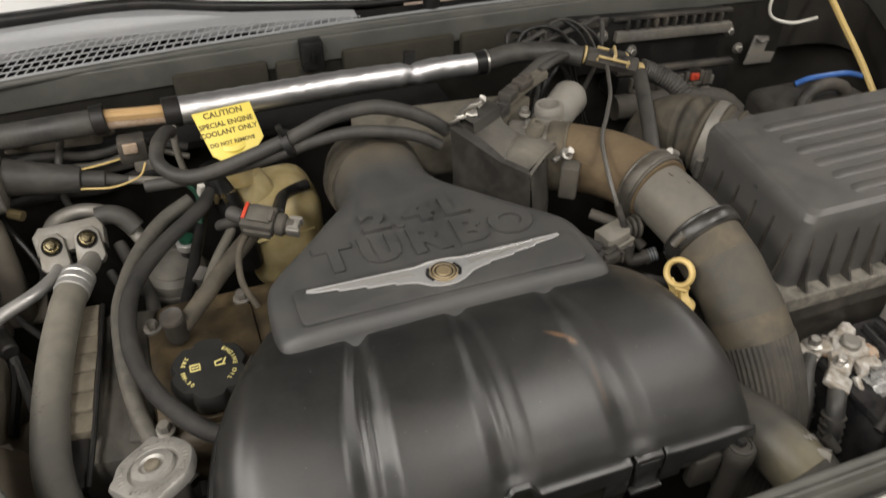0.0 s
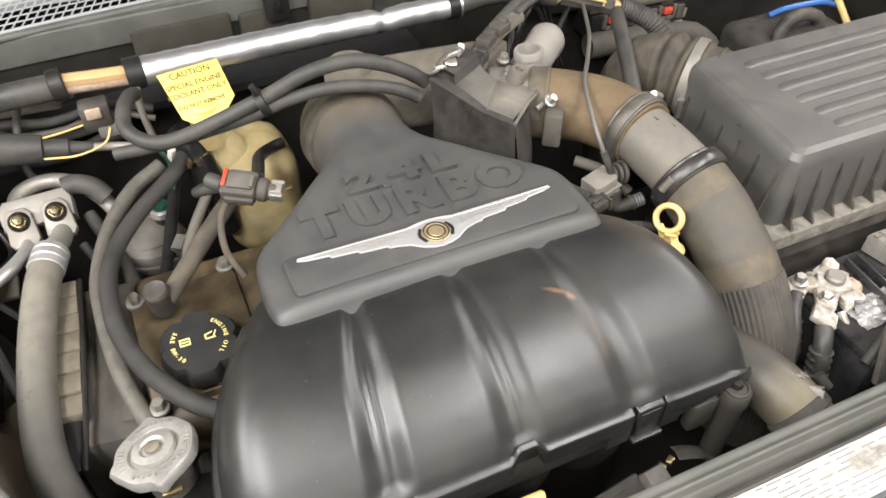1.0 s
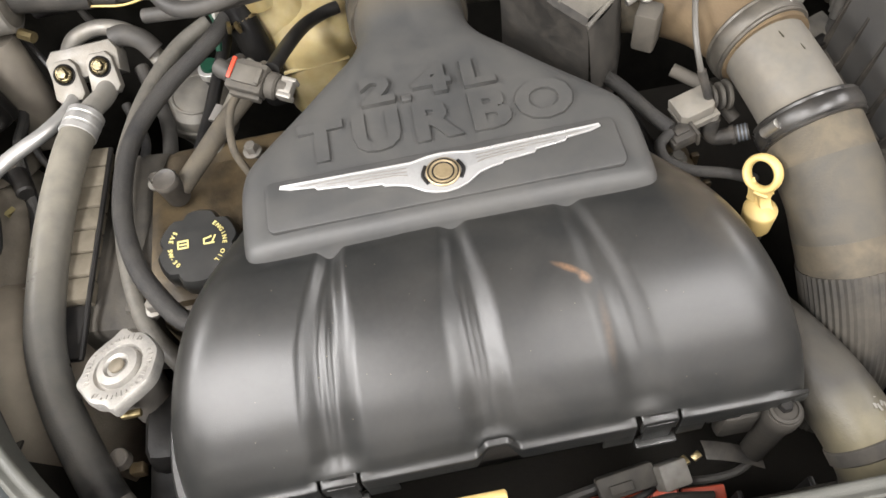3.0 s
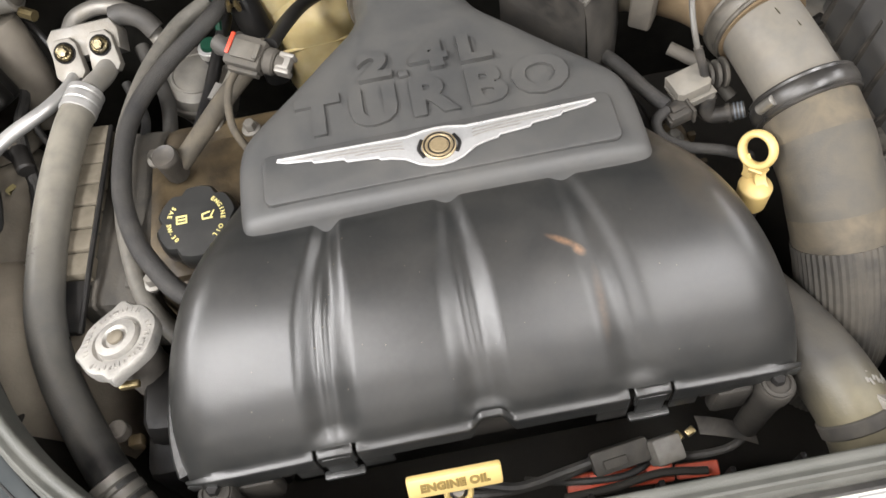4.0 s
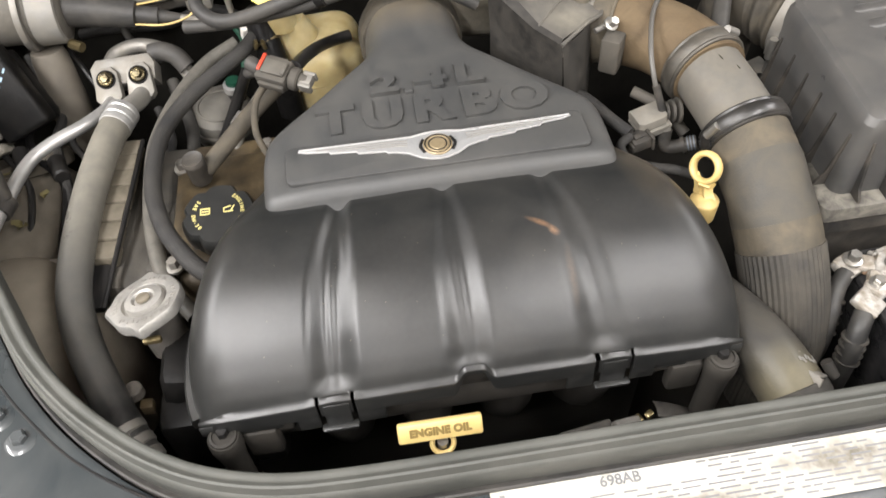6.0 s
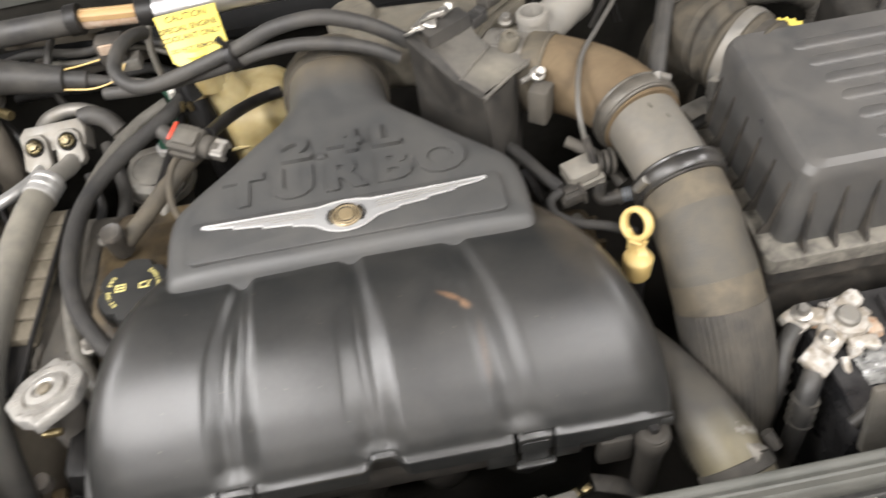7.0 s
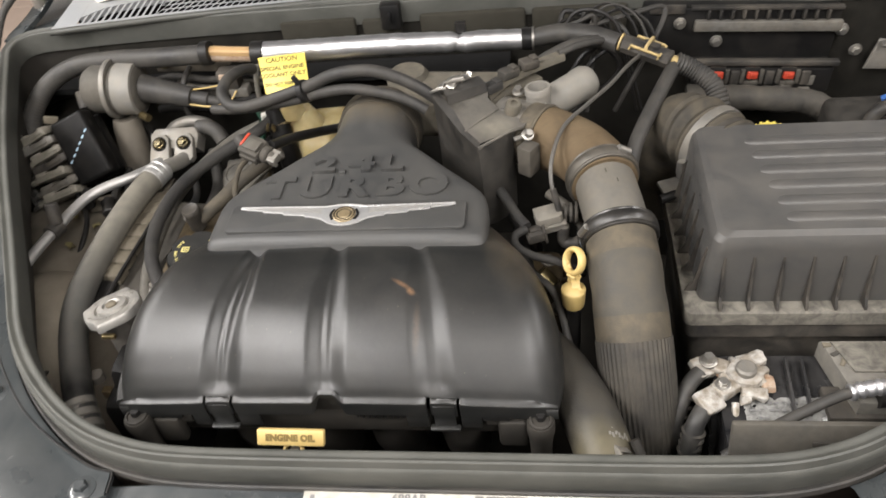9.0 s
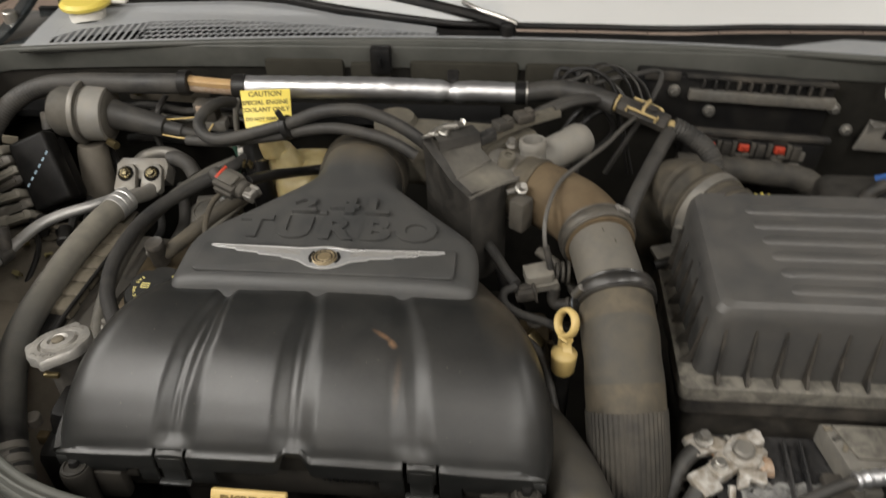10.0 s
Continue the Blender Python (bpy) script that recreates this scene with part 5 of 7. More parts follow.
part("line", sweep([(0.345, 0.305, 0.898), (0.322, 0.262, 0.905), (0.298, 0.216, 0.908), (0.267, 0.17, 0.910), (0.239, 0.13, 0.908), (0.225, 0.09, 0.896), (0.223, 0.064, 0.877), (0.231, 0.05, 0.848), (0.2365, 0.045, 0.826)], 0.0025, seg=8), LINEGREY, vac)
part("end_sleeve", sweep([(0.2245, 0.06, 0.871), (0.231, 0.05, 0.848), (0.2365, 0.0448, 0.826)], 0.0038, seg=12), PLASTIC, vac)
part("collar", rod((0.2358, 0.0455, 0.829), (0.2366, 0.0446, 0.8245), 0.0062, bevel=0.0008), SENSORGREY, vac)

# lower beige hose at the front
low = thing("lower_hose", (0.26, -0.2, 0.7), "beige grimy rubber hose with printed marks and a clamp", "hose")
LOWP = [(0.198, -0.06, 0.745), (0.226, -0.105, 0.758), (0.248, -0.152, 0.765), (0.264, -0.2, 0.765), (0.276, -0.245, 0.748), (0.285, -0.27, 0.7)]
part("hose", sweep(LOWP, 0.029, seg=28), BEIGE, low)
part("clamp", rings_along(LOWP, 0.029, 0.012, [0.72], 0.002), PIPEBAND, low)
part("clamp_screw", rod((0.296, -0.216, 0.786), (0.302, -0.226, 0.776), 0.005, seg=10), DARK, low)
for k in range(14):
    a = 0.2 + 0.11 * (k % 7)
    row = k // 7
    part("print_bar", box((0.2635 + 0.004 * row + 0.0294 * math.sin(a), -0.2 - 0.0105 * row - 0.0015 * (k % 3), 0.7638 - 0.001 * row + 0.0294 * math.cos(a)), (0.0022, 0.0058 - 0.0016 * (k % 2), 0.0003), rot=(-5, math.degrees(a), 12 * (k % 3 - 1))), PALECAST, low)
part("clamp_plate", join(box((0.283, -0.224, 0.785), (0.014, 0.016, 0.002), 0.0006, rot=(-20, 35, 20)), box((0.278, -0.23, 0.786), (0.003, 0.016, 0.008), 0.0006, rot=(-20, 35, 20))), CAST, low, "bent steel clamp plate")

# ---- air filter box ----
air = thing("air_filter_box", (0.55, 0.05, 0.66), "dusty black air filter box with a ribbed lid", "air filter box")
X0, X1, Y0, Y1, ZF = 0.362, 0.735, -0.066, 0.150, 0.790


def lid_rows():
    rows = []
    for dx, dy, z in ((0.016, 0.018, ZF + 0.004), (0.0165, 0.0185, ZF + 0.02), (0.022, 0.0205, ZF + 0.076), (0.0235, 0.0215, ZF + 0.086), (0.0275, 0.0245, ZF + 0.0925), (0.034, 0.031, ZF + 0.0955)):
        rows.append((X0 + dx, X1 - dx, Y0 + dy, Y1 - dy * 0.5, z))
    return rows


def round_rect(x0, x1, y0, y1, r, n=5):
    pts = []
    for cx, cy, a0 in ((x1 - r, y0 + r, -90), (x1 - r, y1 - r, 0), (x0 + r, y1 - r, 90), (x0 + r, y0 + r, 180)):
        pts += [(cx + r * math.cos(radians(a0 + 90 * k / n)), cy + r * math.sin(radians(a0 + 90 * k / n))) for k in range(n + 1)]
    return pts


def lid():
    bm = bmesh.new()
    rings = []
    for x0, x1, y0, y1, z in lid_rows():
        # the top rises a little to the rear
        rings.append([bm.verts.new((x, y, z + (0.012 * (y - Y0) / (Y1 - Y0) if z > ZF + 0.03 else 0))) for x, y in round_rect(x0, x1, y0, y1, 0.012)])
    for a, b in zip(rings, rings[1:]):
        for k in range(len(a)):
            bm.faces.new((a[k], a[(k + 1) % len(a)], b[(k + 1) % len(a)], b[k]))
    bm.faces.new(rings[-1])
    bmesh.ops.inset_region(bm, faces=[f for f in bm.faces if len(f.verts) > 8], thickness=0.006, depth=0.0008)
    return bm


lid_part = part("lid", lid(), BOXLID, air, "dusty lid with shallow grooves", angle=24)
part("flange", plate(round_rect(X0, X1, Y0, Y1, 0.01), ZF - 0.012, ZF + 0.006, 0.002), FLANGE, air, "flange grey with dust")
part("lower_body", join(plate(round_rect(X0 + 0.012, X1 - 0.01, Y0 + 0.012, Y1 - 0.01, 0.012), 0.62, ZF - 0.011)), PLASTIC, air)
part("flange_step", plate(round_rect(X0 + 0.004, X1 - 0.004, Y0 + 0.004, Y1 - 0.004, 0.01), ZF - 0.036, ZF - 0.018, 0.002), PLASTIC, air)


def gusset(x, y, along):
    """A small upright fin from the flange to the lid's wall."""
    bm = bmesh.new()
    t = 0.0014
    prof = [(0.0015, 0.0), (0.0185, 0.0), (0.0205, 0.064), (0.0178, 0.064), (0.0092, 0.014), (0.003, 0.0045)]
    a = [bm.verts.new((-t, d, z)) for d, z in prof]
    b = [bm.verts.new((t, d, z)) for d, z in prof]
    bm.faces.new(a), bm.faces.new(b[::-1])
    for k in range(len(prof)):
        bm.faces.new((a[k], a[(k + 1) % len(prof)], b[(k + 1) % len(prof)], b[k]))
    bm.transform(pose(x, y, ZF + 0.0055, 0, 0, 0 if along == "x" else -90))
    return bm


def ridge(x0, x1, y, z):
    """A broad low ridge with a rounded end, steeper in front."""
    rows = []
    for n in range(9):
        u = n / 8
        grow = math.sin(min(1.0, u * 4) * math.pi / 2) if n < 3 else 1.0
        x = x0 + 0.016 * u / 0.375 if n < 4 else x0 + 0.016 + (x1 - x0 - 0.016) * (n - 3) / 5
        rows.append([(x, y + dy * (0.35 + 0.65 * grow), z - 0.0022 + dz * grow) for dy, dz in ((-0.0088, -0.0012), (-0.0080, 0.0016), (-0.0064, 0.0030), (-0.003, 0.0034), (0.003, 0.0026), (0.0075, 0.001), (0.0095, -0.0012))])
    return loft(rows)


for k in range(11):
    part("fin", gusset(0.398 + 0.0292 * k, Y0 + 0.002, "x"), PLASTIC, air, smooth=False)
for k in range(6):
    part("fin", gusset(X0 + 0.002, -0.03 + 0.03 * k, "y"), PLASTIC, air, smooth=False)
for k in range(6):
    y = -0.016 + 0.0245 * k
    zz = ZF + 0.0968 + 0.012 * (y - Y0) / (Y1 - Y0)
    x0 = 0.447 - 0.004 * (k - 2.5)
    part("top_bar", ridge(x0, 0.702, y, zz), BOXLID, lid_part)

# ribbed intake duct at its rear corner
duct = thing("intake_duct", (0.36, 0.19, 0.75), "dusty ribbed rubber intake duct clamped to the air box", "intake duct")
DUCTP = [(0.432, 0.138, 0.852), (0.416, 0.162, 0.855), (0.402, 0.185, 0.855), (0.39, 0.206, 0.848), (0.38, 0.222, 0.828), (0.375, 0.23, 0.79), (0.373, 0.233, 0.7)]
part("duct_hose", sweep(DUCTP, lambda u, s: 0.0435 + 0.0032 * math.sin(s * 2 * math.pi / 0.016) if s < 0.064 else 0.0435 - 0.007 * min(1, (s - 0.064) / 0.07), seg=32, steps=16), DUCTRUBBER, duct)
cd = Vector((-0.58, 0.81, 0.05)).normalized()
ring = part("clamp", lathe([(0.043, -0.006), (0.0472, -0.006), (0.0478, 0), (0.0472, 0.006), (0.043, 0.006)], (0.417, 0.16, 0.855), cd, 40), CAST, duct, "worn steel clamp band")
part("screw", join(box((0.3795, 0.13, 0.842), (0.012, 0.008, 0.018), 0.001, rot=(0, 0, 30)), rod((0.3775, 0.126, 0.83), (0.3775, 0.126, 0.854), 0.0045, seg=12)), STEEL, ring)
part("mouth", lathe([(0.036, 0), (0.041, 0), (0.0425, 0.01), (0.0425, 0.03)], (0.422, 0.153, 0.855), -cd, 32), PLASTIC, duct)
mount = thing("pipe_bracket", (0.385, 0.13, 0.79), "pale grey clip bracket between pipe and air box", "bracket")
part("clip_plate", box((0.374, 0.135, 0.806), (0.034, 0.03, 0.006), 0.002, rot=(10, 0, 20)), GREYPLUG, mount)
part("clip_peg", rod((0.356, 0.118, 0.802), (0.376, 0.125, 0.804), 0.006, seg=12), BLACK, mount)

# ---- battery ----
bat = thing("car_battery", (0.52, -0.14, 0.55), "black car battery with a corroded terminal clamp", "battery")
part("case", box((0.53, -0.147, 0.645), (0.275, 0.125, 0.19), 0.006), GLOSSBLACK, bat)
part("top_rim", box((0.53, -0.147, 0.742), (0.28, 0.13, 0.012), 0.003), GLOSSBLACK, bat)
part("vent_bar", box((0.575, -0.15, 0.752), (0.17, 0.04, 0.012), 0.003), PLASTIC, bat)
part("post", rod((0.4185, -0.118, 0.745), (0.4185, -0.118, 0.7735), 0.0115, 0.0105, seg=24, bevel=0.0022), CAST, bat)
for k, x in enumerate((0.462, 0.478)):
    part("edge_rib", box((x, -0.128, 0.752), (0.003, 0.07, 0.012), 0.001, rot=(0, 0, -4)), GLOSSBLACK, bat)
for k in range(5):
    part("cell_cap", lathe([(0.009, 0), (0.0095, 0.002), (0.008, 0.0045), (0, 0.005)], (0.46 + 0.036 * k, -0.192, 0.7475), seg=18), GLOSSBLACK, bat)
part("warning_bars", join(*[box((0.452 + 0.006 * k, -0.176 + 0.003 * (k % 3), 0.7488), (0.004, 0.008, 0.0006)) for k in range(6)]), PAPER, bat)
part("wrinkled_film", loft([[(0.413 + 0.0055 * i, -0.178 + 0.0048 * j, 0.7498 + 0.0034 * math.sin(1.9 * i + 2.3 * j) * math.cos(1.3 * j - 0.7 * i) ** 2) for j in range(9)] for i in range(16)]), FILM, bat, "wrinkled glossy film with white glare in its colour")
part("warning_bars", join(*[box((0.42 + 0.0062 * (k % 8), -0.166 + 0.009 * (k // 8), 0.7522), (0.003 + 0.0009 * (k * 7 % 3), 0.002 + 0.0006 * (k % 2), 0.0005), rot=(0, 0, 8)) for k in range(24) if k * 5 % 7 > 1]), LABELINK, bat)
clampb = thing("battery_terminal", (0.4, -0.12, 0.745), "white-crusted lead battery terminal with two cables", "battery terminal")
lumps = random.Random(11)


def crust(bm, size, seed):
    bmesh.ops.subdivide_edges(bm, edges=bm.edges[:], cuts=2, use_grid_fill=True)
    for v in bm.verts:
        v.co += size * Vector(noise.noise_vector(v.co * 130 + Vector((seed, 0, 0))))
    return bm


part("ring_lug", crust(lathe([(0.010, 0), (0.0185, 0.001), (0.0195, 0.008), (0.0175, 0.014), (0.010, 0.0145)], (0.4185, -0.118, 0.752), seg=18), 0.0016, 1), CORRODED, clampb)
part("side_jaw", crust(box((0.398, -0.133, 0.757), (0.03, 0.02, 0.014), 0.003, rot=(0, 0, 35)), 0.0014, 2), CORRODED, clampb)
part("side_jaw", crust(box((0.394, -0.106, 0.757), (0.026, 0.018, 0.012), 0.003, rot=(0, 0, -25)), 0.0014, 3), CORRODED, clampb)
part("crust", crust(box((0.428, -0.096, 0.757), (0.03, 0.012, 0.01), 0.003, rot=(0, 0, 15)), 0.004, 4), CORRODED, clampb)
part("crust", crust(box((0.44, -0.126, 0.756), (0.014, 0.02, 0.01), 0.003), 0.003, 5), RUST, clampb)
part("cable_lug", crust(box((0.379, -0.106, 0.756), (0.024, 0.024, 0.01), 0.002, rot=(10, 8, 28)), 0.0014, 8), CORRODED, clampb)
part("crust", crust(box((0.43, -0.1, 0.762), (0.022, 0.016, 0.008), 0.002, rot=(0, 0, 30)), 0.0035, 51), CORRODED, clampb)
part("crust", crust(box((0.424, -0.14, 0.757), (0.024, 0.014, 0.009), 0.002, rot=(0, 0, -10)), 0.003, 52), CORRODED, clampb)
part("clamp_bolt", hex_bolt((0.3835, -0.104, 0.763), (0, 0, 1), 0.0062, 0.011), STEEL, clampb)
part("clamp_bolt", hex_bolt((0.3935, -0.134, 0.763), (0, 0, 1), 0.0055, 0.008), STEEL, clampb)
part("cable_lug", crust(box((0.378, -0.15, 0.757), (0.026, 0.026, 0.009), 0.002, rot=(14, 10, 35)), 0.001, 6), CORRODED, clampb)
part("cable", sweep([(0.375, -0.112, 0.757), (0.362, -0.125, 0.75), (0.353, -0.142, 0.735), (0.346, -0.155, 0.71), (0.344, -0.16, 0.66)], 0.0085, seg=14), RUBBER, clampb, "dark sleeved cable")
part("cable", sweep([(0.372, -0.158, 0.754), (0.363, -0.17, 0.745), (0.358, -0.18, 0.725), (0.356, -0.185, 0.69), (0.355, -0.188, 0.64)], 0.0095, seg=14), RUBBER, clampb, "dark sleeved cable")
for k in range(11):
    a = 0.55 * k + 0.2
    r = lumps.uniform(0.017, 0.026)
    size = lumps.uniform(0.005, 0.011)
    part("crust_lump", crust(box((0.4185 + r * math.cos(a), -0.118 + r * math.sin(a), 0.754 + lumps.uniform(0, 0.006)), (size * 1.3, size, size * 0.7), 0.001, rot=(lumps.uniform(-30, 30), lumps.uniform(-30, 30), lumps.uniform(0, 180))), 0.003, 20 + k), RUST if k % 4 == 1 else CORRODED, clampb)
for k in range(4):
    u = 0.2 + 0.2 * k
    part("boot_band", torus(Vector((0.362, -0.125, 0.75)).lerp(Vector((0.346, -0.155, 0.71)), u), (-0.4, -0.6, -0.8), 0.0088, 0.0026, seg=20, ring=8), PIPEBAND, clampb)
    part("boot_band", torus(Vector((0.363, -0.17, 0.745)).lerp(Vector((0.357, -0.183, 0.705)), u), (-0.15, -0.3, -0.9), 0.0098, 0.0026, seg=20, ring=8), PIPEBAND, clampb)
part("tail", sweep([(0.405, -0.148, 0.752), (0.404, -0.165, 0.742), (0.407, -0.182, 0.73)], 0.004, seg=8), CORRODED, clampb)
tray = thing("battery_hold_down", (0.53, -0.13, 0.75), "grey plastic battery hold-down with a worn top", "battery bracket")
part("block", plate([(0.497, -0.085), (0.515, -0.165), (0.62, -0.165), (0.62, -0.085)], 0.75, 0.776, 0.004), TRAYGREY, tray)
part("worn_top", plate([(0.506, -0.089), (0.52, -0.128), (0.56, -0.128), (0.556, -0.089)], 0.7765, 0.779, 0.001), FLANGE, tray)
for k in range(5):
    part("dirt_crumb", crust(box((0.502 + 0.005 * k, -0.092 - 0.012 * (k % 3), 0.7765), (0.008, 0.005, 0.0025), 0.0006, rot=(0, 0, 30 * k)), 0.001, 40 + k), (TAN, PIPEBAND)[k % 2], tray)
lead = thing("battery_ground_cable", (0.47, -0.19, 0.75), "black cable with a silver wrapped end across the battery", "cable")
LEADP = [(0.385, -0.205, 0.742), (0.42, -0.193, 0.764), (0.46, -0.178, 0.78), (0.505, -0.162, 0.79), (0.56, -0.155, 0.793), (0.62, -0.15, 0.79)]
part("cable", sweep(LEADP, 0.0055, seg=12), RUBBER, lead)
part("foil_wrap", sweep([(0.502, -0.163, 0.7898), (0.52, -0.159, 0.7915), (0.548, -0.1565, 0.793)], lambda u, s: 0.0078 + 0.001 * math.sin(s * 700), seg=14), FOIL, lead, "crumpled silver wrap")
part("clip", lathe([(0.01, -0.004), (0.012, -0.004), (0.012, 0.004), (0.01, 0.004)], (0.535, -0.157, 0.778), (1, 0.1, 0), 20), BLACK, lead)
guard = thing("battery_tray", (0.5, -0.225, 0.7), "dark plastic battery tray front with a slot", "battery tray")
part("shield", box((0.53, -0.214, 0.765), (0.29, 0.008, 0.075), 0.003, rot=(-14, 0, 0)), CONNGREY, guard)
part("slot", box((0.485, -0.2205, 0.787), (0.06, 0.002, 0.008), 0.0008, rot=(-14, 0, 0)), DARK, guard)

# ---- rear of the bay ----
foil = thing("foil_sleeved_harness", (0, 0.37, 0.86), "wiring harness in a shiny silver foil sleeve along the firewall", "wiring harness")
part("foil_sleeve", sweep([(-0.19, 0.364, 0.896), (-0.1, 0.366, 0.8965), (0.0, 0.368, 0.897), (0.08, 0.37, 0.8945), (0.1, 0.37, 0.892), (0.13, 0.371, 0.894), (0.192, 0.372, 0.892)],
     lambda u, s: 0.0165 - 0.0028 * u - 0.003 * math.exp(-((u - 0.75) / 0.02) ** 2) + 0.00035 * math.sin(s * 260), seg=24, steps=14), FOIL, foil, "bright foil sleeve")
part("tape_band", rod((0.186, 0.372, 0.892), (0.203, 0.3725, 0.892), 0.0158, seg=20, bevel=0.001), BLACK, foil)
part("band_glint", rod((0.2005, 0.3725, 0.892), (0.2035, 0.3725, 0.892), 0.0162, seg=20), STEEL, foil)
part("tape_band", rod((-0.208, 0.363, 0.8965), (-0.189, 0.364, 0.8965), 0.0182, seg=20, bevel=0.001), BLACK, foil)
part("hanger", box((0.1, 0.382, 0.902), (0.016, 0.008, 0.034), 0.002), BLACK, foil)
part("split_conduit", sweep([(-0.272, 0.363, 0.906), (-0.24, 0.363, 0.903), (-0.205, 0.364, 0.9)], 1, shape=[(-0.008, -0.004), (-0.008, 0.002), (-0.005, 0.005), (-0.001, 0.0055), (0.0, 0.0035), (0.001, 0.0055), (0.005, 0.005), (0.008, 0.002), (0.008, -0.004)], up=(0, 0, 1)), CONDUIT, foil, "tan split conduit")
part("inner_loom", rod((-0.272, 0.363, 0.897), (-0.205, 0.364, 0.892), 0.0085, seg=14), RUST, foil)
part("tape_band", rod((-0.285, 0.363, 0.901), (-0.27, 0.363, 0.902), 0.0175, seg=20, bevel=0.001), BLACK, foil)
part("left_conduit", sweep([(-0.28, 0.363, 0.9), (-0.36, 0.366, 0.897), (-0.44, 0.374, 0.892), (-0.505, 0.378, 0.882), (-0.55, 0.362, 0.862), (-0.575, 0.33, 0.83), (-0.58, 0.3, 0.79)],
     lambda u, s: 0.0145 + 0.0003 * math.sin(s * 2 * math.pi / 0.005), seg=16, steps=40), RUBBER, foil, "black ribbed conduit")
part("right_loom", sweep([(0.2, 0.372, 0.892), (0.24, 0.368, 0.9), (0.28, 0.348, 0.905), (0.318, 0.322, 0.904)], 0.0135, seg=14), RUBBER, foil, "black taped loom")

plug = thing("amber_connector", (0.355, 0.306, 0.88), "black connector held by an amber plastic clip", "connector")
PD = Vector((0.86, -0.42, -0.18)).normalized()
PC = Vector((0.352, 0.306, 0.9))
part("body", rod(PC - PD * 0.035, PC + PD * 0.034, 0.0125, seg=8, bevel=0.002), PLASTIC, plug)
ACROSS = PD.cross(Vector((0, 0, 1))).normalized()
TOP = ACROSS.cross(PD).normalized() * 0.0115
for k in (-1, 1):
    rail = ACROSS * (0.0135 * k) + TOP * 0.75
    part("clip_rail", sweep([PC - PD * 0.021 + rail - TOP * 0.5, PC - PD * 0.02 + rail, PC + PD * 0.018 + rail, PC + PD * 0.019 + rail - TOP * 0.5], 0.0019, seg=8, smooth=False), GOLDCLIP, plug)
part("clip_bridge", sweep([PC - ACROSS * 0.0135 + TOP * 0.7, PC - ACROSS * 0.012 + TOP * 1.25, PC + ACROSS * 0.012 + TOP * 1.25, PC + ACROSS * 0.0135 + TOP * 0.7], 0.0024, seg=8, smooth=False), GOLDCLIP, plug)
part("clip_bridge", rod(PC + PD * 0.02 - ACROSS * 0.0135 + TOP * 0.7, PC + PD * 0.02 + ACROSS * 0.0135 + TOP * 0.7, 0.0017, seg=8), GOLDCLIP, plug)
part("latch", box(PC + PD * 0.004 + TOP * 1.05, (0.022, 0.011, 0.005), 0.001, rot=(0, 10, -26)), PLASTIC, plug)
part("end_seal", rod(PC - PD * 0.038, PC - PD * 0.0355, 0.0118, seg=16), GOLDCLIP, plug)
part("end_seal", box(PC + PD * 0.041, (0.014, 0.012, 0.012), 0.002, rot=(0, 10, -25)), GOLDCLIP, plug)
part("tail_conduit", sweep([PC + PD * 0.04, (0.41, 0.285, 0.882), (0.432, 0.268, 0.87), (0.442, 0.25, 0.85), (0.445, 0.235, 0.82)], lambda u, s: 0.0125 + 0.0008 * math.sin(s * 2 * math.pi / 0.005), seg=14, steps=24), RUBBER, plug)
loose = thing("loose_wiring", (0.3, 0.38, 0.86), "tangle of black taped wires by the firewall", "wiring")
wires = random.Random(8)
for k in range(9):
    x = 0.26 + wires.uniform(0, 0.1)
    part("wire", sweep([(0.2 + 0.01 * k, 0.376 + wires.uniform(-0.006, 0.006), 0.89), (x - 0.02, 0.39 + wires.uniform(-0.02, 0.02), 0.905 + wires.uniform(-0.012, 0.014)), (x + wires.uniform(0, 0.05), 0.39 + wires.uniform(-0.03, 0.02), 0.905 + wires.uniform(-0.03, 0.014)),
                        (x + wires.uniform(-0.01, 0.05), 0.365 + wires.uniform(-0.03, 0.03), 0.86 + wires.uniform(-0.02, 0.02)), (x + wires.uniform(-0.05, 0.05), 0.35, 0.78)], wires.uniform(0.0018, 0.0042), seg=8), (RUBBER, BLACK, BLACK)[k % 3], loose)
part("taped_branch", sweep([(0.395, 0.3, 0.887), (0.38, 0.275, 0.886), (0.348, 0.203, 0.876), (0.325, 0.15, 0.862), (0.318, 0.125, 0.84), (0.32, 0.115, 0.8)], 0.0095, seg=12), RUBBER, loose)
part("taped_branch", sweep([(0.3, 0.335, 0.903), (0.262, 0.315, 0.912), (0.225, 0.292, 0.908), (0.195, 0.275, 0.898), (0.165, 0.25, 0.893)], 0.0085, seg=12), RUBBER, loose)

# control module and fuses on the firewall
ecu = thing("control_module", (0.5, 0.43, 0.78), "black finned engine control module on the firewall", "control module")
part("case", box((0.498, 0.448, 0.85), (0.275, 0.03, 0.085), 0.004), BLACK, ecu)
part("grey_bar", box((0.535, 0.428, 0.868), (0.205, 0.01, 0.016), 0.002), GREYPLUG, ecu)
for k in range(11):
    part("fin", box((0.45 + 0.0165 * k, 0.43, 0.885), (0.004, 0.012, 0.014), 0.001), PLASTIC, ecu)
part("top_bar", box((0.53, 0.432, 0.894), (0.21, 0.01, 0.005), 0.001), PLASTIC, ecu)
part("tag", box((0.392, 0.431, 0.892), (0.05, 0.004, 0.014), 0.001), PLASTIC, ecu)
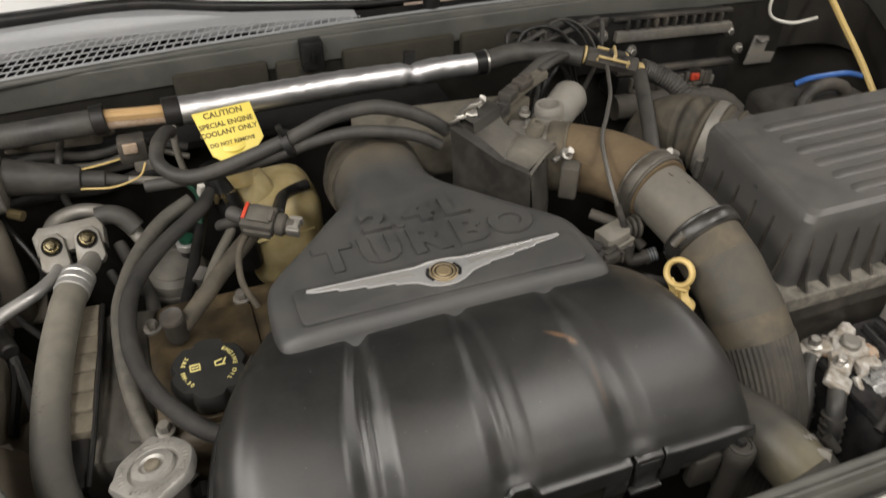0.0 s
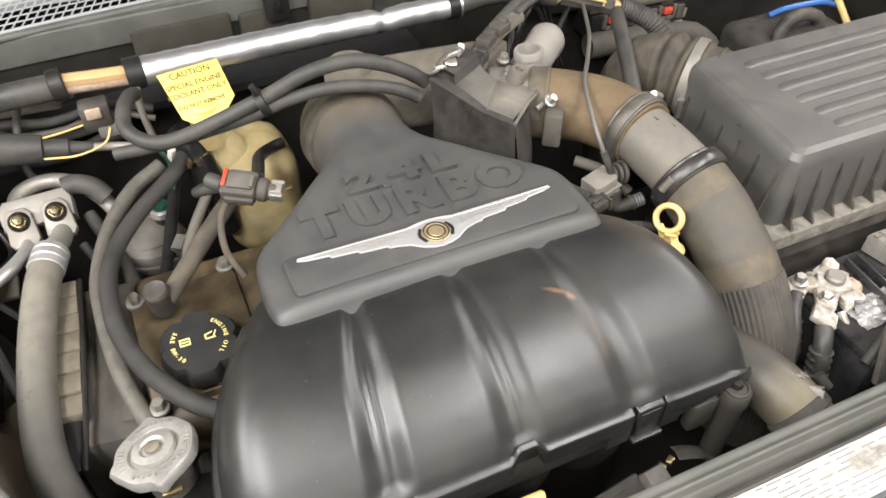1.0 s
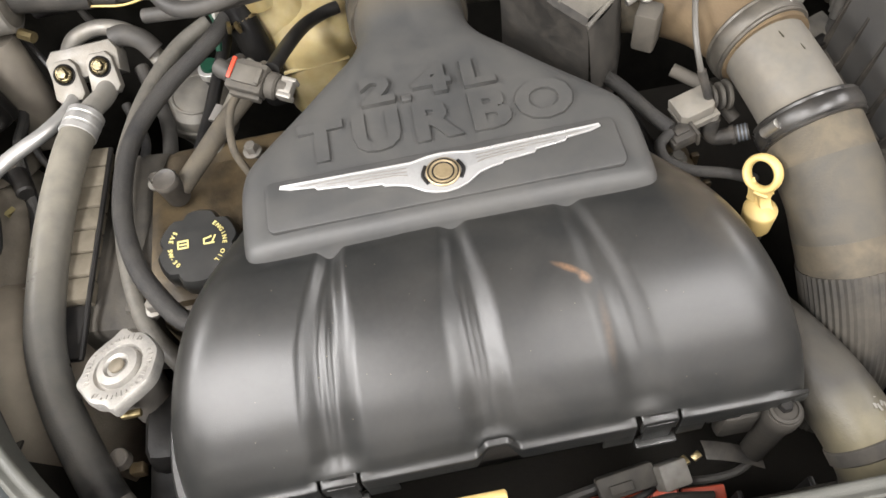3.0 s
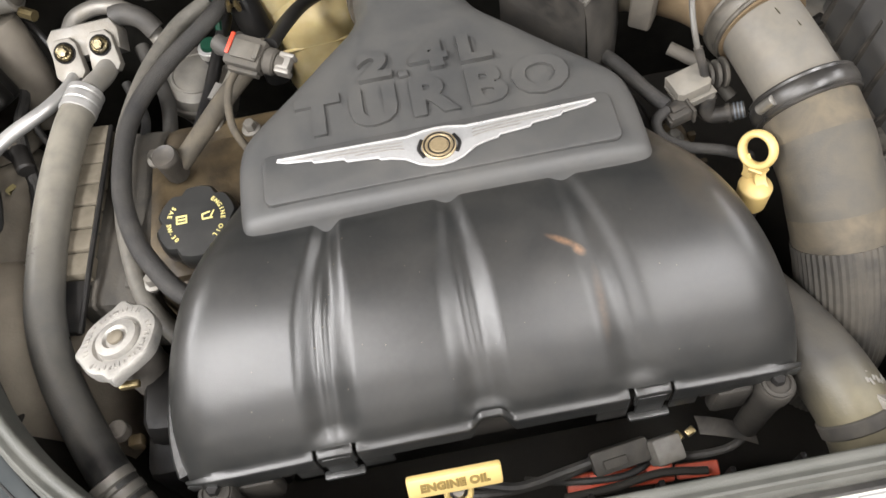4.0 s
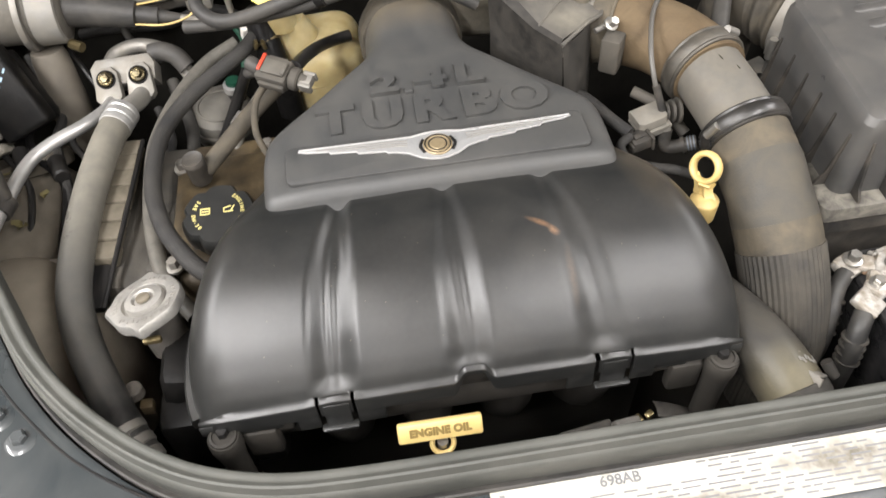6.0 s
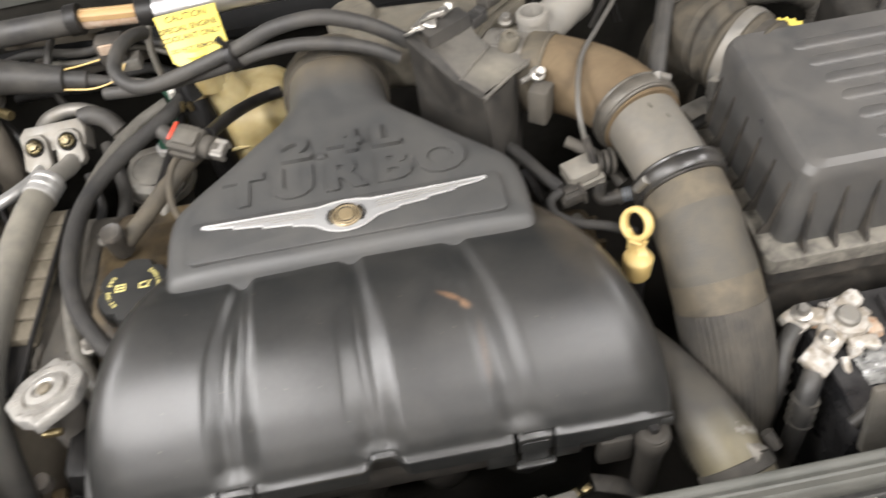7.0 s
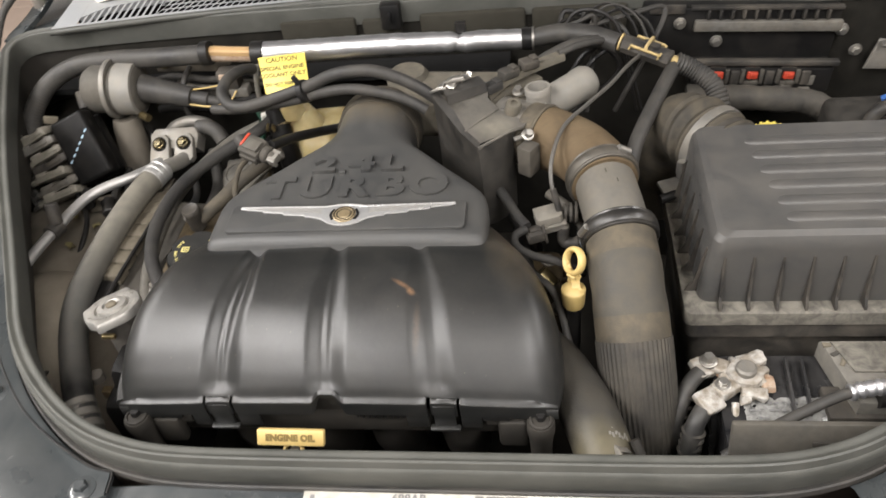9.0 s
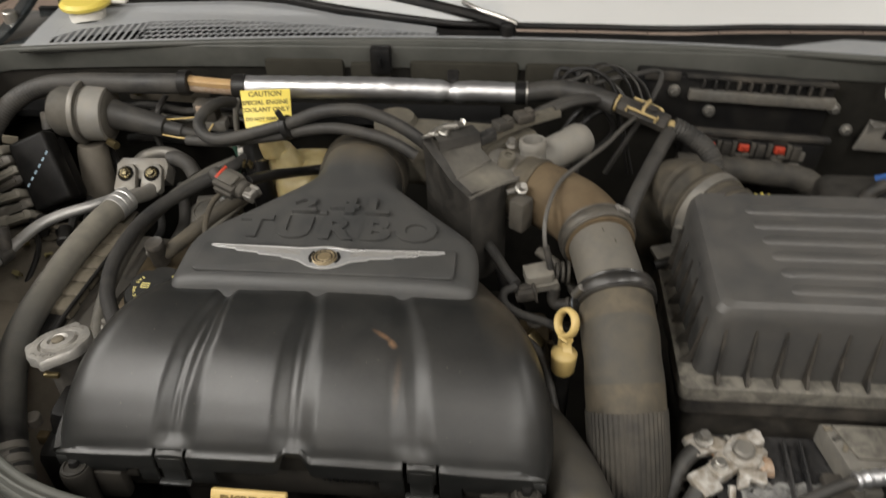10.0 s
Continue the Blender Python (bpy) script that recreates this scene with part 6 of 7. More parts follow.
for x, z in ((0.412, 0.87), (0.468, 0.842), (0.64, 0.86)):
    part("bolt", hex_bolt((x, 0.432, z), (0, -1, 0), 0.006, 0.01), STEEL, ecu)
fuses = thing("fuse_block", (0.53, 0.41, 0.76), "black fuse block with red fuses in a row", "fuse block")
part("base", box((0.535, 0.425, 0.795), (0.2, 0.05, 0.04), 0.004), BLACK, fuses)
part("rail", box((0.535, 0.405, 0.822), (0.21, 0.012, 0.008), 0.002), PLASTIC, fuses)
for x in (0.472, 0.521, 0.572):
    f = part("fuse", join(box((x, 0.402, 0.8035), (0.015, 0.014, 0.0105), 0.0015, rot=(-12, 4, 6)), box((x + 0.002, 0.3945, 0.8065), (0.008, 0.003, 0.004), 0.0006, rot=(-12, 0, 6))), RED, fuses, "red fuse")
    part("fuse_holder", join(box((x - 0.0135, 0.404, 0.802), (0.006, 0.016, 0.022), 0.001), box((x + 0.0135, 0.404, 0.802), (0.006, 0.016, 0.022), 0.001), box((x + 0.004, 0.3975, 0.7935), (0.011, 0.008, 0.006), 0.001)), PIPEBAND, f)
    part("fuse_base", box((x, 0.408, 0.8145), (0.022, 0.012, 0.004), 0.001), PLASTIC, f)
    part("relay", box((x + 0.0245, 0.404, 0.8), (0.013, 0.016, 0.022), 0.0018, rot=(0, 0, 5)), PLASTIC, f)
    part("print_bar", box((x, 0.3955, 0.7885), (0.013, 0.0006, 0.0025)), GREYPLUG, f)
    part("fuse_foot", box((x, 0.403, 0.789), (0.02, 0.014, 0.012), 0.002), PLASTIC, f)
part("clip", box((0.605, 0.403, 0.795), (0.012, 0.01, 0.016), 0.002), GREYPLUG, fuses)
for k in range(7):
    part("small_plug", box((0.455 + 0.024 * k, 0.397, 0.7795 - 0.002 * (k % 2)), (0.016, 0.014, 0.009), 0.0015, rot=(0, 0, 4 * (k % 3))), (GREYPLUG, PLASTIC, CONNGREY)[k % 3], fuses)
part("loom", sweep([(0.43, 0.39, 0.772), (0.5, 0.384, 0.775), (0.56, 0.382, 0.774), (0.612, 0.38, 0.768), (0.642, 0.367, 0.75), (0.632, 0.342, 0.732), (0.58, 0.335, 0.725)], lambda u, v: 0.0185 + 0.0006 * math.sin(v * 110) + 0.0004 * math.sin(v * 410), seg=18, steps=16), PIPEBAND, fuses, "brown dusty wrapped loom")
duct2 = thing("yellow_filler_cap", (0.49, 0.24, 0.8), "yellow reservoir cap behind the air box", "filler cap")
cap2 = part("cap", lathe([(0.021, 0), (0.0235, 0.004), (0.0235, 0.012), (0.02, 0.016), (0, 0.018)], (0.503, 0.22, 0.81), seg=28), TAGYELLOW, duct2)
for k in range(16):
    a = k * math.pi / 8
    part("grip_rib", rod((0.503 + 0.0235 * math.cos(a), 0.22 + 0.0235 * math.sin(a), 0.812), (0.503 + 0.021 * math.cos(a), 0.22 + 0.021 * math.sin(a), 0.826), 0.0018, seg=6), TAGYELLOW, cap2)
part("neck", rod((0.503, 0.22, 0.76), (0.503, 0.22, 0.807), 0.017, seg=24), BOTTLE, duct2)
relay = thing("relay_bracket", (0.7, 0.4, 0.8), "pale metal bracket with loose blue wires", "bracket")
part("bracket_plate", plate([(-0.026, -0.022), (0.026, -0.022), (0.031, -0.006), (0.008, -0.004), (0.013, 0.02), (-0.014, 0.023)], -0.002, 0.002, 0.0006, m=pose(0.707, 0.425, 0.808, 80, 4, 0)), CAST, relay, "notched steel plate")
part("plate_tab", box((0.702, 0.419, 0.829), (0.018, 0.012, 0.003), 0.0008, rot=(8, 0, 12)), STEEL, relay)
part("bolt", hex_bolt((0.665, 0.43, 0.815), (0, -1, 0), 0.006, 0.008), STEEL, relay)
part("white_loop", sweep([(0.709, 0.42, 0.925), (0.699, 0.42, 0.9), (0.7, 0.42, 0.876), (0.714, 0.418, 0.861), (0.746, 0.41, 0.854), (0.78, 0.4, 0.862)], 0.0024, seg=10), WHITE, relay)
part("blue_wire", sweep([(0.655, 0.284, 0.826), (0.672, 0.279, 0.834), (0.70, 0.276, 0.836), (0.74, 0.274, 0.834), (0.78, 0.275, 0.82)], 0.004, seg=8), BLUE, relay)
part("yellow_wire", sweep([(0.80, 0.42, 0.9), (0.79, 0.36, 0.87), (0.775, 0.29, 0.84), (0.77, 0.23, 0.8)], 0.005, seg=8), YELLOW, relay)
res = thing("brake_reservoir", (0.68, 0.26, 0.75), "black moulded reservoir with a looped handle behind the air box", "reservoir")
part("body", box((0.665, 0.25, 0.788), (0.16, 0.11, 0.07), 0.015, seg=3), SIDEGREY, res)
part("handle", sweep([(0.62, 0.23, 0.815), (0.635, 0.235, 0.842), (0.67, 0.24, 0.846), (0.70, 0.24, 0.835), (0.71, 0.24, 0.815)], 0.009, seg=12), PLASTIC, res)

for ob in list(ecu.children) + list(fuses.children):
    base = BASES[ob]
    ob.data.transform(Matrix.Translation(Vector((0.43, 0.43, 0.86)) - base) @ pose(0, 0, 0, 0, 3.2, 0) @ Matrix.Translation(base - Vector((0.43, 0.43, 0.86))))
    for sub_part in ob.children:
        sub_part.data.transform(Matrix.Translation(Vector((0.43, 0.43, 0.86)) - base) @ pose(0, 0, 0, 0, 3.2, 0) @ Matrix.Translation(base - Vector((0.43, 0.43, 0.86))))

# loops of thin wire over the connector
for k in range(5):
    x = 0.262 + 0.011 * k
    h = wires.uniform(0.012, 0.034)
    part("wire_loop", sweep([(x - 0.02, 0.372, 0.893), (x - 0.004, 0.378, 0.9 + h * 0.7), (x + 0.022, 0.376 + wires.uniform(-0.01, 0.014), 0.9 + h), (x + 0.05, 0.366, 0.9 + h * 0.5), (x + 0.066, 0.352, 0.885)], wires.uniform(0.0015, 0.003), seg=8), (BLACK, RUBBER)[k % 2], loose)

# firewall pads above the harness
for x0, x1, z0, z1 in ((-0.19, -0.07, 0.86, 0.897), (-0.06, 0.0, 0.86, 0.893), (0.03, 0.19, 0.86, 0.896), (0.2, 0.34, 0.86, 0.895)):
    whole("firewall_pad", box(((x0 + x1) / 2, 0.459, (z0 + z1) / 2 - 0.01), (x1 - x0, 0.014, z1 - z0 + 0.02), 0.005), PADDING, "olive dusty moulded sound pad on the firewall", "sound pad", "", "firewall sound pads")
whole("firewall_clip", join(box((-0.012, 0.452, 0.9), (0.03, 0.02, 0.04), 0.003), box((-0.012, 0.44, 0.902), (0.004, 0.006, 0.014), 0.001)), BLACK, "black cable clip on the firewall", "clip")

# throttle body group between neck and pipe
thr = thing("throttle_body", (0.15, 0.2, 0.75), "dusty cast throttle body with a black shroud", "throttle body")


def housing(rails):
    """Quads between neighbouring rails of equal length."""
    bm = loft(rails)
    bmesh.ops.remove_doubles(bm, verts=bm.verts, dist=1e-5)
    return bm


LEFT_EDGE = [(0.086, 0.190, 0.9255), (0.0785, 0.181, 0.925), (0.098, 0.155, 0.9145), (0.117, 0.129, 0.9045), (0.1385, 0.1025, 0.9005)]
FOLDS = [(0.097, 0.192, 0.927), (0.0885, 0.183, 0.9275), (0.1085, 0.1565, 0.9175), (0.1235, 0.1315, 0.9065), (0.142, 0.1095, 0.9025)]
RIGHT_EDGE = [(0.146, 0.212, 0.919), (0.147, 0.206, 0.919), (0.1475, 0.191, 0.9125), (0.161, 0.178, 0.9035), (0.173, 0.135, 0.9)]
top = housing([FOLDS, RIGHT_EDGE])
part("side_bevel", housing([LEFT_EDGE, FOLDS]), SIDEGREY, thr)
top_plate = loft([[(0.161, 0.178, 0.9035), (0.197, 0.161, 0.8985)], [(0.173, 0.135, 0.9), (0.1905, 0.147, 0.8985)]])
part("box_top", join(top, top_plate), BOXTOP, thr, "grey folded box top, dust and light both in its colour", angle=12)
part("fold_rib", sweep([(0.1225, 0.1305, 0.9062), (0.14, 0.153, 0.9056), (0.1605, 0.1785, 0.9038)], 0.0013, seg=8), BOXTOP, thr)
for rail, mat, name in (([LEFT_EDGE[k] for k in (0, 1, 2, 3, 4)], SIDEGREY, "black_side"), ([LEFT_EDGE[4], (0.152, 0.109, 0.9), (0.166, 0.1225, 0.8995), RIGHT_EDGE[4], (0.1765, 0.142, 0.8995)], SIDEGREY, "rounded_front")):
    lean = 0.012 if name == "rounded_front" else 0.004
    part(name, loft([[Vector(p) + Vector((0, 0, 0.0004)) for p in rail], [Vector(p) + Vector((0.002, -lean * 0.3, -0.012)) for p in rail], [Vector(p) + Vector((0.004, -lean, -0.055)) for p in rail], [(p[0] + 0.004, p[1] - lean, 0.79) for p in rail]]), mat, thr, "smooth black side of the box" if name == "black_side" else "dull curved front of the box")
part("plate_rim", sweep([(0.139, 0.1025, 0.9), (0.173, 0.1345, 0.8995), (0.1905, 0.1465, 0.898), (0.197, 0.161, 0.898), (0.163, 0.179, 0.903)], 0.0022, seg=8, smooth=False), BOXTOP, thr)
part("crown", housing([[(0.101, 0.164, 0.922), (0.147, 0.198, 0.917)], [(0.1, 0.1665, 0.9335), (0.1455, 0.2, 0.9285)], [(0.092, 0.181, 0.9355), (0.136, 0.212, 0.932)], [(0.09, 0.186, 0.915), (0.134, 0.216, 0.915)]]), RUBBER, thr, "darker raised block on the box", angle=20)
for k, (x, y, z, a, b) in enumerate(((0.088, 0.181, 0.934, 0.018, 20), (0.098, 0.189, 0.938, 0.02, 35), (0.11, 0.193, 0.94, 0.022, 12), (0.122, 0.198, 0.9385, 0.016, 40), (0.104, 0.183, 0.936, 0.014, -20))):
    part("foil_scrap", crust(box((x, y, z), (a, 0.007, 0.0035), 0.0008, rot=(10 * k - 20, -8, b)), 0.0042, 9 + k), STEEL, thr, "crumpled scrap of foil")
part("lever", box((0.197, 0.118, 0.872), (0.02, 0.022, 0.04), 0.003, rot=(0, 0, -35)), PIPEBAND, thr)
part("lever_bolt", hex_bolt((0.196, 0.13, 0.897), (0.3, -0.5, 0.8), 0.005, 0.01), STEEL, thr)
part("link_rod", rod((0.18, 0.128, 0.893), (0.203, 0.136, 0.897), 0.003, seg=8), STEEL, thr)
part("small_boss", lathe([(0.010, -0.02), (0.010, 0), (0.008, 0.003), (0.0045, 0.003), (0.0045, 0), (0, 0)], (0.18, 0.172, 0.914), (0.2, -0.2, 1), 18), DUSTCAST, thr)
part("bore", rod((0.16, 0.2, 0.862), (0.205, 0.174, 0.866), 0.04, seg=32, bevel=0.003), CAST, thr)
part("rear_casting", join(box((0.1, 0.27, 0.855), (0.2, 0.09, 0.06), 0.016, rot=(0, 0, -6), seg=3), lathe([(0.03, 0), (0.03, 0.025), (0.024, 0.034), (0, 0.036)], (0.03, 0.3, 0.858), seg=24)), DUSTCAST, thr, "dusty cast manifold")
part("ridge", sweep([(0.143, 0.208, 0.904), (0.165, 0.232, 0.911), (0.2, 0.258, 0.914), (0.24, 0.284, 0.914)], 1, shape=[(-0.0085, -0.005), (-0.0085, 0.001), (-0.006, 0.0035), (0.0, 0.0025), (0.006, 0.0042), (0.0085, 0.001), (0.0085, -0.005)], up=(0, 0, 1)), DUSTCAST, thr, "dusty flat wiring trough")
for k, (x, y, z, a) in enumerate(((0.152, 0.212, 0.915, 42), (0.172, 0.2345, 0.9205, 40), (0.198, 0.252, 0.9225, 30))):
    part("trough_plug", join(box((x, y, z), (0.024, 0.017, 0.011), 0.002, rot=(6 * k - 6, 4, a)), box((x + 0.006, y + 0.004, z + 0.006), (0.009, 0.012, 0.004), 0.001, rot=(0, 4, a))), (RUBBER, PIPEBAND, PLASTIC)[k], thr)
part("thin_tail", sweep([(0.236, 0.282, 0.917), (0.262, 0.297, 0.919), (0.288, 0.318, 0.912), (0.3, 0.332, 0.905)], 0.005, seg=10), RUBBER, thr)
part("cable_bracket", plate([(0.135, 0.205), (0.15, 0.195), (0.178, 0.232), (0.215, 0.262), (0.2, 0.28), (0.16, 0.255)], 0.84, 0.897, 0.004), DUSTCAST, thr, "dusty bracket under a taped loom")
valve2 = thing("bypass_valve", (0.25, 0.24, 0.83), "cast grey bypass valve with a round end", "valve")
part("barrel", lathe([(0.019, 0), (0.0215, 0.004), (0.0215, 0.06), (0.0225, 0.062), (0.0225, 0.075), (0.019, 0.082), (0, 0.084)], (0.213, 0.212, 0.881), (0.72, 0.62, 0.06), 32), PALECAST, valve2)
part("socket", lathe([(0.0155, -0.01), (0.0155, 0.03), (0.0168, 0.031), (0.0168, 0.038), (0.0155, 0.04), (0.0122, 0.04), (0.0112, 0.034), (0.0112, 0.015), (0, 0.015)], (0.211, 0.199, 0.879), (-0.06, 0.08, 1), 28), PALECAST, valve2)
part("flange", box((0.19, 0.196, 0.884), (0.03, 0.034, 0.03), 0.005, rot=(0, 0, 30)), DUSTCAST, valve2)
for p in ((0.178, 0.19, 0.901), (0.184, 0.214, 0.904), (0.216, 0.186, 0.894)):
    part("bolt", hex_bolt(p, (0, -0.2, 1), 0.005, 0.009), STEEL, valve2)

# hoses arched over the neck
arch = thing("arched_hose_pair", (0, 0.2, 0.88), "two dusty black hoses arching over the cover neck", "hose")
part("hose", sweep([(0.082, 0.196, 0.912), (0.06, 0.198, 0.929), (0.034, 0.2, 0.943), (0.0, 0.202, 0.953), (-0.043, 0.205, 0.948), (-0.08, 0.21, 0.931), (-0.13, 0.215, 0.912), (-0.178, 0.222, 0.896), (-0.205, 0.232, 0.893), (-0.222, 0.254, 0.898), (-0.221, 0.28, 0.903), (-0.212, 0.31, 0.9), (-0.205, 0.34, 0.885)], 0.0077, seg=16), RUBBER, arch)
part("hose", sweep([(0.07, 0.186, 0.902), (0.045, 0.19, 0.916), (0.015, 0.194, 0.925), (-0.025, 0.198, 0.93), (-0.065, 0.206, 0.922), (-0.098, 0.213, 0.91), (-0.14, 0.222, 0.898), (-0.19, 0.236, 0.884), (-0.24, 0.25, 0.876)], 0.0068, seg=16), RUBBER, arch)
part("tie", join(lathe([(0.0135, -0.004), (0.0148, -0.004), (0.0148, 0.004), (0.0135, 0.004)], (-0.09, 0.211, 0.922), (0.92, -0.1, 0.38), 20), box((-0.096, 0.208, 0.939), (0.006, 0.006, 0.016), 0.001, rot=(0, -25, 0))), BLACK, arch, "black cable tie")

# coolant bottle with its tag
bottle = thing("coolant_bottle", (-0.12, 0.24, 0.75), "yellowed translucent coolant bottle with a yellow caution tag", "coolant bottle")
part("tank", box((-0.099, 0.302, 0.748), (0.094, 0.105, 0.14), 0.03, rot=(0, 0, 4), seg=5), BOTTLE, bottle)
part("seam", sweep([(-0.155, 0.2478, 0.772), (-0.11, 0.2505, 0.772), (-0.066, 0.2535, 0.772)], 0.0022, seg=8), BOTTLE, bottle)
part("shoulder", lathe([(0.031, -0.03), (0.028, -0.012), (0.0225, 0.008), (0.0178, 0.022)], (-0.13, 0.294, 0.82), (-0.2, -0.05, 1), 28), BOTTLE, bottle)
part("neck", lathe([(0.0185, 0.0), (0.017, 0.012), (0.0165, 0.03), (0.0185, 0.034), (0.0185, 0.04), (0.016, 0.045)], (-0.1415, 0.287, 0.838), (-0.02, 0.02, 1), 28), BOTTLE, bottle)
part("cap", lathe([(0.0195, 0), (0.0205, 0.002), (0.0205, 0.012), (0.017, 0.016), (0, 0.017)], (-0.1425, 0.2885, 0.876), (-0.02, 0.05, 1), 28), TAGYELLOW, bottle, "yellow cap under the tag")
TM = pose(-0.1425, 0.288, 0.8985, 40, 0, 8)
house = [(-0.033, 0.032), (0.033, 0.032), (0.035, -0.012), (0.022, -0.024), (0.004, -0.034), (-0.012, -0.033), (-0.026, -0.02)]
tag = part("caution_tag", plate(house, 0.0, 0.0022, 0.0006, m=TM), TAGYELLOW, bottle, "bright yellow plastic caution tag")
for text, size, y in (("CAUTION", 0.0098, 0.0255), ("SPECIAL ENGINE", 0.0082, 0.0135), ("COOLANT ONLY", 0.0082, 0.0035), ("DO NOT REMOVE", 0.0062, -0.0095)):
    part("printed_line", words(text, size, TM @ pose(0, y, 0.0025), 0.0003, 1.0, 0.0002), TAGINK, tag, smooth=False)

# ---- left side ----
ac = thing("refrigerant_fitting", (-0.336, 0.27, 0.76), "cast aluminium refrigerant line block with two bolts", "pipe fitting")
AM = pose(-0.336, 0.281, 0.796, 38, 0, 3)


def lug(x):
    bm = plate([(x - 0.0155, -0.022), (x - 0.011, -0.028), (x + 0.011, -0.028), (x + 0.0155, -0.022), (x + 0.0135, 0.008), (x + 0.008, 0.015), (x - 0.008, 0.015), (x - 0.0135, 0.008)], 0.0, 0.012, 0.003)
    bm.transform(AM)
    return bm


back = plate([(-0.036, -0.006), (0.036, -0.006), (0.038, 0.016), (0.032, 0.028), (-0.03, 0.028), (-0.038, 0.018)], -0.024, 0.004, 0.005)
back.transform(AM)
part("rear_block", back, CAST, ac)
for x in (-0.0185, 0.0185):
    lg = part("lug", lug(x), CAST, ac)
    p = AM @ Vector((x, 0.0, 0.0118))
    n = AM.to_3x3() @ Vector((0, 0, 1))
    # Black dished ring paints the shade of the recess round each bolt.
    part("dark_washer", lathe([(0.0112, 0), (0.011, 0.0012), (0.0098, 0.0016), (0.0068, 0.0004), (0, 0.0005)], p, n, 24), SLICK, lg)
    part("bolt", join(lathe([(0.0088, 0.0), (0.0088, 0.0035), (0.0078, 0.0046), (0.006, 0.005)], p, n, 24), lathe([(0.0062, 0.004), (0.006, 0.0075), (0.0048, 0.009), (0, 0.0094)], p, n, 6)), BOLTDARK, lg, "tarnished bolt head")
part("loop_pipe", sweep([(-0.362, 0.318, 0.79), (-0.352, 0.335, 0.796), (-0.325, 0.34, 0.8), (-0.296, 0.33, 0.797), (-0.275, 0.31, 0.788), (-0.262, 0.29, 0.776)], 0.0088, seg=14), CAST, ac)
part("stub", sweep([(-0.306, 0.312, 0.806), (-0.292, 0.312, 0.807), (-0.276, 0.306, 0.802), (-0.266, 0.298, 0.79)], 0.0112, seg=14), RUBBER, ac)
alu = thing("aluminium_line", (-0.42, 0.12, 0.76), "bare bent aluminium refrigerant line", "pipe")
ALUP = [(-0.352, 0.262, 0.785), (-0.356, 0.238, 0.79), (-0.372, 0.208, 0.797), (-0.405, 0.178, 0.80), (-0.425, 0.15, 0.8), (-0.438, 0.094, 0.8), (-0.446, 0.045, 0.8), (-0.449, 0.012, 0.8)]
part("tube", sweep(ALUP, 0.0072, seg=16, steps=10), ALU, alu)
part("rubber_end", rod((-0.449, 0.014, 0.8), (-0.456, -0.03, 0.785), 0.0105, seg=16), RUBBER, alu)
part("clip", join(rod((-0.436, 0.1, 0.80), (-0.441, 0.082, 0.80), 0.0115, seg=16), rod((-0.436, 0.096, 0.806), (-0.438, 0.108, 0.832), 0.009, seg=14, bevel=0.001)), PLASTIC, alu)
hose = thing("refrigerant_hose", (-0.34, 0, 0.72), "thick dusty grey refrigerant hose with crimped ends", "hose")
BIG = [(-0.331, 0.196, 0.806), (-0.340, 0.16, 0.806), (-0.350, 0.098, 0.802), (-0.356, 0.03, 0.795), (-0.354, -0.03, 0.79), (-0.340, -0.082, 0.784), (-0.316, -0.135, 0.778), (-0.298, -0.17, 0.77), (-0.285, -0.192, 0.76)]
part("hose_body", sweep(BIG, 0.0165, seg=24, steps=10), THICKHOSE, hose, "hose dusty above and darker below")
part("top_tube", sweep([(-0.317, 0.262, 0.786), (-0.319, 0.244, 0.792), (-0.325, 0.22, 0.802), (-0.331, 0.196, 0.806)], 0.0108, seg=18), PALECAST, hose)
part("crimp", lathe([(0.0165, 0), (0.0178, 0.001), (0.0178, 0.007), (0.0168, 0.008), (0.0168, 0.010), (0.0178, 0.011), (0.0178, 0.017), (0.0168, 0.018), (0.0168, 0.02), (0.0178, 0.021), (0.0178, 0.026), (0.016, 0.028), (0.012, 0.031)], (-0.3345, 0.185, 0.806), (0.3, 0.95, 0.02), 28), ALU, hose, "silver crimp sleeve")
part("crimp", lathe([(0.0165, -0.012), (0.0195, -0.011), (0.0195, -0.004), (0.0172, -0.002), (0.0172, 0.001), (0.0195, 0.003), (0.0195, 0.010), (0.0172, 0.012), (0.0172, 0.015), (0.0195, 0.017), (0.0195, 0.025), (0.016, 0.027)], (-0.296, -0.178, 0.767), (0.5, -0.8, -0.38), 28), CAST, hose, "dull grey crimp sleeve")
braid = thing("braided_hose_pair", (-0.26, 0.1, 0.78), "black and grey fuel hoses curving past the oil cap", "hose")
part("hose", sweep([(-0.168, 0.285, 0.838), (-0.182, 0.262, 0.835), (-0.205, 0.24, 0.83), (-0.236, 0.212, 0.825), (-0.264, 0.172, 0.822), (-0.278, 0.13, 0.82), (-0.279, 0.07, 0.82), (-0.266, 0.018, 0.82), (-0.248, -0.016, 0.818), (-0.225, -0.044, 0.814), (-0.19, -0.06, 0.802)], 0.0086, seg=20, steps=10), BRAID, braid)
part("hose", sweep([(-0.2, 0.298, 0.815), (-0.237, 0.278, 0.806), (-0.268, 0.232, 0.80), (-0.286, 0.18, 0.797), (-0.292, 0.134, 0.795), (-0.288, 0.05, 0.79), (-0.272, -0.02, 0.782), (-0.245, -0.06, 0.77)], 0.0084, seg=20, steps=10), GREYHOSE, braid, "grey dusty hose")
part("end_collar", rod((-0.168, 0.285, 0.838), (-0.16, 0.297, 0.842), 0.0108, seg=16), WHITE, braid)
